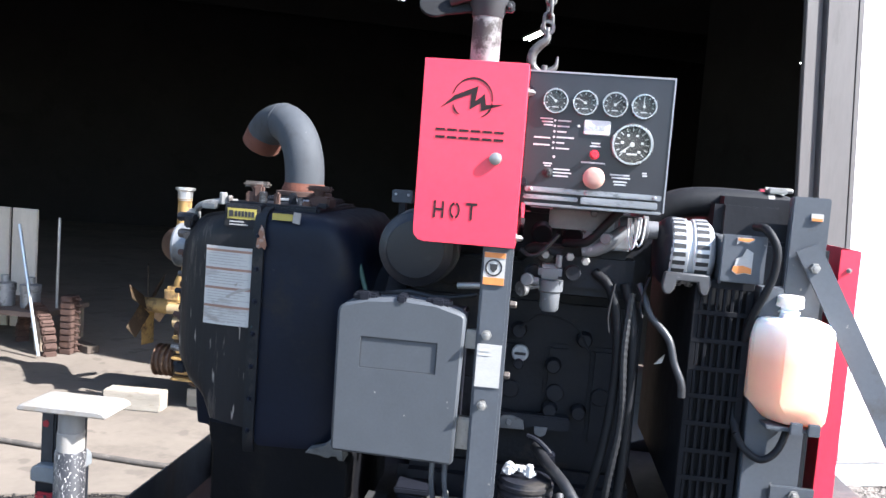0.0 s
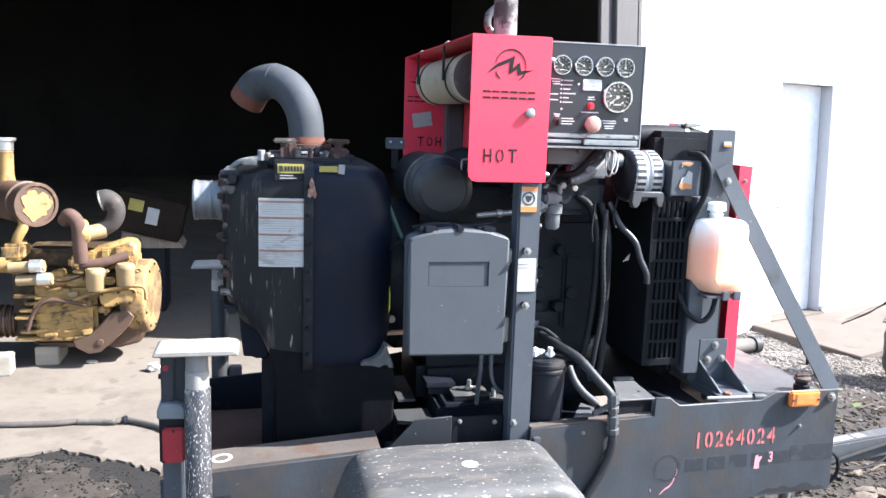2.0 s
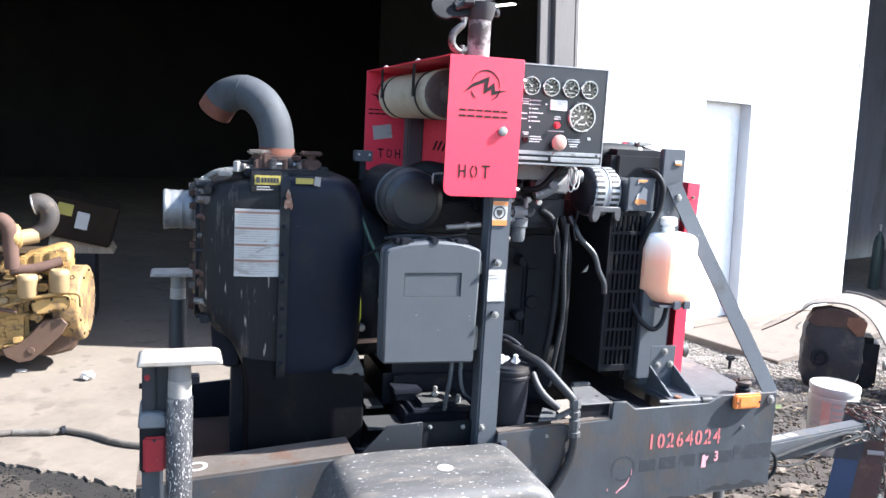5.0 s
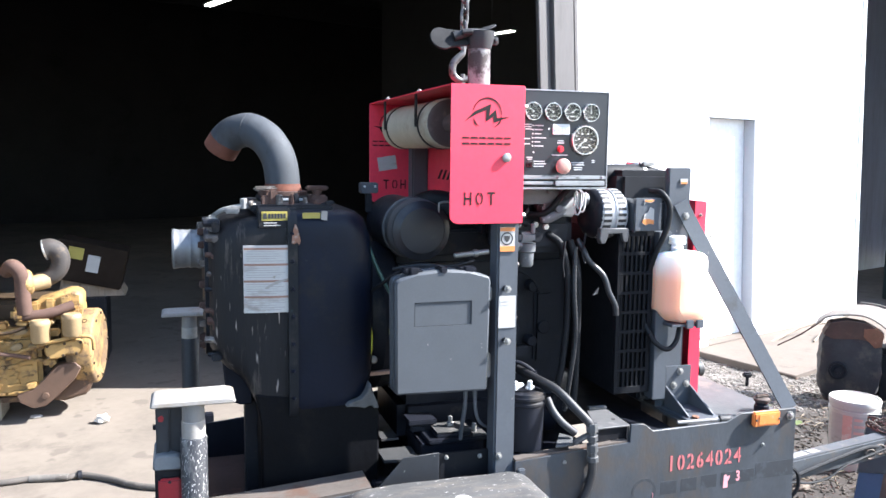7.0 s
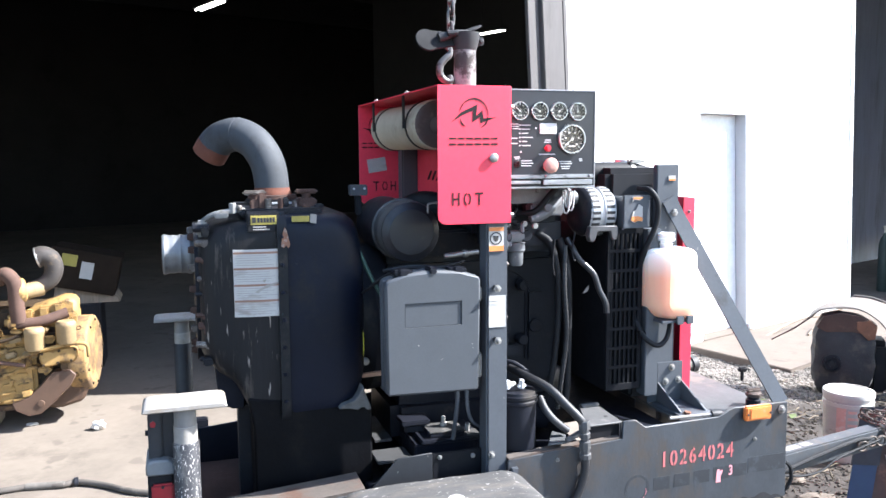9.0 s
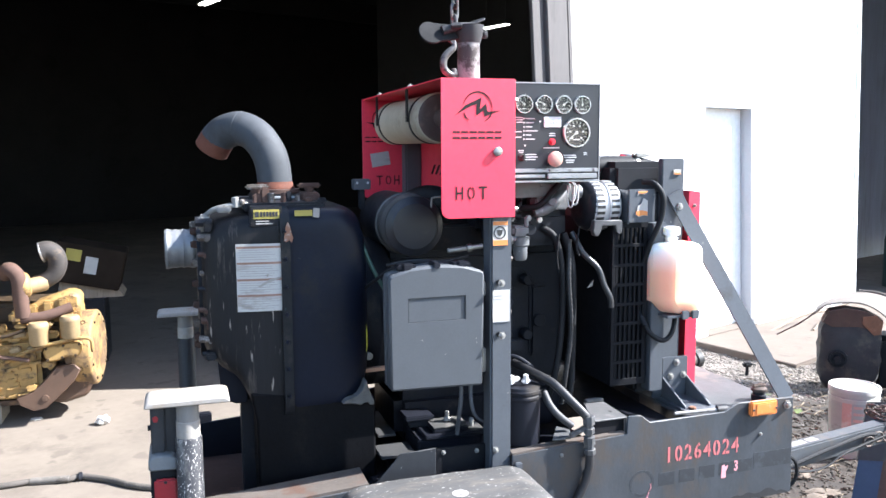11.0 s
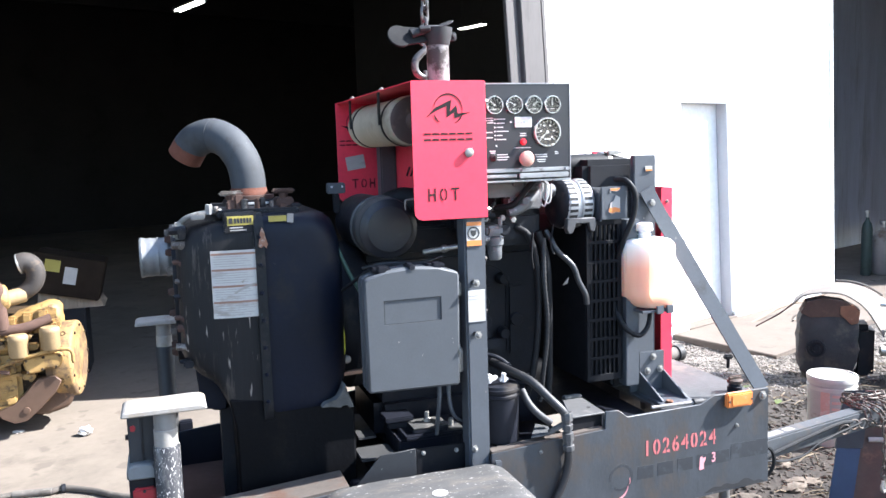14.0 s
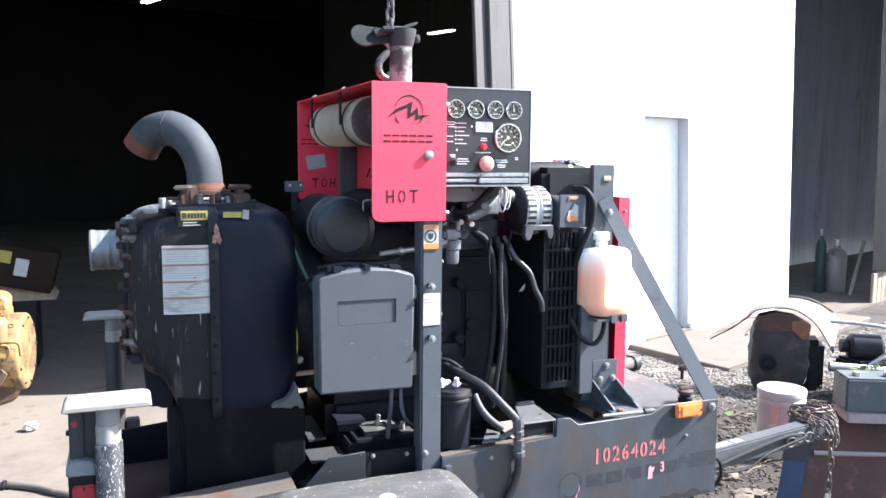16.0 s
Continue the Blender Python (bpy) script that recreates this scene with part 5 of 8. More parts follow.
for j in range(26):
    a = 2 * math.pi * j / 26
    for x0 in (0.533, 0.583):
        share("fin", FIN, cast_alu, alt, Matrix.Translation((x0, 0.235, 1.480)) @ Matrix.Rotation(a, 4, "X"))
        share("vent_slot", SLOT, print_black, alt, Matrix.Translation((x0, 0.235, 1.480)) @ Matrix.Rotation(a + math.pi / 26, 4, "X"))
b = B()
prism(b, ((0.506, 1.440), (0.602, 1.440), (0.606, 1.420), (0.600, 1.396), (0.590, 1.393), (0.582, 1.402), (0.578, 1.422), (0.534, 1.422), (0.528, 1.402), (0.520, 1.391), (0.508, 1.392), (0.502, 1.408)), "y", 0.152, 0.176, 0.003)
part("mounting_foot", b, M("ear_grey", (0.07, 0.07, 0.073), 0.55, 0.2, var=0.4, dirt=(0.16, 0.155, 0.15), dirt_amt=0.35, dirt_scale=40), alt, "cast aluminium mounting ears")
b = B()
lathe(b, (0.488, 0.237, 1.481), (1, 0, 0), [(0, 0.03), (0.004, 0.052), (0.010, 0.064), (0.020, 0.0745), (0.029, 0.0778), (0.031, 0.0765)], 28)
part("rear_cover", b, black_paint, alt)
# chains of beads hanging under the panel
for x0, x1, drop in ((0.418, 0.440, 0.068), (0.433, 0.455, 0.06), (0.424, 0.446, 0.05)):
    b = B()
    sweep(b, [(x0 + (x1 - x0) * k / 10, 0.162 + 0.004 * math.sin(0.6 * k), 1.55 - drop * math.sin(math.pi * k / 10) ** 0.45) for k in range(11)], 0.0024, 6, 3)
    part("bead_chain", b, print_white, engine, "pale bead chain")
# hoses and wires
def hose(pts, r, mat=None, name="hose", label="black rubber hose", seg=10):
    b = B()
    sweep(b, pts, r, seg)
    return part(name, b, mat or hose_mat, engine, label)


hose(((0.462, 0.22, 1.40), (0.475, 0.205, 1.37), (0.49, 0.19, 1.335), (0.53, 0.17, 1.29), (0.545, 0.158, 1.24), (0.562, 0.148, 1.20), (0.566, 0.148, 1.168)), 0.009, M("hose_grey", (0.028, 0.028, 0.03), 0.35, var=0.2), label="shiny grey conduit")
hose(((0.36, 0.22, 1.42), (0.40, 0.20, 1.38), (0.425, 0.20, 1.25), (0.42, 0.20, 1.08), (0.40, 0.2, 0.95), (0.38, 0.22, 0.86)), 0.011)
hose(((0.43, 0.21, 1.40), (0.455, 0.20, 1.30), (0.46, 0.20, 1.1), (0.455, 0.2, 0.90), (0.44, 0.2, 0.86)), 0.012)
hose(((0.285, 0.21, 1.48), (0.335, 0.18, 1.49), (0.375, 0.17, 1.535), (0.40, 0.16, 1.565)), 0.0095)
hose(((0.19, 0.25, 1.44), (0.22, 0.2, 1.465), (0.28, 0.2, 1.455)), 0.012)
hose(((-0.20, 0.26, 1.40), (-0.165, 0.24, 1.31), (-0.13, 0.22, 1.24), (-0.10, 0.2, 1.17)), 0.006, M("green_wire", (0.03, 0.07, 0.05), 0.5), "wire", "dark green wire")
hose(((-0.20, 0.25, 1.25), (-0.12, 0.15, 1.33), (-0.05, 0.10, 1.345), (0.05, 0.12, 1.33)), 0.005, None, "wire", "black wire")
b = B()
prism(b, ((0.508, 1.225), (0.525, 1.23), (0.53, 1.25), (0.52, 1.24)), "y", 0.195, 0.20)
part("clip", b, steel, engine, "small steel clip")
b = B()
cyl(b, (0.05, 0.20, 1.362), (0.16, 0.20, 1.372), 0.008, seg=12)
cyl(b, (0.11, 0.20, 1.3675), (0.125, 0.20, 1.3688), 0.012, seg=12)
part("pipe", b, steel, engine, "thin steel pipe")
b = B()
box(b, 0.185, 0.30, 0.31, 0.335, 1.02, 1.035, 0.003)
cyl(b, (0.205, 0.32, 1.17), (0.205, 0.30, 1.17), 0.012, seg=14)
box(b, 0.10, 0.34, 0.30, 0.33, 1.015, 1.05, 0.004)
part("cover_strip", b, black_cast, engine)
for x0, z0 in ((0.20, 1.25), (0.29, 1.17), (0.36, 1.24), (0.29, 1.06), (0.36, 1.06), (0.10, 1.2)):
    b = B()
    cyl(b, (x0, 0.345, z0), (x0, 0.315, z0), 0.02, 0.017, seg=14)
    part("core_plug", b, black_cast, block)
b = B()
lathe(b, (0.207, 0.335, 1.194), (0, -1, 0), [(0, 0.021), (0.012, 0.021), (0.015, 0.018), (0.015, 0.013), (0.012, 0.012), (0.012, 0.0)], 22)
plug = part("oil_cap", b, cast_alu, engine, "bright ring of the oil filler plug")
b = B()
box(b, 0.193, 0.221, 0.314, 0.322, 1.191, 1.197, 0.001)
part("slot", b, print_black, plug)
b = B()
prism(b, ((0.168, 1.034), (0.178, 1.044), (0.20, 1.046), (0.228, 1.036), (0.232, 1.014), (0.170, 1.012)), "y", 0.292, 0.299, 0.001)
prism(b, ((0.255, 1.024), (0.288, 1.024), (0.284, 1.006), (0.272, 1.0), (0.258, 1.006)), "y", 0.292, 0.299, 0.001)
cyl(b, (0.193, 0.292, 1.03), (0.193, 0.285, 1.03), 0.008, seg=6)
part("mount_tab", b, M("tab_grey", (0.11, 0.11, 0.112), 0.55, var=0.35, dirt=(0.05, 0.045, 0.04), dirt_amt=0.4, dirt_scale=30), engine, "scuffed grey mounting tab")
for x0, z0 in ((0.245, 1.452), (0.300, 1.452), (0.335, 1.445)):
    b = B()
    cyl(b, (x0, 0.188, z0), (x0, 0.176, z0), 0.010, seg=6)
    part("pump_bolt", b, bolt_mat, engine)
b = B()
cyl(b, (0.205, 0.135, 1.379), (0.195, 0.125, 1.377), 0.017, seg=18)
cyl(b, (0.24, 0.15, 1.385), (0.2, 0.13, 1.378), 0.005, seg=8)
part("primer_knob", b, galv, engine, "worn round primer knob")
b = B()
box(b, -0.168, -0.112, 0.49, 0.53, 1.532, 1.566, 0.003)
relay = part("relay_box", b, grey_paint, engine, "small grey relay box with two screws")
for x0 in (-0.157, -0.123):
    b = B()
    cyl(b, (x0, 0.49, 1.554), (x0, 0.486, 1.554), 0.004, seg=8)
    part("screw", b, print_white, relay)
b = B()
box(b, -0.15, -0.13, 0.50, 0.52, 1.47, 1.533, 0.003)
part("stalk", b, black_paint, relay)
# ribbed looms and thin wires on the block
LOOM = M("loom", (0.011, 0.0115, 0.013), 0.5, var=0.3, scale=60, bump=0.1)


def loom(pts, r):
    b = B()
    P = smooth_path(pts, 26)
    sweep(b, P, lambda s: r * (1.0 + 0.10 * math.sin(s * len(P) * 2.1)), 8, smooth=False)
    part("wire_loom", b, LOOM, engine, "ribbed black wire loom")


loom(((0.445, 0.20, 1.38), (0.438, 0.185, 1.25), (0.445, 0.18, 1.1), (0.43, 0.185, 0.95), (0.425, 0.2, 0.86)), 0.0085)
loom(((-0.13, 0.22, 1.325), (-0.06, 0.17, 1.342), (0.02, 0.15, 1.338), (0.10, 0.16, 1.35)), 0.005)
loom(((0.19, 0.17, 1.46), (0.21, 0.15, 1.45), (0.235, 0.15, 1.46), (0.27, 0.17, 1.50)), 0.005)
for pts in (((0.405, 0.19, 1.40), (0.395, 0.18, 1.33), (0.40, 0.18, 1.29)), ((0.48, 0.2, 1.42), (0.465, 0.19, 1.36), (0.47, 0.18, 1.33)), ((0.20, 0.30, 1.26), (0.25, 0.29, 1.30), (0.33, 0.29, 1.28), (0.37, 0.28, 1.22))):
    b = B()
    sweep(b, pts, 0.003, 6)
    part("wire", b, hose_mat, engine)
# engine mount under the case
b = B()
box(b, -0.03, 0.16, 0.17, 0.34, 0.80, 0.812, 0.003)
box(b, 0.0, 0.11, 0.19, 0.275, 0.812, 0.826, 0.003)
box(b, -0.07, 0.02, 0.25, 0.33, 0.835, 0.85, 0.003)
box(b, -0.06, 0.01, 0.26, 0.32, 0.812, 0.835, 0.004)
box(b, -0.05, 0.15, 0.18, 0.34, 0.72, 0.80, 0.004)
mount = part("engine_mount", b, black_paint, engine, "dusty black engine mount")
b = B()
box(b, 0.0, 0.11, 0.189, 0.275, 0.8265, 0.83, 0.001)
box(b, 0.115, 0.158, 0.172, 0.23, 0.8125, 0.815, 0.001)
part("mount_plate", b, M("mount_dust", (0.045, 0.044, 0.042), 0.7, var=0.35, dirt=(0.16, 0.145, 0.13), dirt_amt=0.5, dirt_scale=18), mount, "dusty grey mount plate")
b = B()
cyl(b, (0.058, 0.24, 0.829), (0.058, 0.24, 0.843), 0.011, seg=6)
cyl(b, (0.058, 0.24, 0.843), (0.058, 0.24, 0.861), 0.007, seg=8)
part("bolt", b, bolt_mat, mount, "pale mount bolt")
b = B()
cyl(b, (0.128, 0.215, 0.812), (0.128, 0.215, 0.84), 0.008, seg=8)
part("bolt", b, bolt_mat, mount, "pale mount bolt")

# ---- radiator ----
rad = thing("radiator", (0.75, 0.5, 0.836), "black radiator with slotted side panel and red guard on the deck", "radiator")
b = B()
box(b, 0.70, 0.87, 0.225, 0.84, 0.86, 1.52, 0.01)
core = part("core", b, rad_black, rad)
b = B()
box(b, 0.62, 0.835, 0.25, 0.84, 1.50, 1.615, 0.02)
part("top_tank", b, rad_black, rad)
b = B()
sweep(b, ((0.44, 0.36, 1.50), (0.50, 0.355, 1.56), (0.56, 0.352, 1.59), (0.64, 0.352, 1.598), (0.76, 0.356, 1.595), (0.83, 0.36, 1.58)), 0.036, 18)
uh = part("upper_hose", b, hose_mat, rad, "fat black radiator hose")
b = B()
lathe(b, (0.752, 0.356, 1.595), (1, 0, 0), [(0, 0.0375), (0.014, 0.0375)], 24)
box(b, 0.752, 0.795, 0.33, 0.36, 1.628, 1.642, 0.003)
cyl(b, (0.745, 0.345, 1.637), (0.81, 0.345, 1.637), 0.006, seg=8)
part("hose_clamp", b, bolt_mat, uh, "bright hose clamp")
b = B()
cyl(b, (0.79, 0.45, 1.613), (0.79, 0.45, 1.64), 0.03)
part("filler_cap", b, alu, rad)
# slotted side panel: bars with open slots before a black sheet added as inner shade
b = B()
for k in range(7):
    x0 = 0.588 + 0.0162 * k
    box(b, x0, x0 + 0.0072 if k < 6 else 0.70, 0.163, 0.172, 0.911, 1.429, 0.0008, seg=1)
box(b, 0.575, 0.5875, 0.163, 0.172, 0.911, 1.429, 0.001, seg=1)
for z0, z1 in [(0.91, 0.932)] + [(0.98 + 0.062 * k, 0.991 + 0.062 * k) for k in range(7)] + [(1.412, 1.43)]:
    box(b, 0.5755, 0.6995, 0.1622, 0.1722, z0, z1, 0.0008, seg=1)
box(b, 0.575, 0.587, 0.1725, 0.82, 0.91, 1.43, 0.002)
gp = part("shroud_panel", b, M("shroud_black", (0.0065, 0.007, 0.009), 0.65, var=0.4, dirt=(0.014, 0.013, 0.0125), dirt_amt=0.35, dirt_scale=12, spec=0.15), rad, "black panel with rows of narrow slots")
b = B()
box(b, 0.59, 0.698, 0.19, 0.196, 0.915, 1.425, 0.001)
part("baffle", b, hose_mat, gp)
# grey brackets and column
b = B()
box(b, 0.619, 0.712, 0.146, 0.152, 1.43, 1.533, 0.002)
box(b, 0.619, 0.625, 0.152, 0.30, 1.425, 1.53, 0.001)
plate = part("side_plate", b, grey_paint, rad, "grey steel plate with a torn sticker")
b = B()
prism(b, ((0.642, 1.455), (0.654, 1.447), (0.668, 1.452), (0.684, 1.450), (0.684, 1.497), (0.670, 1.505), (0.662, 1.487), (0.650, 1.482), (0.648, 1.470)), "y", 0.1438, 0.1455)
prism(b, ((0.648, 1.512), (0.655, 1.519), (0.672, 1.516), (0.684, 1.523), (0.684, 1.528), (0.648, 1.527)), "y", 0.1438, 0.1455)
st = part("sticker", b, white_label, plate, "torn orange and white sticker")
b = B()
prism(b, ((0.643, 1.456), (0.654, 1.449), (0.668, 1.453), (0.683, 1.451), (0.683, 1.463), (0.665, 1.468), (0.645, 1.466)), "y", 0.1425, 0.1437)
part("print", b, orange_mat, st)
b = B()
prism(b, ((0.65, 1.5205), (0.672, 1.5195), (0.683, 1.5245), (0.683, 1.527), (0.65, 1.5265)), "y", 0.1425, 0.1437)
part("print", b, orange_mat, st)
b = B()
box(b, 0.709, 0.757, 0.150, 0.20, 0.885, 1.425, 0.002)
part("side_flange", b, grey_paint, rad, "grey folded side flange")
b = B()
box(b, 0.76, 0.852, 0.212, 0.218, 0.84, 1.425, 0.002)
part("column", b, grey_paint, rad, "grey steel column")
b = B()
box(b, 0.772, 0.853, 0.205, 0.23, 1.30, 1.625, 0.003)
col = part("upper_column", b, grey_paint, rad, "grey steel column head")
b = B()
box(b, 0.812, 0.838, 0.2015, 0.204, 1.574, 1.59, 0)
part("sticker", b, white_label, col, "small white sticker")
b = B()
box(b, 0.814, 0.836, 0.2, 0.2025, 1.574, 1.580, 0)
part("sticker", b, orange_mat, col)
# foot bracket with gussets
b = B()
box(b, 0.789, 0.886, 0.202, 0.209, 0.84, 0.976, 0.002)
for x0 in (0.789, 0.879):
    prism(b, ((0.202, 0.91), (0.202, 0.842), (0.07, 0.842), (0.07, 0.85)), "x", x0, x0 + 0.007, 0.001)
box(b, 0.775, 0.90, 0.04, 0.208, 0.8365, 0.844, 0.002)
foot = part("foot_bracket", b, grey_paint, rad, "grey gusseted foot bracket")
for x0, z0 in ((0.842, 0.957), (0.820, 0.911), (0.868, 0.913)):
    share("bolt", BOLT, bolt_mat, rad, Matrix.Translation((x0, 0.201, z0)) @ Matrix.Scale(0.85, 4))
b = B()
cyl(b, (0.81, 0.06, 0.844), (0.81, 0.06, 0.852), 0.012, seg=6)
part("bolt", b, rusty, foot)
# diagonal brace
b = B()
ribbon(b, ((0.785, 0.196, 1.505), (0.815, 0.196, 1.455), (1.105, 0.016, 0.85)), (0.046, 0.0, 0.022), 0.007, smooth=False)
part("brace", b, grey_paint, rad, "grey flat-bar brace")
share("bolt", BOLT, bolt_mat, rad, Matrix.Translation((0.827, 0.194, 1.472)) @ Matrix.Scale(1.2, 4))
# red guard at the front of the radiator
b = B()
box(b, 0.894, 0.938, 0.235, 0.238, 0.86, 1.515, 0.001)
guard = part("red_guard", b, red_paint, rad, "bright red sheet guard")
for q in ((0.932, 0.936, 0.239, 0.85), (0.893, 0.936, 0.851, 0.854)):
    b = B()
    box(b, *q, 0.86, 1.515, 0.001)
    part("guard_sheet", b, red_paint, guard)
share("bolt", BOLT_S, bolt_mat, rad, Matrix.Translation((0.915, 0.234, 1.47)) @ Matrix.Scale(0.6, 4))
# small hose by the bottle
b = B()
sweep(b, ((0.695, 0.19, 1.552), (0.708, 0.145, 1.548), (0.728, 0.13, 1.51), (0.727, 0.13, 1.455), (0.714, 0.135, 1.41), (0.697, 0.15, 1.355), (0.69, 0.18, 1.27), (0.685, 0.18, 1.15), (0.69, 0.15, 1.10)), 0.009, 10)
sweep(b, ((0.69, 0.15, 1.10), (0.703, 0.135, 1.075), (0.74, 0.125, 1.055), (0.775, 0.13, 1.08), (0.80, 0.15, 1.14)), 0.008, 10)
part("overflow_hose", b, hose_mat, rad, "thin black overflow hose")

# ---- coolant bottle ----
bottle = thing("coolant_bottle", (0.776, 0.155, 1.142), "translucent plastic coolant bottle half full of orange liquid", "bottle")
b = B()
rings = []
for z, xl, xr, in_ in ((1.142, 0.744, 0.848, 0.008), (1.150, 0.734, 0.856, 0.002), (1.186, 0.7005, 0.858, 0.0), (1.342, 0.7005, 0.858, 0.0), (1.356, 0.706, 0.852, 0.003), (1.364, 0.722, 0.838, 0.012)):
    cut = 0.052 * min(1.0, (xr - xl) / 0.157)
    rings.append([Vector(q + (z,)) for q in ((xl, 0.197 - in_), (xl, 0.142), (xl + cut * 0.5, 0.116), (xl + cut, 0.094 + in_), (xr - 0.010, 0.092 + in_), (xr, 0.100 + in_), (xr, 0.190 - in_), (xr - 0.008, 0.197 - in_))])
loft(b, rings)
bmesh.ops.bevel(b, geom=b.edges[:], offset=0.0045, segments=2, affect="EDGES")
lathe(b, (0.772, 0.148, 1.362), (0, 0, 1), [(0, 0.021), (0.012, 0.019), (0.013, 0.022), (0.016, 0.022), (0.017, 0.0185), (0.026, 0.0185)], 20)
part("body", b, bottle_body, bottle, "milky plastic, orange coolant showing through")
b = B()
lathe(b, (0.772, 0.148, 1.387), (0, 0, 1), [(0, 0.025), (0.002, 0.0285), (0.008, 0.0285), (0.009, 0.0275), (0.022, 0.0275), (0.025, 0.025), (0.025, 0)], 28)
part("cap", b, bottle_white, bottle, "white screw cap")
b = B()
box(b, 0.735, 0.842, 0.096, 0.2, 1.130, 1.138, 0.002)
br_ = part("bracket", b, grey_paint, bottle, "grey steel bracket")
for x0 in (0.782, 0.818):
    b = B()
    box(b, x0, x0 + 0.025, 0.086, 0.095, 1.126, 1.152, 0.002)
    part("clip", b, grey_paint, br_, "grey clip")

# ---- red heat shield over the muffler ----
shield = thing("heat_shield", (0.07, 0.5, 1.474), "bright red sheet-metal muffler shield with cut-out letters", "heat shield")
b = B()
fr = [(-0.032, 1.845), (-0.032, 1.50), (-0.03, 1.487), (-0.02, 1.477), (-0.008, 1.474), (0.179, 1.474), (0.179, 1.842), (0.176, 1.845)]
prism(b, fr, "y", -0.004, 0.0, 0.0008)
front = part("front_panel", b, red_paint, shield)
b = B()
prism(b, fr, "y", 0.982, 0.986, 0.0008)
back = part("back_panel", b, red_paint, shield)
b = B()
prism(b, ((-0.03, 1.8415), (0.172, 1.8415), (0.1765, 1.8395), (0.1787, 1.835), (0.1787, 1.842), (0.175, 1.8455), (-0.03, 1.8455)), "y", 0.0, 0.982)
part("top_panel", b, red_paint, shield)
b = B()
box(b, 0.1755, 0.179, 0.0, 0.982, 1.476, 1.84, 0.0006)
right = part("side_panel", b, red_paint, shield)
for k in range(9):
    b = B()
    y0 = 0.30 + 0.052 * k
    prism(b, ((y0, 1.604), (y0 + 0.018, 1.604), (y0 + 0.058, 1.570), (y0 + 0.04, 1.570)), "x", 0.1735, 0.1775)
    part("louvre", b, cut_dark, right, "dark slanted louvre slot")
LOGO = (0.070, 1.768)


def shield_writing(m, mat, parent, flip=False):
    b = B()
    for ch, x0, x1 in (("H", 0.008, 0.029), ("O", 0.041, 0.062), ("T", 0.074, 0.097)):
        t = B()
        writing(t, ch, 0.05, Matrix.Identity(4), 0.0005, 1.0, 0.0004)
        lo = [min(v.co[k] for v in t.verts) for k in (0, 1)]
        hi = [max(v.co[k] for v in t.verts) for k in (0, 1)]
        fit_box = Matrix.Diagonal(((x1 - x0) / (hi[0] - lo[0]), 0.035 / (hi[1] - lo[1]), 1, 1)) @ Matrix.Translation((-lo[0], -lo[1], 0))
        merge(b, t, m @ Matrix.Translation((x0, 0, 1.5245)) @ FACE_Y @ fit_box)
    part("letters", b, mat, parent, "cut-out letters")
    b = B()
    for z in (1.5265, 1.5575):
        box(b, 0.0501, 0.0529, -0.0012, -0.0004, z - 0.003, z + 0.003, 0, m)
    part("stencil_bridge", b, red_paint, parent, "red stencil bridge")
    for k in range(6):
        b = B()
        x = 0.0238 * k
        box(b, x, x + 0.0195, -0.0005, 0.0005, 1.702, 1.7065, 0, m)
        box(b, x, x + 0.0195, -0.0005, 0.0005, 1.6865, 1.6915, 0, m)
        part("name_bar", b, mat, parent, "cut-out bar")
    b = B()
    t = bmesh.new()
    n = 20
    for lo, hi in ((radians(-4), radians(168)), (radians(198), radians(232)), (radians(300), radians(352))):
        V = []
        for k in range(n + 1):
            a = lo + (hi - lo) * k / n
            for r in (0.0395, 0.0440 - 0.003 * abs(2 * k / n - 1)):
                V.append(t.verts.new((LOGO[0] + r * math.cos(a), 0, LOGO[1] + r * math.sin(a))))
        for k in range(n):
            t.faces.new((V[2 * k], V[2 * k + 1], V[2 * k + 3], V[2 * k + 2]))
    zig = [(-0.064, -0.021), (-0.036, 0.006), (0.0105, 0.027), (0.006, -0.004), (0.024, 0.012), (0.028, -0.010), (0.064, -0.007), (0.019, -0.023), (0.017, -0.007), (-0.004, -0.021), (-0.003, 0.010), (-0.034, -0.003)]
    t.faces.new([t.verts.new((LOGO[0] + x, 0, LOGO[1] + z)) for x, z in zig])
    ex = bmesh.ops.extrude_face_region(t, geom=t.faces[:])
    bmesh.ops.translate(t, verts=[v for v in ex["geom"] if isinstance(v, bmesh.types.BMVert)], vec=(0, -0.0006, 0))
    merge(b, t, m)
    part("emblem", b, mat, parent, "cut-out round emblem")


shield_writing(Matrix.Translation((0, -0.0046, 0)), cut_dark, front)
shield_writing(Matrix.Translation((0.118, 0.9814, 0)) @ Matrix.Diagonal((-1, 1, 1, 1)), cut_dark, back)
b = B()
box(b, -0.036, 0.036, 0.979, 0.9815, -0.026, 0.026, 0, Matrix.Translation((0.036, 0, 1.622)) @ Matrix.Rotation(radians(-9), 4, "Y"))
part("paper_label", b, white_label, back, "crooked pale label")
b = B()
lathe(b, (0.126, -0.004, 1.652), (0, -1, 0), [(0, 0.009), (0.002, 0.009), (0.0025, 0.0125), (0.008, 0.0125), (0.010, 0.009), (0.010, 0)], 14)
part("knob", b, bolt_mat, front, "worn steel latch knob")
for z0 in (1.79, 1.495):
    share("bolt", BOLT_S, bolt_mat, shield, Matrix.Translation((0.179, 0.012, z0)) @ Matrix.Rotation(radians(90), 4, "Z"))
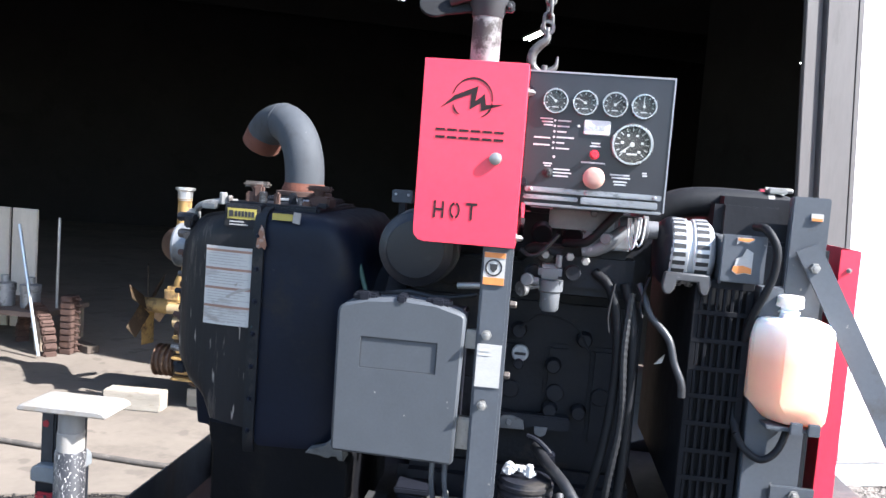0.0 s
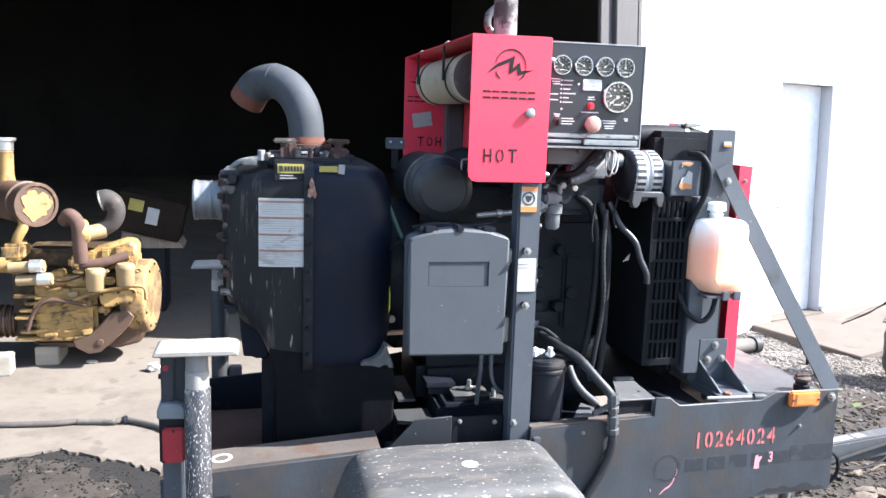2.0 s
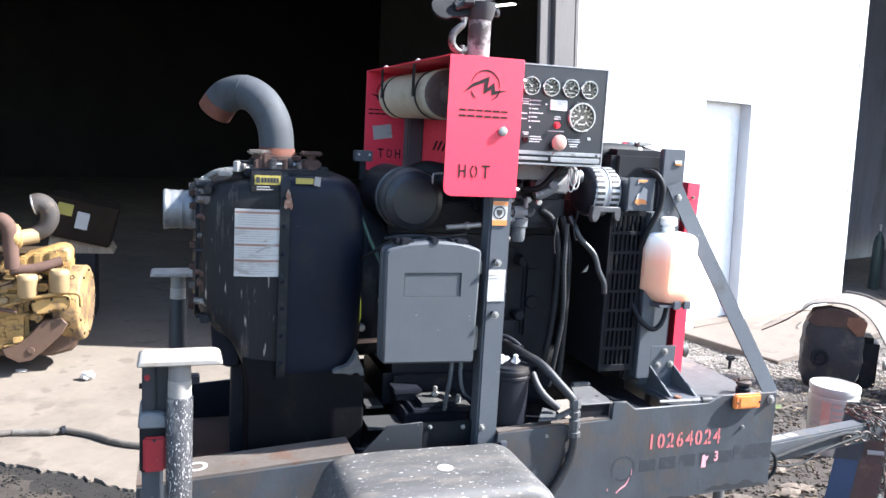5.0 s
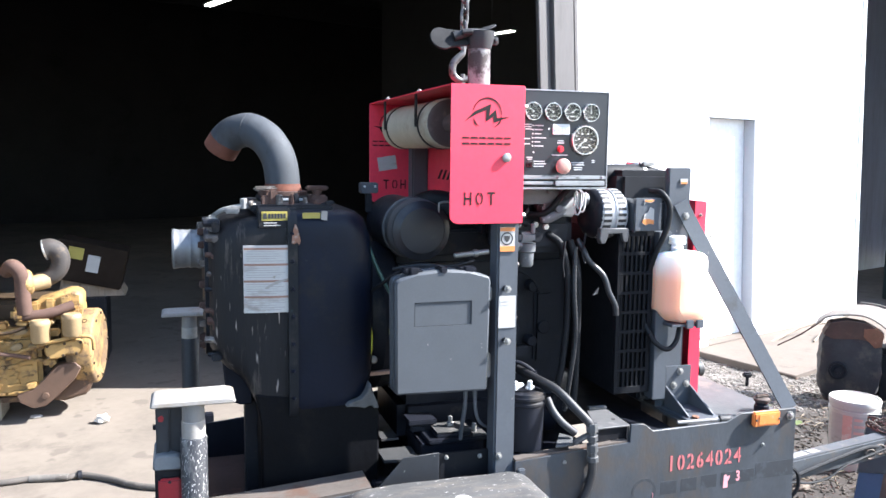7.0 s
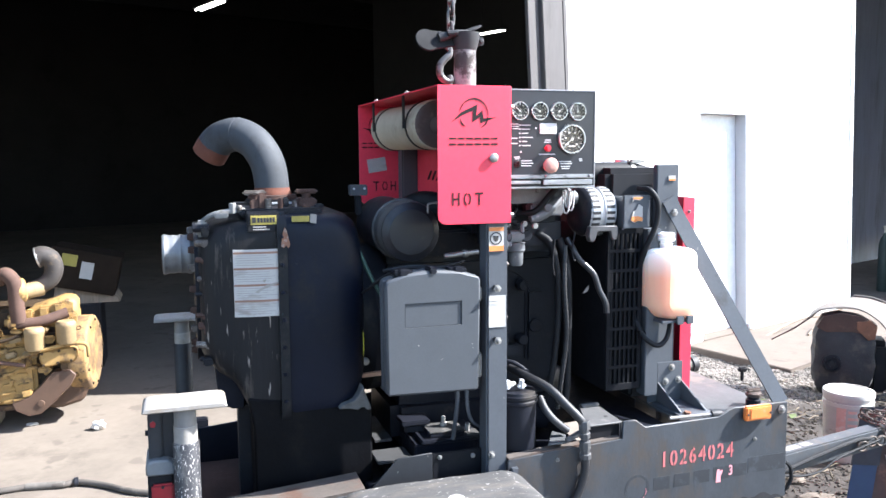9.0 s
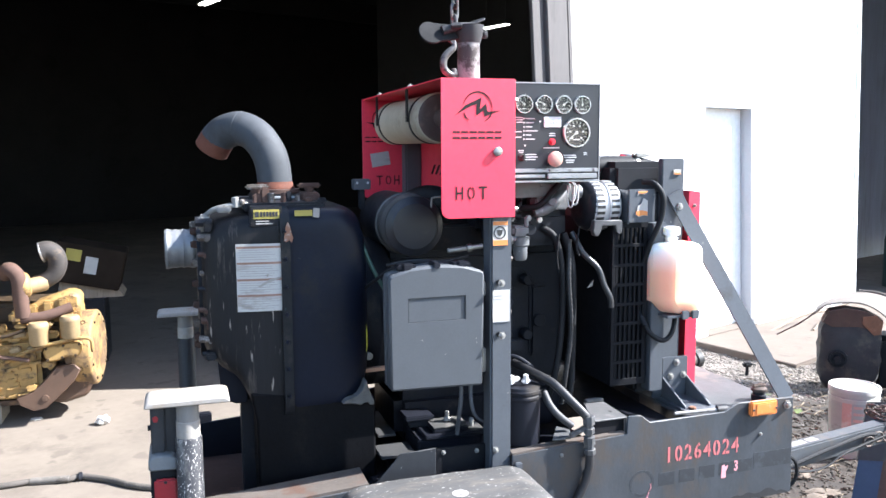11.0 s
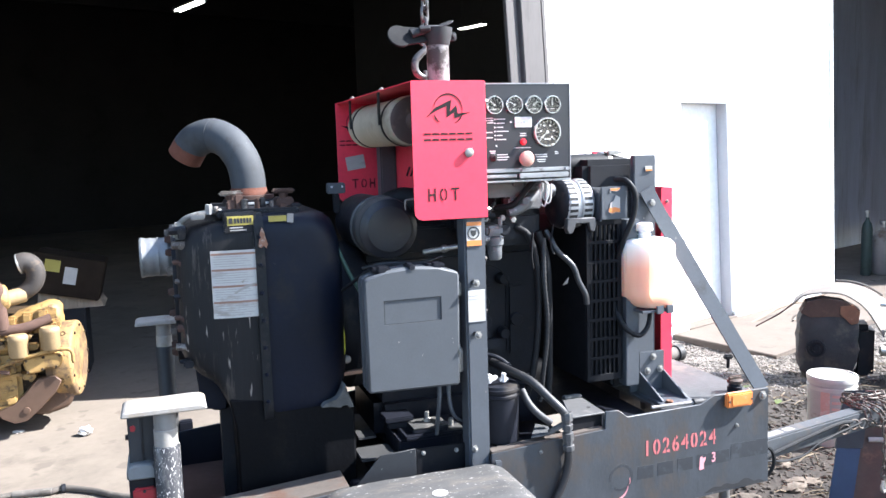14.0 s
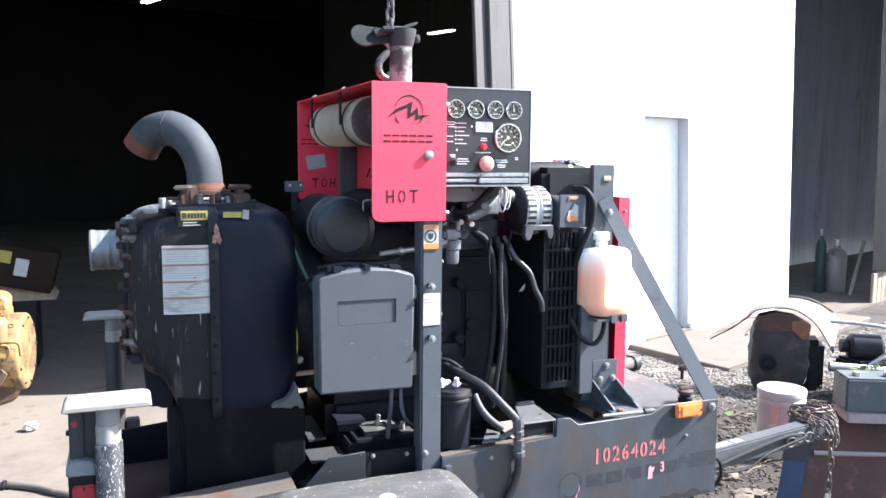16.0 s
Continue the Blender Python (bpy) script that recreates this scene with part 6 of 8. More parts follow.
# muffler
b = B()
lathe(b, (0.06, 0.285, 1.752), (0, 1, 0), [(0, 0.066), (0.004, 0.074), (0.012, 0.0765), (0.05, 0.0765), (0.054, 0.0745), (0.53, 0.0745), (0.534, 0.0765), (0.56, 0.0765), (0.572, 0.07), (0.58, 0.03)], 44)
muf = part("muffler", b, cream, shield, "dusty beige wrapped muffler")
strap_black = M("strap_black", (0.022, 0.021, 0.02), 0.5, 0.3)
for y0 in (0.372, 0.775):
    b = B()
    lathe(b, (0.06, y0, 1.752), (0, 1, 0), [(0, 0.0765), (0.001, 0.0775), (0.012, 0.0775), (0.013, 0.0765)], 44)
    box(b, -0.024, -0.019, y0 - 0.004, y0 + 0.014, 1.742, 1.842, 0.001)
    strap = part("strap", b, strap_black, muf, "black steel clamp strap")
    b = B()
    cyl(b, (-0.010, y0 + 0.006, 1.846), (-0.010, y0 + 0.006, 1.853), 0.010, seg=6)
    cyl(b, (-0.010, y0 + 0.006, 1.853), (-0.010, y0 + 0.006, 1.857), 0.005, seg=8)
    part("strap_bolt", b, bolt_mat, strap, "steel strap bolt")
muffler_brown = M("muffler_brown", (0.075, 0.05, 0.045), 0.75, var=0.35, dirt=(0.13, 0.09, 0.07), dirt_amt=0.4, dirt_scale=14)
b = B()
lathe(b, (0.06, 0.279, 1.752), (0, 1, 0), [(0, 0.0), (0.0, 0.058), (0.002, 0.068), (0.006, 0.0715)], 40)
part("muffler_end", b, muffler_brown, muf, "brown discoloured muffler end")
b = B()
sweep(b, ((0.062, 0.30, 1.75), (0.066, 0.20, 1.75), (0.072, 0.135, 1.758), (0.079, 0.10, 1.785), (0.08, 0.095, 1.83)), 0.029, 20)
part("exhaust_bend", b, muffler_brown, muf, "brown scaled exhaust bend")
# exhaust stack with its rain cap thrown open
b = B()
lathe(b, (0.08, 0.095, 1.80), (0, 0, 1), [(0, 0.031), (0.175, 0.031)], 28)
stack = part("exhaust_pipe", b, galv, shield, "flaking silver exhaust stack")
b = B()
lathe(b, (0.08, 0.095, 1.948), (0, 0, 1), [(0, 0.0325), (0.004, 0.0335), (0.022, 0.039), (0.042, 0.042), (0.047, 0.0425), (0.048, 0.037), (0.02, 0.03)], 28)
box(b, 0.11, 0.135, 0.088, 0.102, 1.962, 1.985, 0.003)
cyl(b, (0.125, 0.08, 1.973), (0.125, 0.112, 1.973), 0.006, seg=8)
box(b, 0.0, 0.05, 0.085, 0.105, 1.972, 1.995, 0.004)
part("collar", b, M("dark_steel", (0.03, 0.03, 0.032), 0.6, 0.1, var=0.4), stack, "dark rain cap collar")
dark_steel_b = M("dark_steel_b", (0.022, 0.022, 0.024), 0.55, 0.3, var=0.3, dirt=(0.08, 0.072, 0.064), dirt_amt=0.35, dirt_scale=40)
b = B()
m = Matrix.Translation((0.088, 0.095, 1.998)) @ Euler((radians(6), radians(-24), 0)).to_matrix().to_4x4()
t = B()
lathe(t, (0, 0, 0), (0, 0, 1), [(0, 0.0), (0.0, 0.040), (0.002, 0.042), (0.004, 0.040), (0.005, 0.0)], 28)
merge(b, t, m)
flap = part("rain_cap", b, dark_steel_b, stack, "dark rain cap flap held ajar")
b = B()
tongue_pts = [(0.085, -0.017), (0.085, 0.017)] + [(-0.024 + 0.034 * math.cos(a), 0.034 * math.sin(a)) for a in [radians(60 + 15 * k) for k in range(17)]]
prism(b, tongue_pts, "z", -0.004, 0.004, 0.0015, Matrix.Translation((-0.008, 0.088, 1.972)) @ Euler((radians(62), radians(-4), radians(6))).to_matrix().to_4x4())
part("counterweight", b, M("weight_grey", (0.017, 0.017, 0.018), 0.8, var=0.4, dirt=(0.05, 0.045, 0.04), dirt_amt=0.35, dirt_scale=30, spec=0.2), flap, "round-ended grey counterweight")
b = B()
sweep(b, ((0.0, 0.080, 1.976), (0.03, 0.078, 1.985), (0.055, 0.082, 1.992), (0.085, 0.09, 1.995)), lambda s: 0.012 - 0.004 * s, 10)
cyl(b, (0.02, 0.07, 1.988), (0.05, 0.066, 1.99), 0.009, seg=8)
part("hinge_arm", b, dark_steel_b, flap)

# ---- posts ----
def post(y, far):
    p = thing("support_post", (0.137, y + 0.04, 0.60), "dark grey square steel post with stickers and bolts" if not far else "dark grey square steel post behind the muffler", "post")
    b = B()
    box(b, 0.114, 0.177, y, y + 0.063, 0.62, 1.83, 0.006)
    part("tube", b, grey_paint, p)
    return p


p1 = post(0.012, False)
post(0.90, True)
b = B()
box(b, 0.119, 0.163, 0.0095, 0.0115, 1.395, 1.462, 0)
ol = part("sticker", b, white_label, p1, "orange and white warning sticker")
b = B()
box(b, 0.1195, 0.1625, 0.008, 0.0105, 1.395, 1.410, 0)
part("band", b, orange_mat, ol, "orange band")
b = B()
box(b, 0.1195, 0.1625, 0.008, 0.0105, 1.451, 1.4615, 0)
part("band", b, orange_mat, ol, "orange band")
b = B()
lathe(b, (0.1395, 0.0095, 1.4305), (0, -1, 0), [(0, 0.018), (0.0008, 0.018), (0.0008, 0.0145), (0.0, 0.0145)], 24, close=True)
prism(b, ((0.131, 1.438), (0.148, 1.438), (0.1465, 1.427), (0.1395, 1.420), (0.1325, 1.427)), "y", 0.0085, 0.0095)
part("symbol", b, print_black, ol)
b = B()
box(b, 0.119, 0.170, 0.0095, 0.0115, 1.18, 1.27, 0)
wl = part("sticker", b, white_label, p1, "white sticker with fine print")
b = B()
for k in (6, 7):
    box(b, 0.122, 0.14 + 0.012 * rng.random(), 0.0085, 0.0105, 1.192 + 0.009 * k, 1.1945 + 0.009 * k, 0)
part("print", b, M("pale_print", (0.42, 0.41, 0.39), 0.6), wl)
for x0, z0 in ((0.137, 1.293), (0.139, 1.146)):
    b = B()
    cyl(b, (x0, 0.013, z0), (x0, -0.010, z0), 0.0075, seg=10)
    sh = part("shank", b, dark_steel_b, p1, "dark bolt shank")
    share("bolt_head", BOLT, bolt_mat, sh, Matrix.Translation((x0, -0.010, z0)) @ Matrix.Scale(0.75, 4))
share("bolt", BOLT_S, bolt_mat, p1, Matrix.Translation((0.128, 0.011, 0.811)))
for y0, z0, w in ((0.05, 1.352, 0.026), (0.05, 1.20, 0.022), (0.03, 0.775, 0.036)):
    b = B()
    cyl(b, (0.177, y0, z0), (0.177 + w * 0.6, y0, z0), 0.008, seg=6)
    part("bolt", b, clamp_mat, p1)

# ---- grey case on the post ----
case = thing("equipment_case", (-0.045, 0.06, 1.007), "closed grey plastic equipment case with three black latches", "case")
b = B()
out = [(-0.176, 1.012), (0.086, 1.007), (0.092, 1.322), (0.084, 1.330), (0.03, 1.345), (-0.045, 1.350), (-0.12, 1.343), (-0.170, 1.328), (-0.179, 1.318)]
prism(b, out, "y", 0.0, 0.034, 0.006)
for co, no in (((-0.126, 0, 0), (1, 0, 0)), ((0.037, 0, 0), (1, 0, 0)), ((0, 0, 1.197), (0, 0, 1)), ((0, 0, 1.264), (0, 0, 1))):
    bmesh.ops.bisect_plane(b, geom=b.verts[:] + b.edges[:] + b.faces[:], dist=0.00001, plane_co=co, plane_no=no)
field = [f for f in b.faces if abs(f.calc_center_median().y) < 0.0002 and -0.126 < f.calc_center_median().x < 0.037 and 1.197 < f.calc_center_median().z < 1.264]
bmesh.ops.inset_region(b, faces=field, thickness=0.0009, depth=-0.0035)
prism(b, [(x * 0.985 - 0.0005, 1.18 + (z - 1.18) * 0.985) for x, z in out], "y", 0.032, 0.040)
body = part("lid", b, grey_plastic, case)
b = B()
prism(b, out, "y", 0.038, 0.075, 0.006)
part("body", b, grey_plastic, case)
b = B()
for x0, x1, z0, z1 in ((-0.1252, -0.1236, 1.198, 1.263), (0.0346, 0.0362, 1.198, 1.263), (-0.1236, 0.0346, 1.1978, 1.1992), (-0.1236, 0.0346, 1.2618, 1.2632)):
    box(b, x0, x1, 0.0012, 0.006, z0, z1, 0)
part("label_frame", b, M("frame_dark", (0.022, 0.024, 0.028), 0.7, var=0.3), body, "dark line round the sunken label field")
rs = random.Random(12)
b = B()
for x, z, w in ((-0.088, 1.148, 0.003), (-0.022, 1.104, 0.003), (0.068, 1.13, 0.0025), (0.066, 1.142, 0.002)):
    ring_ = [b.verts.new((x + w * rs.uniform(0.4, 1) * math.cos(k * 1.05), -0.0006, z + w * rs.uniform(0.3, 0.9) * math.sin(k * 1.05))) for k in range(6)]
    b.faces.new(ring_)
part("scuffs", b, worn_white, body, "small pale scuffs")
for x0, z0 in ((-0.125, 1.343), (0.03, 1.343)):
    b = B()
    box(b, x0 - 0.026, x0 + 0.026, 0.012, 0.06, z0 - 0.004, z0 + 0.010, 0.004)
    box(b, x0 - 0.012, x0 + 0.012, 0.004, 0.03, z0 - 0.006, z0 + 0.013, 0.003)
    part("latch", b, black_paint, case, "black latch")
b = B()
box(b, -0.055, -0.035, -0.003, 0.05, 1.338, 1.358, 0.004)
part("latch", b, black_paint, case, "black latch")
b = B()
box(b, 0.06, 0.116, 0.045, 0.068, 1.03, 1.10, 0.004)
part("mount_bracket", b, steel, case)
b = B()
box(b, 0.06, 0.116, 0.045, 0.068, 1.25, 1.29, 0.004)
part("mount_bracket", b, steel, case)
b = B()
sweep(b, ((0.04, 0.05, 1.015), (0.04, 0.055, 0.95), (0.047, 0.10, 0.87), (0.05, 0.12, 0.83)), 0.0062, 10)
part("conduit", b, grey_paint, case, "thin grey conduit")
b = B()
sweep(b, ((0.068, 0.05, 1.015), (0.068, 0.05, 0.965), (0.074, 0.052, 0.925), (0.09, 0.06, 0.895), (0.12, 0.075, 0.872)), lambda s_: 0.0068 - 0.0032 * s_, 8)
part("conduit", b, grey_paint, case, "thin grey conduit")

# added box hidden behind the case, keeps a sun streak off the pump casing
b = B()
box(b, -0.085, 0.085, 0.128, 0.185, 1.04, 1.32, 0.006)
part("back_box", b, black_paint, case)

# ---- control panel ----
panel = thing("control_panel", (0.33, 0.1, 1.567), "black engine control panel with round gauges, switches and a start knob", "control panel")
b = B()
box(b, 0.183, 0.476, 0.085, 0.29, 1.572, 1.838, 0.004)
part("box", b, black_paint, panel)
b = B()
box(b, 0.180, 0.479, 0.079, 0.085, 1.567, 1.845, 0.0015)
face = part("face_plate", b, dark_plate, panel)
b = B()
box(b, 0.180, 0.479, 0.0775, 0.0795, 1.8415, 1.845, 0)
box(b, 0.476, 0.479, 0.0775, 0.0795, 1.567, 1.8415, 0)
part("edge_strip", b, M("edge_grey", (0.3, 0.3, 0.31), 0.5, 0.5), face, "bare metal edge")


def gauge(x, z, r, ang, parent, big=False):
    b = B()
    lathe(b, (x, 0.079, z), (0, -1, 0), [(0, r), (0.008, r), (0.011, r * 0.95), (0.011, r * 0.87), (0.006, r * 0.85), (0.004, 0)], 36)
    g = part("tachometer" if big else "gauge", b, M("bezel", (0.5, 0.5, 0.5), 0.25, 0.9, var=0.1) if "bezel" not in bpy.data.materials else bpy.data.materials["bezel"], parent, "round dial with a bright rim")
    b = B()
    lathe(b, (x, 0.0735, z), (0, -1, 0), [(0, r * 0.86), (0.0008, r * 0.86), (0.0008, 0)], 32)
    part("dial", b, dial_face, g)
    b = B()
    for k in range(9 if not big else 13):
        a = radians(225 - 270 * k / (8 if not big else 12))
        box(b, r * 0.62, r * 0.8, -0.0004, 0.0004, -0.0009, 0.0009, 0, Matrix.Translation((x, 0.0722, z)) @ Matrix.Rotation(-a, 4, "Y"))
    if big:
        for k in range(6):
            a = radians(225 - 270 * k / 5)
            cx, cz = x + r * 0.48 * math.cos(a), z + r * 0.48 * math.sin(a)
            box(b, cx - 0.003, cx + 0.003, 0.0718, 0.0726, cz - 0.0025, cz + 0.0025, 0)
    box(b, x - r * 0.25, x + r * 0.25, 0.0718, 0.0726, z - r * 0.5, z - r * 0.42, 0)
    part("marks", b, print_white, g, "white scale marks")
    b = B()
    box(b, -r * 0.12, r * 0.66, -0.0006, 0.0006, -r * 0.03, r * 0.03, 0, Matrix.Translation((x, 0.0712, z)) @ Matrix.Rotation(-radians(ang), 4, "Y"))
    lathe(b, (x, 0.0722, z), (0, -1, 0), [(0, r * 0.12), (0.002, r * 0.1), (0.002, 0)], 12)
    part("needle", b, print_white, g)
    b = B()
    lathe(b, (x, 0.0702, z), (0, -1, 0), [(0, r * 0.87), (0.0012, r * 0.87), (0.0012, 0)], 32)
    gl = part("glass", b, gauge_glass, g)
    gl.visible_shadow = False


for gx, ga in ((0.237, 140), (0.298, 150), (0.359, 40), (0.418, 95)):
    gauge(gx, 1.783, 0.0265, ga, face)
gauge(0.401, 1.704, 0.0435, 218, face, True)
b = B()
box(b, 0.300, 0.354, 0.0755, 0.0795, 1.719, 1.749, 0.002)
part("display", b, lcd_mat, face, "pale hour meter window")
b = B()
for k in range(4):
    box(b, 0.306 + 0.010 * k, 0.313 + 0.010 * k, 0.0745, 0.076, 1.729, 1.737, 0)
part("display_print", b, M("lcd_dark", (0.4, 0.42, 0.4), 0.5), face)
b = B()
lathe(b, (0.326, 0.079, 1.678), (0, -1, 0), [(0, 0.010), (0.004, 0.010), (0.004, 0.0075), (0.012, 0.0065), (0.012, 0)], 16)
part("button", b, red_knob, face, "small red button")
b = B()
lathe(b, (0.328, 0.079, 1.629), (0, -1, 0), [(0, 0.011), (0.014, 0.011), (0.015, 0.0215), (0.023, 0.0225), (0.028, 0.018), (0.030, 0.010), (0.031, 0)], 24)
part("stop_knob", b, pale_knob, face, "faded red mushroom stop knob")
b = B()
lathe(b, (0.233, 0.079, 1.634), (0, -1, 0), [(0, 0.011), (0.004, 0.011), (0.006, 0.006), (0.014, 0.005), (0.014, 0)], 14)
box(b, 0.2315, 0.2345, 0.062, 0.074, 1.626, 1.642, 0.001)
part("key_switch", b, print_black, face)
b = B()
prng = random.Random(9)
for k in range(6):
    z = 1.742 - 0.0115 * k
    box(b, 0.245, 0.262 + 0.022 * prng.random(), 0.0782, 0.0795, z, z + 0.003, 0)
for k in range(3):
    z = 1.745 - 0.0065 * k
    box(b, 0.208 + 0.004 * k, 0.235, 0.0782, 0.0795, z, z + 0.0028, 0)
for z in (1.705, 1.690):
    box(b, 0.198, 0.232, 0.0782, 0.0795, z, z + 0.003, 0)
for x0, x1, z in ((0.318, 0.336, 1.70), (0.316, 0.338, 1.694), (0.3, 0.35, 1.6595), (0.222, 0.24, 1.652), (0.225, 0.238, 1.647), (0.244, 0.278, 1.641), (0.244, 0.282, 1.634), (0.244, 0.276, 1.627),
                  (0.362, 0.402, 1.638), (0.366, 0.404, 1.632), (0.37, 0.398, 1.624), (0.372, 0.396, 1.618), (0.427, 0.437, 1.645), (0.428, 0.438, 1.640)):
    box(b, x0, x1, 0.0782, 0.0795, z, z + 0.003, 0)
for k in range(6):
    lathe(b, (0.2395, 0.0795, 1.7435 - 0.0115 * k), (0, -1, 0), [(0, 0.0026), (0.0012, 0.0026), (0.0012, 0)], 8)
lathe(b, (0.243, 0.0795, 1.668), (0, -1, 0), [(0, 0.003), (0.0015, 0.003), (0.0015, 0)], 8)
lathe(b, (0.289, 0.0795, 1.735), (0, -1, 0), [(0, 0.003), (0.0015, 0.003), (0.0015, 0)], 8)
part("print", b, print_white, face, "small white captions")["kind"] = "stuff"
b = B()
box(b, 0.188, 0.470, 0.066, 0.079, 1.592, 1.603, 0.002)
box(b, 0.186, 0.300, 0.062, 0.079, 1.577, 1.586, 0.002)
box(b, 0.305, 0.462, 0.058, 0.079, 1.5735, 1.588, 0.002)
box(b, 0.188, 0.472, 0.06, 0.079, 1.5635, 1.569, 0.002)
for x0 in (0.2, 0.315, 0.455):
    cyl(b, (x0, 0.068, 1.5975), (x0, 0.06, 1.5975), 0.0045, seg=6)
part("mounting_strip", b, M("strip_dull", (0.36, 0.36, 0.365), 0.42, 0.85, var=0.35, scale=14, stretch=(1.5, 1, 6), dirt=(0.12, 0.115, 0.11), dirt_amt=0.45, dirt_scale=12), panel, "bare aluminium mounting strips")
b = B()
box(b, 0.14, 0.19, 0.06, 0.18, 1.60, 1.62, 0.003)
part("arm", b, black_paint, panel)
b = B()
box(b, 0.14, 0.19, 0.06, 0.18, 1.79, 1.81, 0.003)
part("arm", b, black_paint, panel)

# ---- canister on the rail ----
can = thing("filter_canister", (0.235, 0.1, 0.81), "black canister with a ribbed lid, on the trailer rail", "canister")
b = B()
lathe(b, (0.243, 0.10, 0.795), (0, 0, 1), [(0, 0.055), (0.002, 0.057), (0.135, 0.058), (0.138, 0.062), (0.145, 0.062), (0.148, 0.058), (0.152, 0.058), (0.155, 0.062), (0.162, 0.062), (0.164, 0.058), (0.172, 0.056), (0.174, 0.0)], 36)
part("body", b, black_paint, can)
b = B()
for dx, dy, hh in ((-0.03, -0.015, 0.02), (0.015, -0.02, 0.028), (-0.005, 0.01, 0.012)):
    cyl(b, (0.235 + dx, 0.1 + dy, 0.974), (0.235 + dx, 0.1 + dy, 0.974 + hh), 0.008, seg=8)
    box(b, 0.235 + dx - 0.014, 0.235 + dx + 0.014, 0.1 + dy - 0.006, 0.1 + dy + 0.006, 0.977, 0.988, 0.003)
sweep(b, ((0.195, 0.09, 0.98), (0.205, 0.085, 0.998), (0.22, 0.088, 0.985)), 0.006, 6)
part("fittings", b, print_white, can, "pale fittings on the lid")
# ---- battery tray and hydraulic hose by the rail ----
tray = thing("tool_box", (0.47, 0.15, 0.82), "flat dusty grey steel box with hinged lid", "box")
b = B()
prism(b, ((0.442, 0.024), (0.551, 0.027), (0.557, 0.170), (0.499, 0.184)), "z", 0.79, 0.8535, 0.003)
part("body", b, M("box_black", (0.008, 0.008, 0.010), 0.6, var=0.4, spec=0.2), tray)
b = B()
prism(b, ((0.437, 0.016), (0.555, 0.019), (0.562, 0.174), (0.495, 0.189)), "z", 0.854, 0.860, 0.002)
box(b, 0.549, 0.5555, 0.0175, 0.026, 0.80, 0.855, 0.001)
lid = part("lid", b, M("lid_dust", (0.075, 0.074, 0.074), 0.7, var=0.3, dirt=(0.13, 0.125, 0.12), dirt_amt=0.4, dirt_scale=14), tray, "pale dusty lid with a small hole")
b = B()
lathe(b, (0.531, 0.079, 0.8603), (0, 0, 1), [(0, 0.006), (0.0006, 0.006), (0.0006, 0)], 12)
part("hole", b, print_black, lid)
b = B()
box(b, 0.497, 0.56, 0.172, 0.19, 0.8605, 0.872, 0.003)
part("hinge", b, deck_paint, tray, "dusty hinge bar")
b = B()
prism(b, ((0.30, 0.0), (0.36, -0.0), (0.385, 0.06), (0.36, 0.1)), "z", 0.82, 0.826, 0.001)
part("flap", b, deck_paint, tray)
hose_dusty = M("hose_dusty", (0.016, 0.016, 0.018), 0.5, var=0.3, dirt=(0.045, 0.043, 0.041), dirt_amt=0.4, dirt_scale=25)
hy = thing("hydraulic_hose", (0.38, -0.02, 0.5), "black hydraulic hose with metal fittings hanging over the rail", "hose")
b = B()
sweep(b, ((0.262, 0.20, 1.005), (0.288, 0.12, 0.995), (0.326, 0.055, 0.975), (0.364, 0.005, 0.93), (0.393, -0.016, 0.897), (0.404, -0.02, 0.878)), 0.0128, 14)
part("upper_hose", b, hose_dusty, hy)
b = B()
sweep(b, ((0.411, -0.018, 0.782), (0.411, -0.017, 0.738), (0.399, -0.016, 0.69), (0.380, -0.016, 0.65), (0.345, -0.016, 0.59), (0.318, -0.016, 0.53), (0.31, -0.016, 0.50)), 0.0125, 12)
part("lower_hose", b, hose_dusty, hy)
fit_mat = M("fitting_dark", (0.08, 0.08, 0.082), 0.5, 0.3, var=0.35, dirt=(0.19, 0.18, 0.17), dirt_amt=0.4, dirt_scale=60)
b = B()
lathe(b, (0.405, -0.02, 0.892), (0.06, 0.015, -1), [(0, 0.0165), (0.003, 0.018), (0.026, 0.018), (0.028, 0.013), (0.036, 0.013), (0.038, 0.017), (0.052, 0.017), (0.054, 0.012), (0.062, 0.012), (0.064, 0.0175), (0.086, 0.0175), (0.088, 0.014), (0.10, 0.014), (0.102, 0.018), (0.116, 0.018), (0.118, 0.012)], 8)
fit_ = part("fitting", b, fit_mat, hy, "dark dusty hex fittings")
b = B()
m = Matrix.Translation((0.374, -0.016, 0.846)) @ Matrix.Rotation(radians(-23), 4, "Y")
box(b, -0.028, 0.03, -0.006, 0.006, -0.008, 0.008, 0.003, m)
part("side_fitting", b, fit_mat, fit_, "short grey side fitting")
b = B()
sweep(b, ((0.24, 0.18, 1.035), (0.262, 0.17, 1.03), (0.285, 0.16, 1.015), (0.30, 0.15, 1.0)), 0.006, 8)
box(b, 0.275, 0.305, 0.14, 0.17, 0.985, 1.01, 0.004)
part("valve", b, black_paint, hy)
b = B()
sweep(b, ((0.318, 0.10, 0.935), (0.324, 0.07, 0.905), (0.345, 0.05, 0.875), (0.385, 0.045, 0.842)), 0.011, 10)
part("branch_hose", b, M("hose_pale", (0.04, 0.04, 0.043), 0.55), hy)

# ---- hoist chain and hook ----
hoist_mat = M("hoist_mat", (0.13, 0.125, 0.12), 0.42, 0.6, var=0.4, scale=30, dirt=(0.03, 0.027, 0.026), dirt_amt=0.5, dirt_scale=35)
hoist = thing("hoist_chain", (0.205, 0.60, 1.93), "heavy lifting chain with a forged hook, hanging above the engine", "chain")


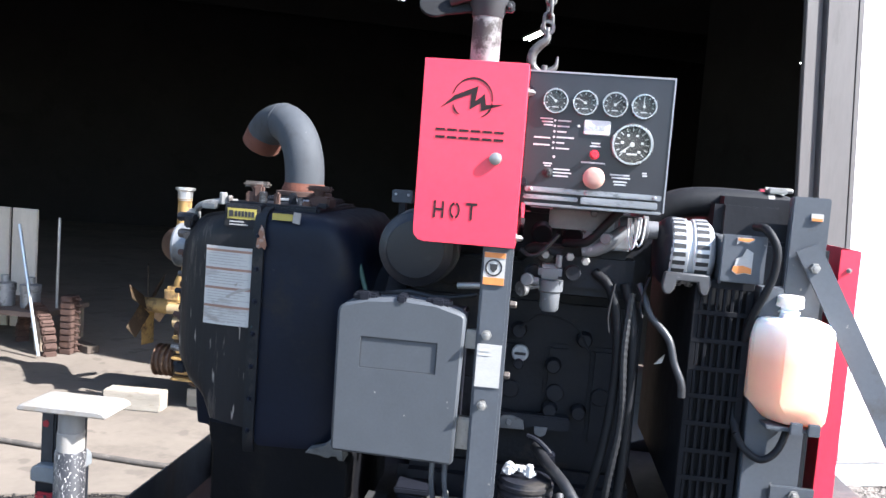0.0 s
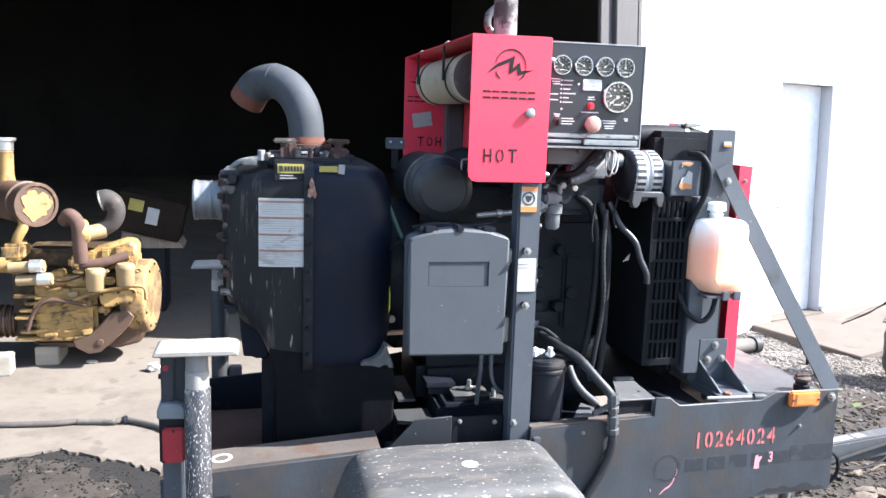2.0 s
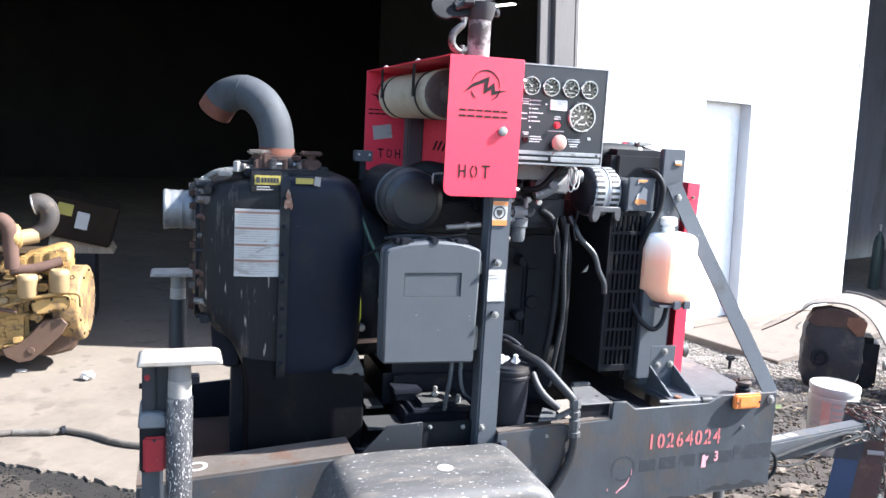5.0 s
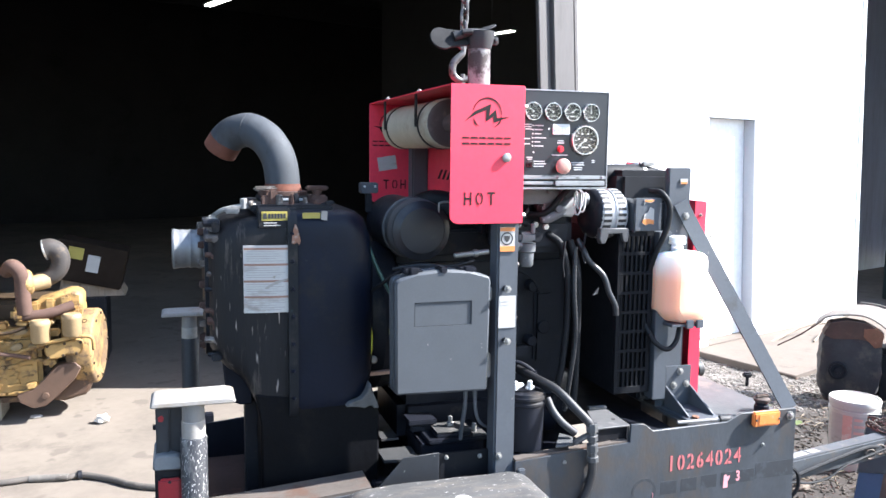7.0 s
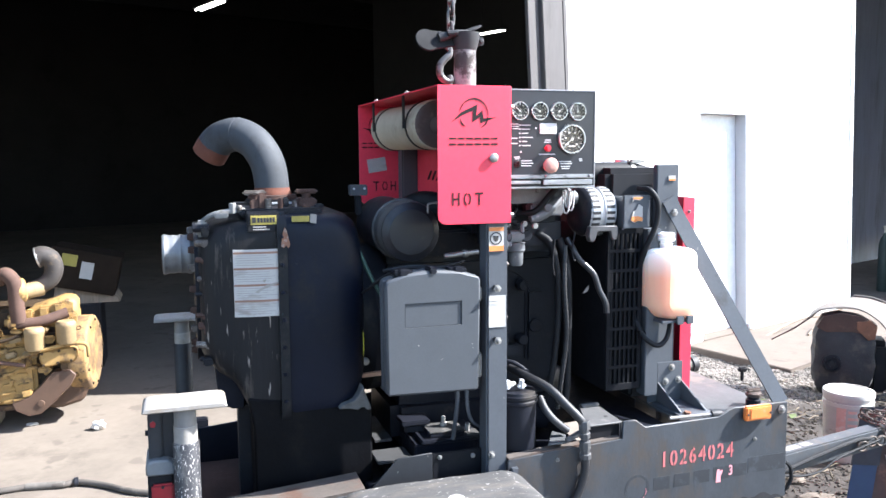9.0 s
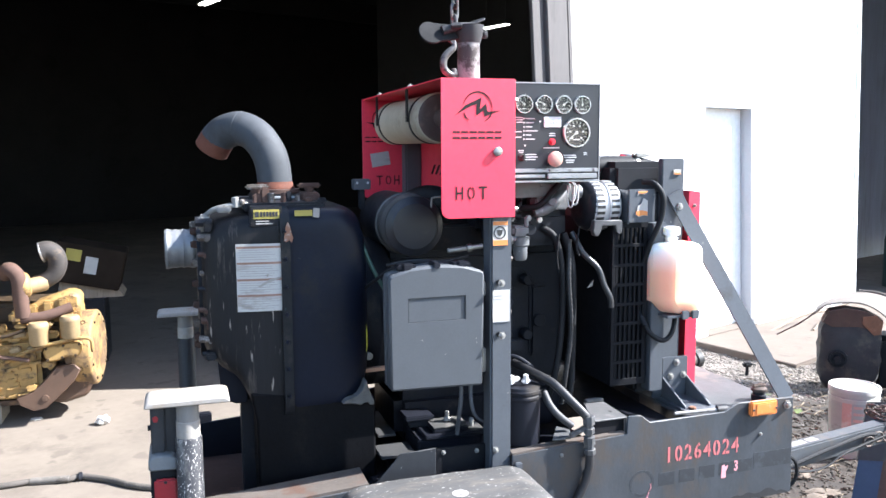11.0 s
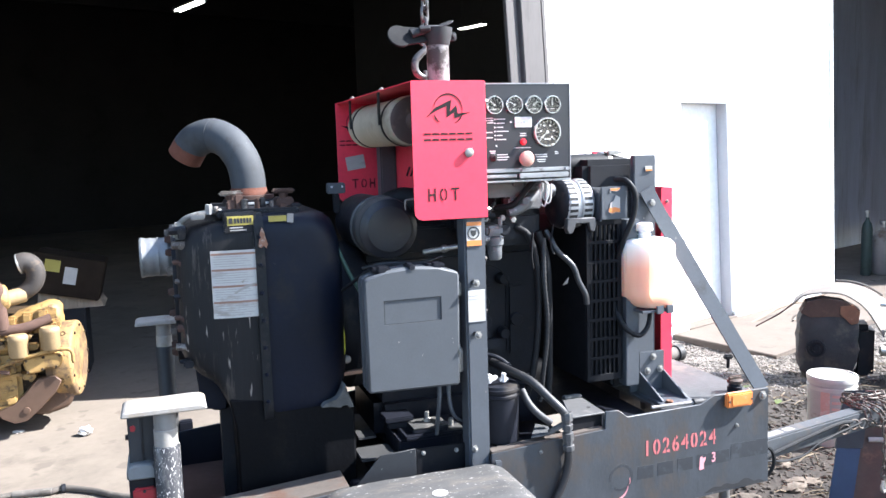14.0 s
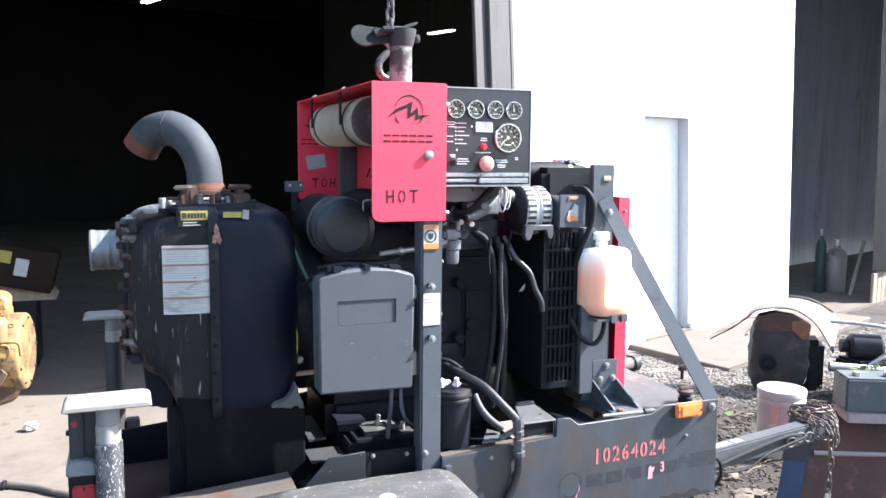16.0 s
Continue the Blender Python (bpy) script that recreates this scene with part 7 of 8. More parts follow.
def link_mesh(L=0.024, W=0.012, r=0.0055):
    b = B()
    pts = []
    for k in range(20):
        a = 2 * math.pi * k / 20
        pts.append((W * math.cos(a), 0, (L - W) * (1 if math.sin(a) > 0 else -1) * min(1, abs(math.sin(a)) * 3) + W * math.sin(a)))
    sweep(b, pts + [pts[0]], r, 8, 2)
    return finish(b, "link")


LINK = link_mesh()
for k in range(34):
    share("link", LINK, hoist_mat, hoist, Matrix.Translation((0.205 + 0.0015 * k, 0.60, 2.045 + 0.036 * k)) @ Matrix.Rotation(radians(90 * (k % 2) + 20), 4, "Z"))
b = B()
sweep(b, ((0.205, 0.6, 2.03), (0.205, 0.6, 2.0), (0.19, 0.6, 1.985), (0.17, 0.6, 1.96), (0.172, 0.6, 1.925), (0.20, 0.6, 1.908), (0.232, 0.6, 1.925), (0.238, 0.6, 1.955)),
      lambda s: 0.008 + 0.005 * math.sin(math.pi * min(1, s * 1.1)) - 0.005 * max(0, s - 0.8) / 0.2, 12)
lathe(b, (0.205, 0.592, 2.03), (0, 1, 0), [(0, 0.012), (0, 0.02), (0.016, 0.02), (0.016, 0.012)], 16, close=True)
part("hook", b, hoist_mat, hoist, "forged steel hook")
b = B()
cyl(b, (0.205, 0.6, 1.846), (0.205, 0.6, 1.93), 0.009, seg=10)
part("lifting_eye", b, hoist_mat, hoist)

# ---- workshop contents ----
def shop_engine():
    e = thing("old_engine", (-1.75, 3.45, 0.14), "old yellow diesel engine with rusty air cleaner, on timber blocks", "engine")
    b = B()
    box(b, -2.05, -1.38, 3.34, 3.75, 0.16, 0.62, 0.03)
    box(b, -2.0, -1.42, 3.38, 3.72, 0.62, 0.74, 0.02)
    part("block", b, grease, e, "greasy dark engine block")
    b = B()
    box(b, -1.91, -1.55, 3.285, 3.345, 0.17, 0.54, 0.025)
    prism(b, ((-1.91, 0.52), (-1.55, 0.54), (-1.50, 0.60), (-1.88, 0.58)), "y", 3.27, 3.35, 0.012)
    case_side = part("crankcase", b, cat_yellow, e, "chipped yellow crankcase side")
    rg = random.Random(11)
    for k in range(26):
        b = B()
        z = 0.185 + 0.052 * (k % 7) + rg.uniform(-0.006, 0.006)
        x0 = -1.905 + 0.085 * (k // 7) + rg.uniform(-0.012, 0.012)
        w, h = rg.uniform(0.045, 0.085), rg.uniform(0.010, 0.02)
        m = Matrix.Translation((x0, 0, z)) @ Matrix.Rotation(rg.uniform(-0.2, -0.02), 4, "Y") @ Matrix.Translation((-x0, 0, -z))
        box(b, x0, x0 + w, 3.262 + rg.uniform(0, 0.012), 3.30, z, z + h, 0.004, m)
        part("rib", b, cat_yellow, case_side)
    for k in range(60):
        b = B()
        x, z = rg.uniform(-1.90, -1.46), rg.uniform(0.18, 0.62)
        w, h, d = rg.uniform(0.02, 0.08), rg.uniform(0.012, 0.04), rg.uniform(0.03, 0.09)
        if rg.random() < 0.85:
            box(b, x, x + w, 3.33 - d, 3.35, z, z + h, 0.007, Matrix.Translation((x, 0, z)) @ Matrix.Rotation(rg.uniform(-0.35, 0.2), 4, "Y") @ Matrix.Translation((-x, 0, -z)))
            part("cover_plate", b, cat_yellow if k % 5 else pale_yellow, e)
        else:
            cyl(b, (x, 3.35, z), (x, 3.34 - 0.6 * d, z), 0.006 + w * 0.14, seg=8)
            part("plug", b, cat_yellow if k % 3 else grease, e)
    b = B()
    sweep(b, ((-2.02, 3.28, 0.60), (-1.9, 3.25, 0.61), (-1.75, 3.24, 0.57), (-1.62, 3.24, 0.60)), 0.011, 8)
    part("fuel_line", b, grease, e)
    b = B()
    sweep(b, ((-1.95, 3.26, 0.25), (-1.9, 3.24, 0.38), (-1.8, 3.23, 0.45), (-1.6, 3.22, 0.42)), 0.013, 8)
    part("fuel_line", b, red_brown, e)
    b = B()
    for k in range(7):
        b = B()
        box(b, -2.03 + 0.03 * (k % 3), -1.78 + 0.05 * (k % 2), 3.29, 3.35, 0.18 + 0.045 * k, 0.20 + 0.045 * k, 0.006)
        part("ledge", b, cat_yellow, e)
    b = B()
    box(b, -1.72, -1.32, 3.33, 3.62, 0.62, 0.70, 0.02)
    prism(b, ((-1.72, 0.62), (-1.32, 0.63), (-1.315, 0.775), (-1.38, 0.80), (-1.70, 0.70)), "y", 3.36, 3.56, 0.02)
    box(b, -1.44, -1.34, 3.30, 3.4, 0.46, 0.70, 0.02)
    for k in range(4):
        box(b, -1.70 + 0.085 * k, -1.64 + 0.085 * k, 3.335, 3.5, 0.64, 0.715 + 0.018 * k, 0.012)
    part("rocker_cover", b, cat_yellow, e)
    b = B()
    lathe(b, (-1.40, 3.49, 0.42), (1, -0.12, 0), [(0, 0.19), (0.015, 0.225), (0.05, 0.23), (0.055, 0.236), (0.150, 0.238), (0.160, 0.232), (0.165, 0.222), (0.166, 0.19), (0.158, 0.17), (0.158, 0.11), (0.163, 0.10), (0.163, 0)], 44)
    fly = part("flywheel_housing", b, M("grimy_yellow", (0.30, 0.185, 0.068), 0.7, var=0.4, scale=16, dirt=(0.12, 0.075, 0.04), dirt_amt=0.72, dirt_scale=7, speck=(0.05, 0.035, 0.02), speck_amt=0.5, speck_scale=26, bump=0.5), e, "grimy yellow flywheel housing")
    fx = Vector((1, -0.12, 0)).normalized()
    fc = Vector((-1.40, 3.49, 0.42)) + fx * 0.172
    fs = Vector((0.12, 1, 0)).normalized()
    for k in range(9):
        a = radians(40 * k)
        b = B()
        q = fc - fx * 0.012 + (fs * math.cos(a) + Vector((0, 0, 1)) * math.sin(a)) * 0.205
        cyl(b, q, q + fx * 0.014, 0.009, seg=6)
        part("bolt", b, grease, fly)
    for a, dx, w in ((205, 0.09, 0.017), (232, 0.11, 0.012), (158, 0.10, 0.012), (186, 0.045, 0.010)):
        n_ = fs * math.cos(radians(a)) + Vector((0, 0, 1)) * -math.sin(radians(a))
        q = Vector((-1.40, 3.49, 0.42)) + fx * dx
        b = B()
        lathe(b, q + n_ * 0.228, n_, [(0, w * 1.4), (0.012, w * 1.3), (0.012, w), (0.004, w * 0.95), (0.004, 0)], 12)
        part("port", b, grease, fly, "dark greasy port")
    for x, zt in ((-1.54, 0.51), (-1.365, 0.54)):
        b = B()
        lathe(b, (x, 3.22, zt), (0, 0, 1), [(0, 0.045), (0.012, 0.054), (0.10, 0.055), (0.104, 0.057), (0.125, 0.057), (0.137, 0.048), (0.14, 0.0)], 22)
        part("oil_filter", b, pale_yellow, e, "pale spin-on filter")
    b = B()
    prism(b, ((-1.515, 0.425), (-1.525, 0.47), (-1.505, 0.497), (-1.47, 0.505), (-1.44, 0.495), (-1.40, 0.512), (-1.33, 0.516), (-1.306, 0.50), (-1.31, 0.45), (-1.335, 0.42), (-1.40, 0.428), (-1.43, 0.408), (-1.49, 0.40)), "y", 3.21, 3.33, 0.010)
    sweep(b, ((-1.75, 3.27, 0.40), (-1.62, 3.22, 0.47), (-1.45, 3.2, 0.52), (-1.27, 3.2, 0.535), (-1.245, 3.2, 0.45)), 0.011, 8)
    side = part("side_cover", b, cat_yellow, e)
    for x, z in ((-1.505, 0.485), (-1.50, 0.415), (-1.41, 0.497), (-1.32, 0.50), (-1.345, 0.433), (-1.42, 0.425)):
        b = B()
        cyl(b, (x, 3.215, z), (x, 3.203, z), 0.009, seg=6, bev=0.001)
        part("bolt", b, grease, side)
    b = B()
    ax = Vector((0.62, -0.76, 0.0)).normalized()
    p0 = Vector((-1.865, 3.27, 1.03)) - ax * 0.5
    lathe(b, p0, ax, [(0, 0.08), (0.03, 0.115), (0.06, 0.125), (0.36, 0.125), (0.37, 0.135), (0.385, 0.135), (0.39, 0.125), (0.48, 0.128), (0.49, 0.135), (0.50, 0.132), (0.50, 0.115), (0.49, 0.11), (0.485, 0)], 40)
    ac = part("air_cleaner", b, brown_tank, e, "rusty brown drum air cleaner")
    b = B()
    n = 48
    q = Vector((-1.865, 3.27, 1.03)) - ax * 0.006
    e1 = Vector((0, 0, 1)).cross(ax).normalized()
    ring = [b.verts.new(q + (0.086 + 0.009 * math.sin(3 * t + 1) + 0.008 * math.cos(7 * t) + 0.005 * math.sin(13 * t)) * (math.cos(t) * e1 + math.sin(t) * Vector((0, 0, 1)))) for t in [2 * math.pi * k / n for k in range(n)]]
    b.faces.new(ring)
    part("paint_patch", b, cat_yellow, ac, "faded yellow patch on the end")
    b = B()
    base = p0 + ax * 0.12
    lathe(b, base + Vector((0, 0, 0.10)), (0, 0, 1), [(0, 0.055), (0.05, 0.045), (0.2, 0.045), (0.21, 0.05)], 22)
    st = part("inlet_stack", b, cat_yellow, ac)
    b = B()
    lathe(b, base + Vector((0, 0, 0.30)), (0, 0, 1), [(0, 0.047), (0.06, 0.05), (0.07, 0.065), (0.085, 0.065), (0.085, 0.0)], 22)
    part("cap", b, alu, st, "bright metal stack cap")
    b = B()
    sweep(b, ((-1.72, 3.3, 0.93), (-1.68, 3.25, 0.97), (-1.635, 3.24, 0.92), (-1.63, 3.25, 0.80), (-1.625, 3.26, 0.68)), 0.043, 16)
    sweep(b, ((-1.64, 3.26, 0.665), (-1.5, 3.27, 0.675), (-1.36, 3.3, 0.715)), 0.031, 12)
    part("manifold", b, red_brown, e, "rust-red exhaust manifold")
    b = B()
    sweep(b, ((-1.56, 3.38, 0.865), (-1.50, 3.36, 0.88), (-1.45, 3.36, 0.92), (-1.43, 3.36, 0.98), (-1.445, 3.36, 1.035), (-1.485, 3.36, 1.06), (-1.52, 3.36, 1.05)), lambda s: 0.046 + 0.016 * s, 20)
    part("exhaust_elbow", b, M("elbow_grey", (0.045, 0.038, 0.034), 0.75, var=0.4, dirt=(0.09, 0.065, 0.045), dirt_amt=0.4, dirt_scale=10), e, "dull grey exhaust elbow")
    b = B()
    lathe(b, (-1.512, 3.36, 1.052), (-0.96, 0, -0.27), [(0, 0.0625), (0.002, 0.064), (0.009, 0.064), (0.011, 0.0625)], 22)
    part("clamp", b, steel, e, "bright metal clamp")
    b = B()
    for z, x0 in ((0.66, -2.02), (0.58, -1.98)):
        b = B()
        cyl(b, (x0, 3.2, z), (x0 + 0.2, 3.2, z + 0.01), 0.032, seg=14)
        cyl(b, (x0 + 0.12, 3.2, z), (x0 + 0.2, 3.2, z + 0.01), 0.036, seg=14)
        part("water_pipe", b, pale_yellow, e)
    b = B()
    lathe(b, (-1.66, 3.28, 0.86), (1, 0.2, 0.1), [(0, 0.03), (0.0, 0.06), (0.02, 0.078), (0.05, 0.082), (0.075, 0.07), (0.085, 0.05)], 24)
    part("turbo_housing", b, cat_yellow, e, "yellow turbo housing")
    b = B()
    cyl(b, (-1.60, 3.31, 0.85), (-1.50, 3.35, 0.865), 0.048, seg=16)
    part("turbo_outlet", b, pale_yellow, e)
    b = B()
    cyl(b, (-1.90, 3.19, 0.67), (-1.83, 3.19, 0.672), 0.04, seg=16)
    cyl(b, (-1.86, 3.19, 0.59), (-1.79, 3.19, 0.592), 0.04, seg=16)
    part("hose_clamp", b, alu, e)
    b = B()
    sweep(b, ((-2.0, 3.3, 0.7), (-1.98, 3.25, 0.82), (-1.94, 3.25, 0.9), (-1.95, 3.28, 0.96)), 0.03, 12)
    box(b, -2.06, -1.94, 3.2, 3.4, 0.70, 0.80, 0.02)
    part("thermostat_housing", b, cat_yellow, e)
    b = B()
    for k in range(4):
        lathe(b, (-2.18 + 0.035 * k, 3.42, 0.28), (1, 0, 0), [(0, 0.07), (0.005, 0.105), (0.012, 0.105), (0.018, 0.085), (0.03, 0.085)], 28)
    cyl(b, (-2.2, 3.42, 0.28), (-2.0, 3.42, 0.28), 0.05)
    part("pulley", b, brown_tank, e, "greasy brown belt pulleys")
    b = B()
    cyl(b, (-2.33, 3.5, 0.62), (-2.05, 3.5, 0.62), 0.05)
    fan = part("fan", b, cat_yellow, e, "chipped yellow fan")
    for k in range(6):
        b = B()
        a = radians(60 * k + 4)
        m = Matrix.Translation((-2.30, 3.5, 0.62)) @ Matrix.Rotation(a, 4, "X") @ Matrix.Rotation(radians(25), 4, "Z")
        box(b, -0.003, 0.003, -0.05, 0.05, 0.045, 0.27, 0.002, m)
        part("blade", b, cat_yellow if k == 3 else grease, fan)
    b = B()
    box(b, -1.95, -1.40, 3.38, 3.68, 0.10, 0.17, 0.03)
    prism(b, ((-1.55, 0.30), (-1.25, 0.28), (-1.30, 0.14), (-1.45, 0.10), (-1.58, 0.14)), "y", 3.34, 3.6, 0.02)
    part("oil_pan", b, brown_tank, e)
    b = B()
    prism(b, ((-1.69, 0.19), (-1.67, 0.14), (-1.60, 0.10), (-1.53, 0.11), (-1.46, 0.17), (-1.36, 0.27), (-1.325, 0.335), (-1.36, 0.37), (-1.46, 0.36), (-1.53, 0.28), (-1.60, 0.215)), "y", 3.24, 3.36, 0.005)
    lathe(b, (-1.53, 3.242, 0.175), (0, -1, 0), [(0, 0.022), (0.01, 0.020), (0.012, 0.0)], 12)
    part("starter_bracket", b, brown_tank, e, "greasy brown bracket under the flywheel")


shop_engine()


def timber(x0, x1, y0, y1, z0, z1, turn=0.0, lab="pale sawn timber block on the floor"):
    b = B()
    cx, cy = (x0 + x1) / 2, (y0 + y1) / 2
    box(b, x0, x1, y0, y1, z0, z1, 0.006, Matrix.Translation((cx, cy, 0)) @ Matrix.Rotation(radians(turn), 4, "Z") @ Matrix.Translation((-cx, -cy, 0)))
    return single("timber_block", b, wood, lab, "timber", group="timber blocks under the engine")


timber(-2.40, -2.03, 3.15, 3.28, 0.0, 0.12, 4)
timber(-1.94, -1.80, 3.36, 3.62, 0.0, 0.12)
# crate on a stand
crate = thing("parts_crate", (-1.4, 4.75, 0.0), "dusty brown crate with yellow and white shipping labels", "crate")
tilt = Matrix.Translation((-1.4, 4.7, 0.75)) @ Matrix.Rotation(radians(13), 4, "Y") @ Matrix.Translation((1.4, -4.7, -0.75))
b = B()
box(b, -1.66, -1.16, 4.70, 5.1, 0.62, 0.93, 0.008, tilt)
part("box", b, cardboard, crate)
b = B()
box(b, -1.66, -1.30, 4.74, 5.12, 0.0, 0.52, 0.01)
part("stand", b, black_cast, crate)
b = B()
prism(b, ((-1.64, 0.52), (-1.16, 0.52), (-1.19, 0.575), (-1.62, 0.66)), "y", 4.75, 5.1)
part("wedge", b, old_wood, crate)
b = B()
box(b, -1.435, -1.345, 4.694, 4.698, 0.72, 0.85, 0, tilt)
part("label", b, white_label, crate, "white paper label")
b = B()
box(b, -1.58, -1.47, 4.694, 4.698, 0.80, 0.89, 0, tilt)
part("label", b, yellow_label, crate, "yellow label")


def ceiling_lamp(x, y, z=4.2, half=0.55, wide=0.1):
    l = thing("ceiling_light", (x, y, z), "lit fluorescent strip light under the dark roof", "ceiling light", "strip lights")
    m = Matrix.Translation((x, y, z)) @ Matrix.Rotation(WALL_TURN, 4, "Z")
    b = B()
    box(b, -wide, wide, -half, half, 0.0, 0.5 * wide, 0.004, m)
    part("frame", b, shop_shade if wide < 0.06 else alu, l)
    for dx in (-0.5 * wide, 0.5 * wide):
        b = B()
        box(b, dx - 0.18 * wide, dx + 0.18 * wide, 0.02 - half, half - 0.02, -0.35 * wide, -0.005, 0.008, m)
        part("tube", b, lamp_glow, l, "glowing tube")
    for dy in (-0.7 * half, 0.7 * half):
        b = B()
        cyl(b, m @ Vector((0, dy, 0.06)), m @ Vector((0, dy, 5.2 - z)), 0.006, seg=6)
        part("hanger", b, shop_shade, l)


for lx, ly in ((-1.85, 10.0), (1.74, 8.9), (-0.04, 12.8)):
    ceiling_lamp(lx, ly, wide=0.085)
ceiling_lamp(2.88, 7.08, 3.08, 0.24, 0.05)

# ---- beside the trailer ----
def bucket():
    t = thing("plastic_bucket", (2.645, 1.25, 0.06), "white plastic pail with a faded pink label, standing on the dirt", "bucket")
    b = B()
    c = (2.63, 1.25, 0.045)
    lathe(b, c, (0, 0, 1), [(0, 0.106), (0.004, 0.111), (0.30, 0.121), (0.301, 0.1245), (0.32, 0.1245), (0.322, 0.121), (0.345, 0.122), (0.346, 0.126), (0.366, 0.1265), (0.372, 0.124), (0.373, 0.116), (0.366, 0.112), (0.365, 0.0)], 44)
    body = part("pail", b, bucket_white, t)
    b = B()
    n = 16
    for k in range(n):
        for (z0, z1, lo, hi) in ((0.14, 0.33, 165, 255),):
            a0, a1 = radians(lo + (hi - lo) * k / n), radians(lo + (hi - lo) * (k + 1) / n)
            q = []
            for a, z in ((a0, z0), (a1, z0), (a1, z1), (a0, z1)):
                r = 0.1120 + 0.034 * z
                q.append(b.verts.new((c[0] + r * math.cos(a), c[1] + r * math.sin(a), c[2] + z)))
            b.faces.new(q)
    bmesh.ops.remove_doubles(b, verts=b.verts, dist=0.0001)
    lb = part("label", b, white_label, body, "faded paper label")
    b = B()
    for (lo, hi, z0, z1) in ((200, 222, 0.16, 0.31), (226, 252, 0.17, 0.185), (226, 250, 0.205, 0.22), (226, 252, 0.24, 0.255), (226, 246, 0.275, 0.29)):
        for k in range(5):
            a0, a1 = radians(lo + (hi - lo) * k / 5), radians(lo + (hi - lo) * (k + 1) / 5)
            b.faces.new([b.verts.new((c[0] + (0.1133 + 0.034 * z) * math.cos(a), c[1] + (0.1133 + 0.034 * z) * math.sin(a), c[2] + z)) for a, z in ((a0, z0), (a1, z0), (a1, z1), (a0, z1))])
    part("print", b, label_pink, lb, "pink printed blocks")
    b = B()
    pts = [(c[0] + 0.129 * math.cos(t_), c[1] + 0.129 * math.sin(t_), c[2] + 0.33 - 0.12 * math.sin((t_ - radians(290)) / radians(170) * math.pi)) for t_ in [radians(290 + 17 * k) for k in range(11)]]
    sweep(b, pts, 0.0025, 6, 3)
    part("handle", b, steel, t)


bucket()


def scrap_wheel():
    t = thing("scrap_axle", (3.6, 2.2, 0.0), "old axle end caked with dirt under a bent pale mudguard", "axle")
    o = Vector((3.556, 2.118, 0))
    ax = Vector((-0.60, -0.80, 0))
    right = Vector((0.80, -0.60, 0))

    def at(r, z, d):
        return o + right * r + ax * d + Vector((0, 0, z))

    # bent sheet between a near and a far rim
    near = smooth_path([(-0.315, 0.545, 0), (-0.275, 0.585, 0), (-0.224, 0.617, 0), (-0.099, 0.636, 0), (0.009, 0.623, 0), (0.118, 0.553, 0), (0.194, 0.449, 0), (0.251, 0.349, 0)], 4)
    far = smooth_path([(-0.25, 0.55, 0), (-0.215, 0.577, 0), (-0.172, 0.60, 0), (-0.06, 0.645, 0), (0.06, 0.655, 0), (0.165, 0.631, 0), (0.25, 0.59, 0), (0.344, 0.516, 0)], 4)
    b = B()
    grid = []
    for p, q in zip(near, far):
        grid.append([at(p.x + (q.x - p.x) * f, p.y + (q.y - p.y) * f + 0.012 * math.sin(math.pi * f), -0.34 * f) for f in (0, 0.25, 0.5, 0.75, 1)])
    for lift in (0.0, -0.006):
        V = [[b.verts.new(c + Vector((0, 0, lift))) for c in row] for row in grid]
        for i in range(len(V) - 1):
            for j in range(4):
                b.faces.new((V[i][j], V[i + 1][j], V[i + 1][j + 1], V[i][j + 1]))
    fen = part("mudguard", b, fender_pale, t, "bent pale sheet mudguard")
    b = B()
    sweep(b, [row[0] for row in grid], 0.006, 6, 2)
    part("rolled_edge", b, fender_pale, fen)
    b = B()
    sweep(b, [grid[k][4] + Vector((0, 0, 0.012)) for k in (14, 18, 22, 26)], 0.007, 6, 2)
    part("wire_edge", b, fender_pale, fen)
    # caked tyre: a squarish lump with a broken outline
    b = B()
    rg = random.Random(31)
    rings = []
    for d, s in ((0.02, 0.80), (0.0, 0.95), (-0.05, 1.0), (-0.14, 1.0), (-0.2, 0.9)):
        ring = []
        for k in range(48):
            a = 2 * math.pi * k / 48
            cs, sn = math.cos(a), math.sin(a)
            rr = 1 / (abs(cs) ** 3.4 + abs(sn) ** 3.4) ** (1 / 3.4)
            wob = 1 + 0.06 * noise.noise(Vector((cs * 4, sn * 4, d * 9))) + 0.035 * rg.uniform(-1, 1)
            ring.append(at(-0.085 + 0.19 * s * rr * cs * wob, 0.285 + 0.27 * s * rr * sn * wob, d))
        rings.append(ring)
    loft(b, rings)
    part("wheel", b, M("caked_black", (0.034, 0.032, 0.033), 0.9, var=0.4, scale=20, dirt=(0.07, 0.057, 0.048), dirt_amt=0.5, dirt_scale=9, bump=0.7), t, "dirt-caked black tyre")
    b = B()
    lathe(b, at(-0.16, 0.26, 0.012), ax, [(0, 0.062), (0.02, 0.060), (0.022, 0.047), (0.012, 0.044), (0.010, 0.026), (0.024, 0.022), (0.025, 0)], 18)
    part("hub", b, black_cast, t)
    b = B()
    q = Matrix(((right.x, -ax.x, 0, o.x), (right.y, -ax.y, 0, o.y), (0, 0, 1, 0), (0, 0, 0, 1)))
    prism(b, ((-0.02, 0.55), (-0.02, 0.50), (0.02, 0.46), (0.05, 0.43), (0.09, 0.44), (0.10, 0.52), (0.06, 0.56)), "y", -0.03, 0.0, 0.0, q)
    part("rust_flap", b, rusty, t, "torn rust-orange flap")
    b = B()
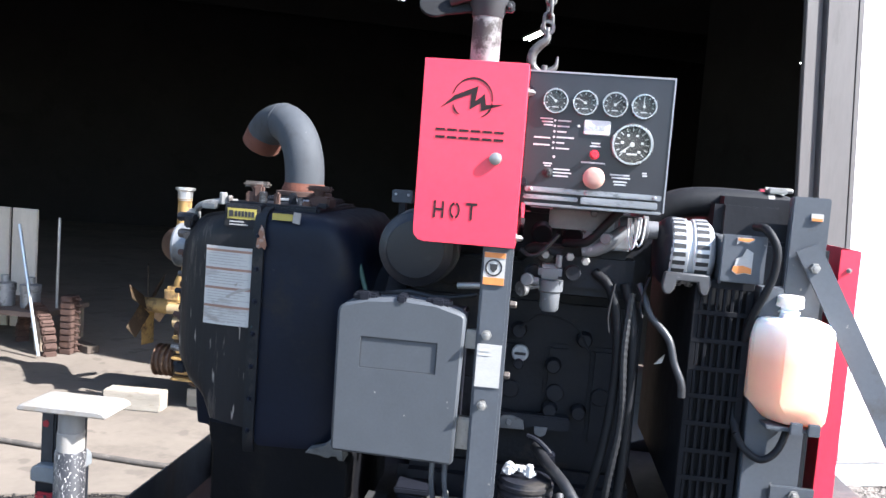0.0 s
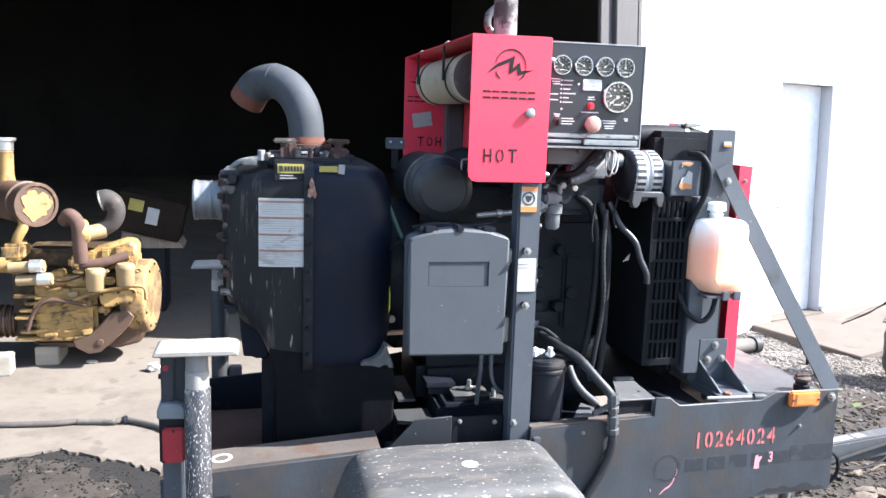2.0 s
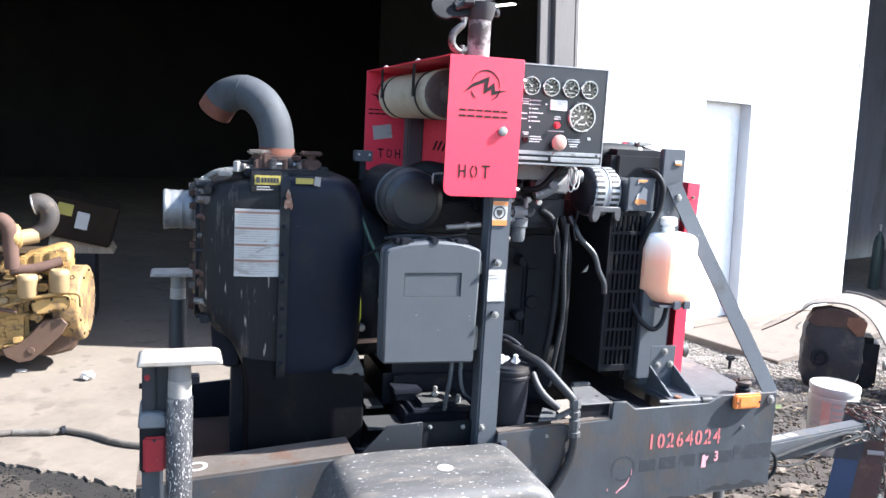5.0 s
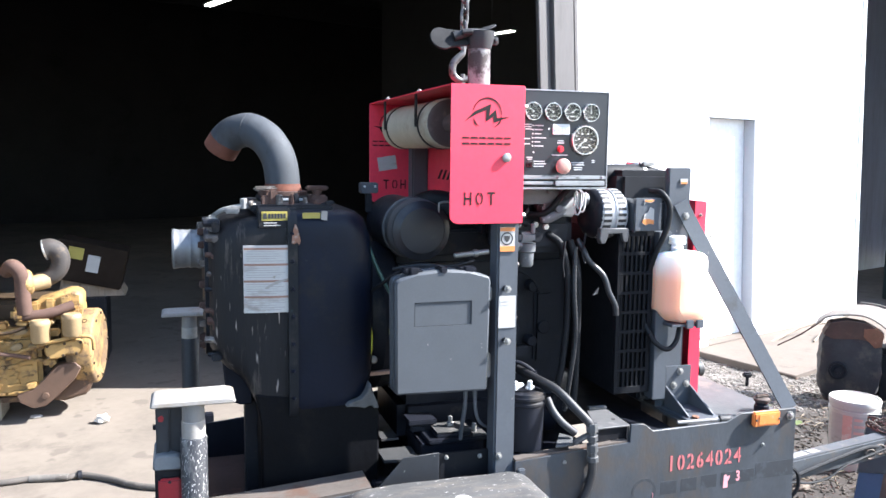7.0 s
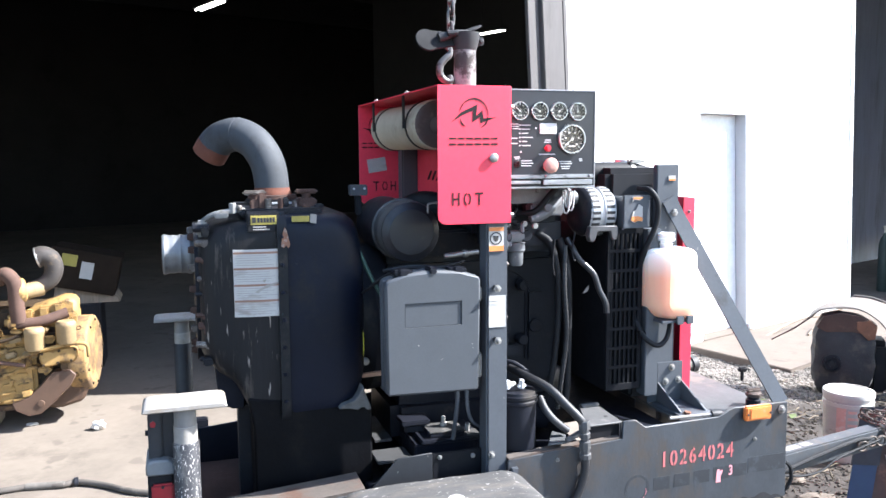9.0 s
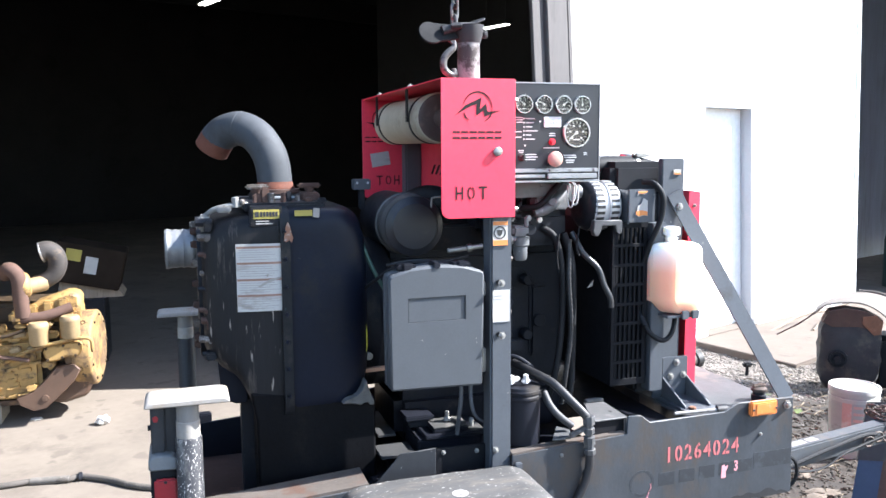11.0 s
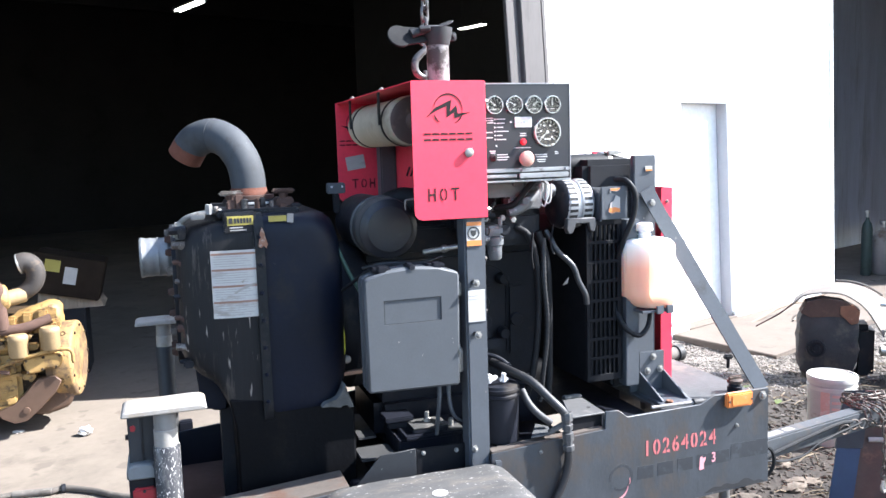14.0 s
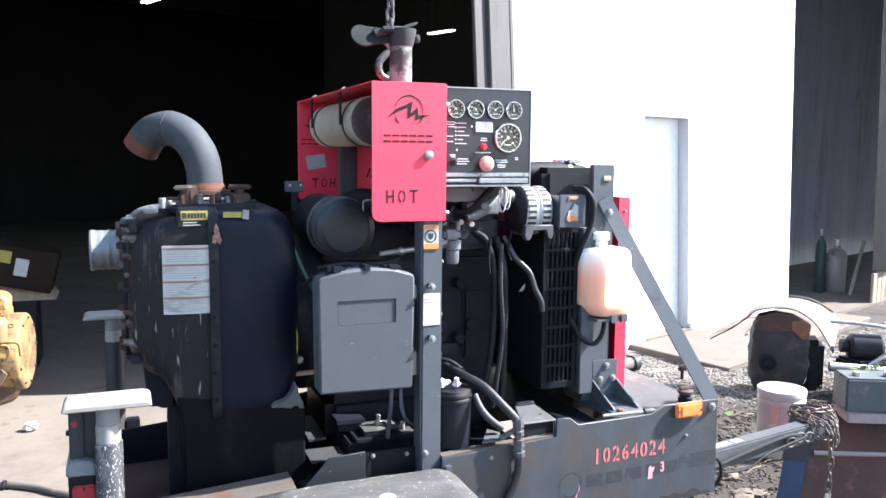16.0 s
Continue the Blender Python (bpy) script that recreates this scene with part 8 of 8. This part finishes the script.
    prism(b, ((-0.26, 0.50), (-0.2, 0.47), (-0.05, 0.48), (0.08, 0.46), (0.10, 0.53), (0.0, 0.585), (-0.12, 0.60), (-0.22, 0.575)), "y", -0.024, 0.1, 0.0, q)
    part("inner_liner", b, rust_brown, t, "brown inner liner")
    b = B()
    box(b, 0.08, 0.22, 0.1, 0.34, 0.02, 0.40, 0.04, q)
    part("axle_box", b, black_cast, t)
    b = B()
    sweep(b, (at(-0.28, 0.575, 0.0), at(-0.40, 0.485, 0.02), at(-0.54, 0.40, 0.04)), 0.0045, 6)
    sweep(b, (at(-0.29, 0.55, -0.1), at(-0.38, 0.47, -0.08), at(-0.47, 0.42, -0.05)), 0.004, 6)
    part("bracket", b, rust_brown, t)


scrap_wheel()

# rusty loader bucket with a blue edge
lb = thing("loader_bucket", (2.4, 0.4, 0.0), "rusty steel loader bucket with chipped blue side plate", "loader bucket")
TL, TR, BR, BL = Vector((2.21, 0.63, 0.52)), Vector((3.2, 0.14, 0.58)), Vector((3.0, -0.12, 0.02)), Vector((1.99, 0.50, 0.03))


def slab(q, thick, toward):
    b = B()
    nn = (q[1] - q[0]).cross(q[3] - q[0]).normalized() * thick
    a = [b.verts.new(p) for p in q]
    c = [b.verts.new(p + nn) for p in q]
    b.faces.new(a)
    b.faces.new(c[::-1])
    for i in range(4):
        b.faces.new((a[i], c[i], c[(i + 1) % 4], a[(i + 1) % 4]))
    bmesh.ops.recalc_face_normals(b, faces=b.faces[:])
    return b


part("back_sheet", slab((TL, TR, BR, BL), 0.01, None), rust_brown, lb, "rust-brown back sheet")
d = (TL - TR).normalized()
part("side_plate", slab((TL + d * 0.085 + Vector((0.0, 0, 0.03)), TL - d * 0.005 + Vector((0, -0.012, 0.03)), BL - d * 0.005 + Vector((0, -0.012, 0)), BL + d * 0.085), 0.012, None), blue_paint, lb, "chipped blue side plate")
up, dn = 0.0, 0.44
e0, e1 = TL + d * 0.09 + Vector((0, 0, 0.035)), TL - d * 0.010 + Vector((0, -0.016, 0.035))
g0, g1 = BL + d * 0.09, BL - d * 0.010 + Vector((0, -0.016, 0))
part("rubber_block", slab((e0.lerp(g0, up), e1.lerp(g1, up), e1.lerp(g1, dn), e0.lerp(g0, dn)), 0.03, None), rubber, lb, "black rubber block at the top of the side plate")
m0, m1 = TL.lerp(BL, 0.34), TR.lerp(BR, 0.34)
b = B()
sweep(b, (m0 + Vector((0.03, -0.02, 0)), m1 + Vector((0, -0.02, 0))), 0.011, 8, smooth=False)
part("cross_bar", b, worn_white, lb, "pale worn cross bar")
b = B()
box(b, 0, 0.42, 0, 0.16, -0.15, 0.0, 0.008, Matrix.Translation((2.26, 0.50, 0.70)) @ Matrix.Rotation(radians(-27), 4, "Z"))
hb = part("hinge_block", b, teal_grey, lb, "greenish grey steel block with bolts")
for k in range(3):
    b = B()
    q = Matrix.Translation((2.26, 0.50, 0.70)) @ Matrix.Rotation(radians(-27), 4, "Z")
    cyl(b, q @ Vector((0.06 + 0.13 * k, 0.06, 0)), q @ Vector((0.06 + 0.13 * k, 0.06, 0.018)), 0.018, seg=6)
    part("bolt", b, steel, hb)
b = B()
box(b, 0.0, 0.5, -0.03, 0.14, -0.19, -0.151, 0.005, Matrix.Translation((2.26, 0.50, 0.70)) @ Matrix.Rotation(radians(-27), 4, "Z"))
part("ledge", b, worn_white, lb, "pale worn ledge")
# open black tray on the ground
tr = thing("drip_tray", (1.9, 0.0, 0.0), "open black tray with a pale folded rim, on the dirt", "tray")
b = B()
m = Matrix.Translation((1.78, -0.02, 0.0)) @ Matrix.Rotation(radians(24), 4, "Z")
box(b, 0, 0.45, -0.4, 0, 0.03, 0.04, 0.002, m)
for q in ((0, 0.45, -0.008, 0), (0, 0.45, -0.4, -0.392), (0, 0.008, -0.4, 0), (0.442, 0.45, -0.4, 0)):
    box(b, *q, 0.03, 0.25, 0.002, m)
part("pan", b, black_paint, tr)
b = B()
for q in ((-0.008, 0.458, -0.012, 0.012), (-0.008, 0.458, -0.412, -0.388), (-0.012, 0.012, -0.4, 0), (0.438, 0.462, -0.4, 0)):
    box(b, *q, 0.245, 0.26, 0.004, m)
part("rim", b, worn_white, tr, "pale folded rim")

# lumps of dry earth
earth_tan = M("earth_tan", (0.115, 0.092, 0.072), 0.95, var=0.5, scale=16, dirt=(0.05, 0.039, 0.03), dirt_amt=0.4, dirt_scale=12, bump=0.8)
rl = random.Random(17)
for x, y, a, c in ((2.11, 0.885, 0.085, 0.04), (2.03, 0.85, 0.07, 0.035), (2.15, 1.07, 0.06, 0.035), (1.80, 0.87, 0.07, 0.045), (1.81, 0.63, 0.075, 0.05), (1.40, 0.80, 0.08, 0.05)):
    b = B()
    bmesh.ops.create_icosphere(b, subdivisions=3, radius=1.0)
    turn = Matrix.Rotation(rl.uniform(-0.9, 0.2), 4, "Z")
    for v in b.verts:
        n_ = v.co.normalized()
        k = 1 + 0.35 * noise.noise(n_ * 2.2 + Vector((x * 9, y * 9, 0))) + 0.2 * noise.noise(n_ * 6.1)
        v.co = turn @ Vector((n_.x * a * k, n_.y * c * k, n_.z * 0.022 * k)) + Vector((x, y, hill(x, y) + 0.006))
    single("earth_clod", b, earth_tan, "dry tan lump of earth on the dark soil", "earth clod", group="earth clods")

# safety chain heaped on the drawbar
ch = thing("safety_chain", (1.86, 0.29, 0.63), "rusty safety chain heaped over the drawbar end", "chain")
LINK_S = link_mesh(0.021, 0.011, 0.0038)


def chain_run(pts, parent, mesh, step=0.031):
    P = smooth_path(pts, 12)
    dist, k, q = 0.0, 0, P[0]
    for a_, c_ in zip(P, P[1:]):
        seg = (c_ - a_).length
        while dist <= seg and seg > 0:
            p = a_ + (c_ - a_) * (dist / seg)
            rot = (c_ - a_).to_track_quat("Z", "X").to_matrix().to_4x4() @ Matrix.Rotation(radians(90 * (k % 2) + 15), 4, "Z")
            share("link", mesh, chain_mat, parent, Matrix.Translation(p) @ rot)
            dist += step
            k += 1
        dist -= seg


chain_run(((1.800, 0.335, 0.643), (1.820, 0.255, 0.650), (1.845, 0.200, 0.618), (1.850, 0.190, 0.548), (1.848, 0.185, 0.468), (1.845, 0.185, 0.378)), ch, LINK_S)
chain_run(((1.860, 0.365, 0.643), (1.860, 0.285, 0.653), (1.890, 0.225, 0.638), (1.895, 0.210, 0.568), (1.915, 0.225, 0.548), (1.930, 0.250, 0.618), (1.930, 0.305, 0.653), (1.910, 0.365, 0.648)), ch, LINK_S)
chain_run(((1.820, 0.345, 0.658), (1.850, 0.275, 0.668), (1.930, 0.285, 0.663), (1.970, 0.335, 0.653), (1.990, 0.305, 0.608), (1.980, 0.295, 0.548)), ch, LINK_S)
chain_run(((1.790, 0.305, 0.643), (1.800, 0.235, 0.633), (1.810, 0.220, 0.588), (1.870, 0.225, 0.573), (1.900, 0.235, 0.608)), ch, LINK_S)
b = B()
c = Vector((1.845, 0.185, 0.363))
sweep(b, [c + Vector((0.014 * math.sin(t) * (1 if t < 4.6 else 0.6), 0.004 * math.sin(t), 0.03 * math.cos(t) - 0.01)) for t in [0.35 * k for k in range(16)]], 0.006, 8, 2)
part("snap_hook", b, steel, ch, "steel snap hook")

# scrap motor among weeds
sm = thing("scrap_motor", (3.9, 1.95, 0.0), "black scrap motor with bent rods among weeds", "motor")
b = B()
cyl(b, (3.84, 1.93, 0.40), (4.02, 1.82, 0.40), 0.085, seg=24, bev=0.02)
cyl(b, (3.80, 1.955, 0.40), (3.84, 1.93, 0.40), 0.045, seg=18)
part("housing", b, black_paint, sm)
b = B()
box(b, 3.80, 4.15, 1.78, 2.0, 0.02, 0.325, 0.02)
part("base", b, black_cast, sm)
b = B()
sweep(b, ((3.75, 2.0, 0.56), (3.95, 1.85, 0.55), (4.25, 1.65, 0.5)), 0.012, 8)
sweep(b, ((3.9, 1.8, 0.30), (4.05, 1.7, 0.42), (4.3, 1.6, 0.48)), 0.016, 8)
sweep(b, ((3.6, 1.85, 0.30), (3.85, 1.7, 0.29), (4.2, 1.5, 0.26)), 0.03, 10)
part("rod", b, steel, sm, "bent steel rod")


def weed(x, y, h, count, seed):
    t = thing("weed_plant", (x, y, hill(x, y)), "small green weed growing out of the dirt", "plant", "weeds")
    r = random.Random(seed)
    bs, bl = B(), B()
    z0 = hill(x, y)
    for k in range(7):
        a = r.uniform(0, 6.28)
        tip = Vector((x + 0.16 * math.cos(a) * r.random(), y + 0.16 * math.sin(a) * r.random(), z0 + h * r.uniform(0.5, 1)))
        mid = Vector((x, y, z0 + h * 0.4)).lerp(tip, 0.4)
        sweep(bs, ((x, y, z0 - 0.01), mid, tip), 0.003, 5, 4)
        for j in range(count // 7):
            f = r.uniform(0.2, 1)
            p = Vector((x, y, z0)).lerp(tip, f) + Vector((r.gauss(0, 0.03), r.gauss(0, 0.03), r.gauss(0, 0.02)))
            L, W = r.uniform(0.03, 0.07), r.uniform(0.012, 0.025)
            m = Matrix.Translation(p) @ Euler((r.uniform(-0.7, 0.7), r.uniform(-0.9, 0.9), r.uniform(0, 6.28))).to_matrix().to_4x4()
            v = [bl.verts.new(m @ Vector(c)) for c in ((0, 0, 0), (L * 0.45, W, 0.006), (L, 0, -0.004), (L * 0.45, -W, 0.006))]
            bl.faces.new(v)
    part("stem", bs, leaf_mat, t)
    part("leaves", bl, leaf_mat, t)["kind"] = "stuff"


for k, (x, y, h, n) in enumerate(((3.45, 1.36, 0.40, 140), (3.62, 1.55, 0.36, 120), (3.36, 1.2, 0.3, 90), (3.1, 1.75, 0.16, 60), (2.5, 1.75, 0.14, 60), (2.2, 1.5, 0.12, 50), (1.62, 0.5, 0.1, 40), (4.6, 1.5, 0.3, 90))):
    weed(x, y, h, n, 20 + k)

# fallen twigs by the wall
def twig(pts, r, seed):
    b = B()
    sweep(b, pts, lambda s: r * (1 - 0.6 * s), 6)
    single("fallen_branch", b, old_wood, "dry grey branch lying on the ground", "branch", group="dry branches")


twig((wp(2.3, 0.25, 0.03), wp(2.9, 0.3, 0.14), wp(3.5, 0.45, 0.10)), 0.014, 1)
twig((wp(2.6, 0.5, 0.06), wp(3.0, 0.45, 0.16), wp(3.3, 0.6, 0.30)), 0.010, 2)
twig((wp(0.5, 0.2, 0.03), wp(0.8, 0.25, 0.06), wp(1.2, 0.15, 0.04)), 0.016, 3)
twig((wp(0.2, 0.5, 0.02), wp(0.6, 0.4, 0.05), wp(0.9, 0.5, 0.03)), 0.012, 4)

b = B()
sweep(b, ((2.62, 3.02, 0.075), (2.78, 3.06, 0.072), (2.95, 3.10, 0.07)), lambda s_: 0.055 - 0.006 * s_, 16)
lp = single("drain_pipe", b, M("pipe_dusty", (0.13, 0.115, 0.1), 0.8, var=0.3, dirt=(0.07, 0.06, 0.05), dirt_amt=0.4, dirt_scale=8), "short dusty drain pipe lying on the gravel by the wall", "pipe")
b = B()
lathe(b, (2.93, 3.095, 0.07), (0.97, 0.23, 0), [(0, 0.062), (0.05, 0.064), (0.055, 0.05), (0.055, 0.0)], 18)
part("pipe_cap", b, rubber, None, "black rubber end").parent = lp
b = B()
z_ = hill(3.15, 2.76)
cyl(b, (3.15, 2.76, z_ - 0.02), (3.15, 2.76, z_ + 0.07), 0.012, seg=8)
box(b, 3.115, 3.185, 2.74, 2.78, z_ + 0.065, z_ + 0.10, 0.01)
single("ground_stake", b, black_cast, "short black iron stake standing in the gravel", "stake")

# ---- second bay ----
def gas_cylinder(u, n, h, r, mat, label):
    t = thing("gas_cylinder", wp(u, n, 0), label, "gas cylinder", "cylinders in the second bay")
    b = B()
    lathe(b, wp(u, n, 0.0), (0, 0, 1), [(0, r * 0.9), (0.02, r), (h * 0.8, r), (h * 0.9, r * 0.75), (h * 0.95, r * 0.35), (h, r * 0.3)], 20)
    part("body", b, mat, t)
    b = B()
    lathe(b, wp(u, n, h), (0, 0, 1), [(0, r * 0.25), (0.05, r * 0.25), (0.05, r * 0.4), (0.08, r * 0.4), (0.085, 0)], 12)
    part("valve", b, steel, t)


gas_cylinder(6.02, -0.20, 0.57, 0.118, cyl_grey, "squat brown-grey gas cylinder with a brass valve")
gas_cylinder(5.80, -0.30, 0.70, 0.062, cyl_green, "slim dark green gas cylinder")
b = B()
sweep(b, (wp(5.72, 0.10, 0.0), wp(6.3, 0.0, 0.62)), 0.022, 6, smooth=False)
single("leaning_plank", b, wood, "brown plank leaning in the second bay", "plank")
for k in range(8):
    b = B()
    box(b, 5.36 + 0.12 * k, 5.47 + 0.12 * k, -0.50, -0.47, 0.02, 0.36 + 0.015 * (k % 2), 0.003)
    single("board", b, old_wood, "grey weathered board under the wing wall", "board", group="boards", m=WALL)
b = B()
box(b, 4.45, 13.0, 1.7, 1.8, 0, 4.6, 0)
box(b, 4.402, 4.45, 0.19, 1.695, 0, 4.6, 0)
single("wall_bay_back", b, bay_haze, "partition at the back of the second bay, paled to stand for haze", "wall", "structure", m=WALL)
b = B()
box(b, 5.42, 5.498, -0.56, -0.41, 0.38, 5.2, 0.004)
single("trim_bay_post", upright(b), taupe_trim, "grey-brown painted post of the second bay", "trim", "structure", m=WALL)

# ---- on the workshop floor ----
b = B()
sweep(b, ((-2.6, 2.38, 0.016), (-2.0, 2.32, 0.014), (-1.62, 2.285, 0.016), (-1.45, 2.30, 0.017), (-1.31, 2.265, 0.018), (-1.235, 2.28, 0.020), (-1.1, 2.2, 0.016), (-0.9, 2.035, 0.016), (-0.4, 1.85, 0.016)), 0.0155, 10)
hs = single("floor_hose", b, M("hose_dust", (0.085, 0.074, 0.064), 0.85, var=0.35, dirt=(0.15, 0.13, 0.11), dirt_amt=0.4, dirt_scale=14), "dusty dark hose lying across the concrete floor", "hose")
b = B()
cyl(b, (-1.475, 2.299, 0.017), (-1.29, 2.268, 0.018), 0.0185, seg=14)
part("coupling", b, M("coupling_dust", (0.12, 0.108, 0.095), 0.8, var=0.35, dirt=(0.17, 0.15, 0.13), dirt_amt=0.5, dirt_scale=25), hs)
b = B()
lathe(b, (-1.252, 2.276, 0.020), (1, 0.15, 0), [(0, 0.018), (0.002, 0.024), (0.02, 0.024), (0.022, 0.018)], 12)
part("clamp", b, black_cast, hs, "dark hose clamp")
rp = random.Random(8)
for name, c, rad_, lab in (("crumpled_paper", (-1.208, 3.165, 0.028), 0.036, "crumpled scrap of white paper on the floor"), ("paper_scrap", (-1.61, 3.39, 0.008), 0.03, "small flat white scrap on the floor")):
    b = B()
    bmesh.ops.create_icosphere(b, subdivisions=3, radius=rad_)
    for v in b.verts:
        n_ = v.co.normalized()
        k = 0.85 + 0.42 * noise.noise(n_ * 2.3 + Vector(c)) + 0.3 * abs(noise.noise(n_ * 5.1)) + rp.uniform(-0.05, 0.05)
        flat = 0.8 if name == "crumpled_paper" else 0.22
        v.co = Vector((v.co.x * k * 1.15, v.co.y * k, max(v.co.z * k * flat, 0.001 - c[2]))) + Vector(c)
    single(name, b, paper_white, lab, "litter")
# crawler track links and sprocket
tk = thing("track_chain", (-3.37, 4.38, 0), "upright stack of rusty crawler track links", "track chain")
for k in range(9):
    b = B()
    box(b, -3.42, -3.325, 4.32, 4.44, 0.0 + 0.052 * k, 0.046 + 0.052 * k, 0.006)
    cyl(b, (-3.325, 4.38, 0.024 + 0.052 * k), (-3.28, 4.38, 0.024 + 0.052 * k), 0.008, seg=8)
    part("link", b, rust_brown, tk)
sp = thing("sprocket_ring", (-3.68, 4.42, 0), "rusty segmented sprocket ring leaning by the bench", "ring gear")
for k in range(17):
    a = radians(-4 + 11.7 * k)
    b = B()
    m = Matrix.Translation((-3.68, 4.42, 0.03)) @ Matrix.Rotation(radians(-38), 4, "Z") @ Matrix.Rotation(-a, 4, "Y")
    box(b, 0.275, 0.325, -0.05, 0.05, -0.027, 0.027, 0.006, m)
    box(b, 0.325, 0.340, -0.04, 0.04, -0.012, 0.012, 0.003, m)
    part("segment", b, rust_brown, sp)
b = B()
sweep(b, ((-3.77, 4.30, 1.0), (-3.46, 4.12, 0.02)), 0.013, 8, smooth=False)
single("steel_bar", b, alu, "bright steel bar leaning against the bench", "bar")
bn = thing("work_bench", (-4.3, 4.65, 0), "low dusty workbench with jars on it", "bench")
b = B()
box(b, -5.2, -3.56, 4.32, 5.0, 0.265, 0.305, 0.006)
part("top", b, M("bench_top", (0.17, 0.12, 0.095), 0.85, var=0.25, scale=9, stretch=(0.6, 5, 5), dirt=(0.1, 0.08, 0.065), dirt_amt=0.4), bn, "dusty brown bench top")
for q in ((-3.62, 4.38), (-3.62, 4.94), (-5.1, 4.38), (-5.1, 4.94)):
    b = B()
    box(b, q[0] - 0.03, q[0] + 0.03, q[1] - 0.03, q[1] + 0.03, 0, 0.265, 0.003)
    part("leg", b, old_wood, bn)
jar_mat = M("jar_metal", (0.30, 0.305, 0.31), 0.4, 0.5, var=0.3, scale=20, dirt=(0.1, 0.095, 0.09), dirt_amt=0.5, dirt_scale=14)
for x, h in ((-4.02, 0.25), (-3.80, 0.25), (-4.30, 0.22)):
    b = B()
    lathe(b, (x, 4.52, 0.305), (0, 0, 1), [(0, 0.065), (0.01, 0.075), (h * 0.5, 0.077), (h * 0.52, 0.083), (h * 0.75, 0.083), (h * 0.8, 0.035), (h, 0.035), (h, 0)], 22)
    single("jar", b, jar_mat, "dull metal jar standing on the bench", "jar", group="jars")
for x0, x1 in ((-5.4, -4.40), (-4.37, -4.14)):
    b = B()
    box(b, x0, x1, 5.1, 5.13, 0.0, 1.06, 0.003)
    single("plywood_sheet", b, plywood, "upright tan plywood sheet behind the bench", "plywood", group="plywood sheets")
b = B()
cyl(b, (-3.62, 4.6, 0.305), (-3.62, 4.6, 1.05), 0.012, seg=8)
single("pipe", b, steel, "thin upright steel pipe on the bench", "pipe")
b = B()
box(b, -3.42, -3.18, 4.45, 4.55, 0, 0.06, 0.004, Matrix.Translation((-3.3, 4.5, 0)) @ Matrix.Rotation(radians(-30), 4, "Z") @ Matrix.Translation((3.3, -4.5, 0)))
single("timber_offcut", b, M("offcut_dark", (0.085, 0.065, 0.05), 0.85, var=0.3), "dark offcut of timber on the floor", "timber")
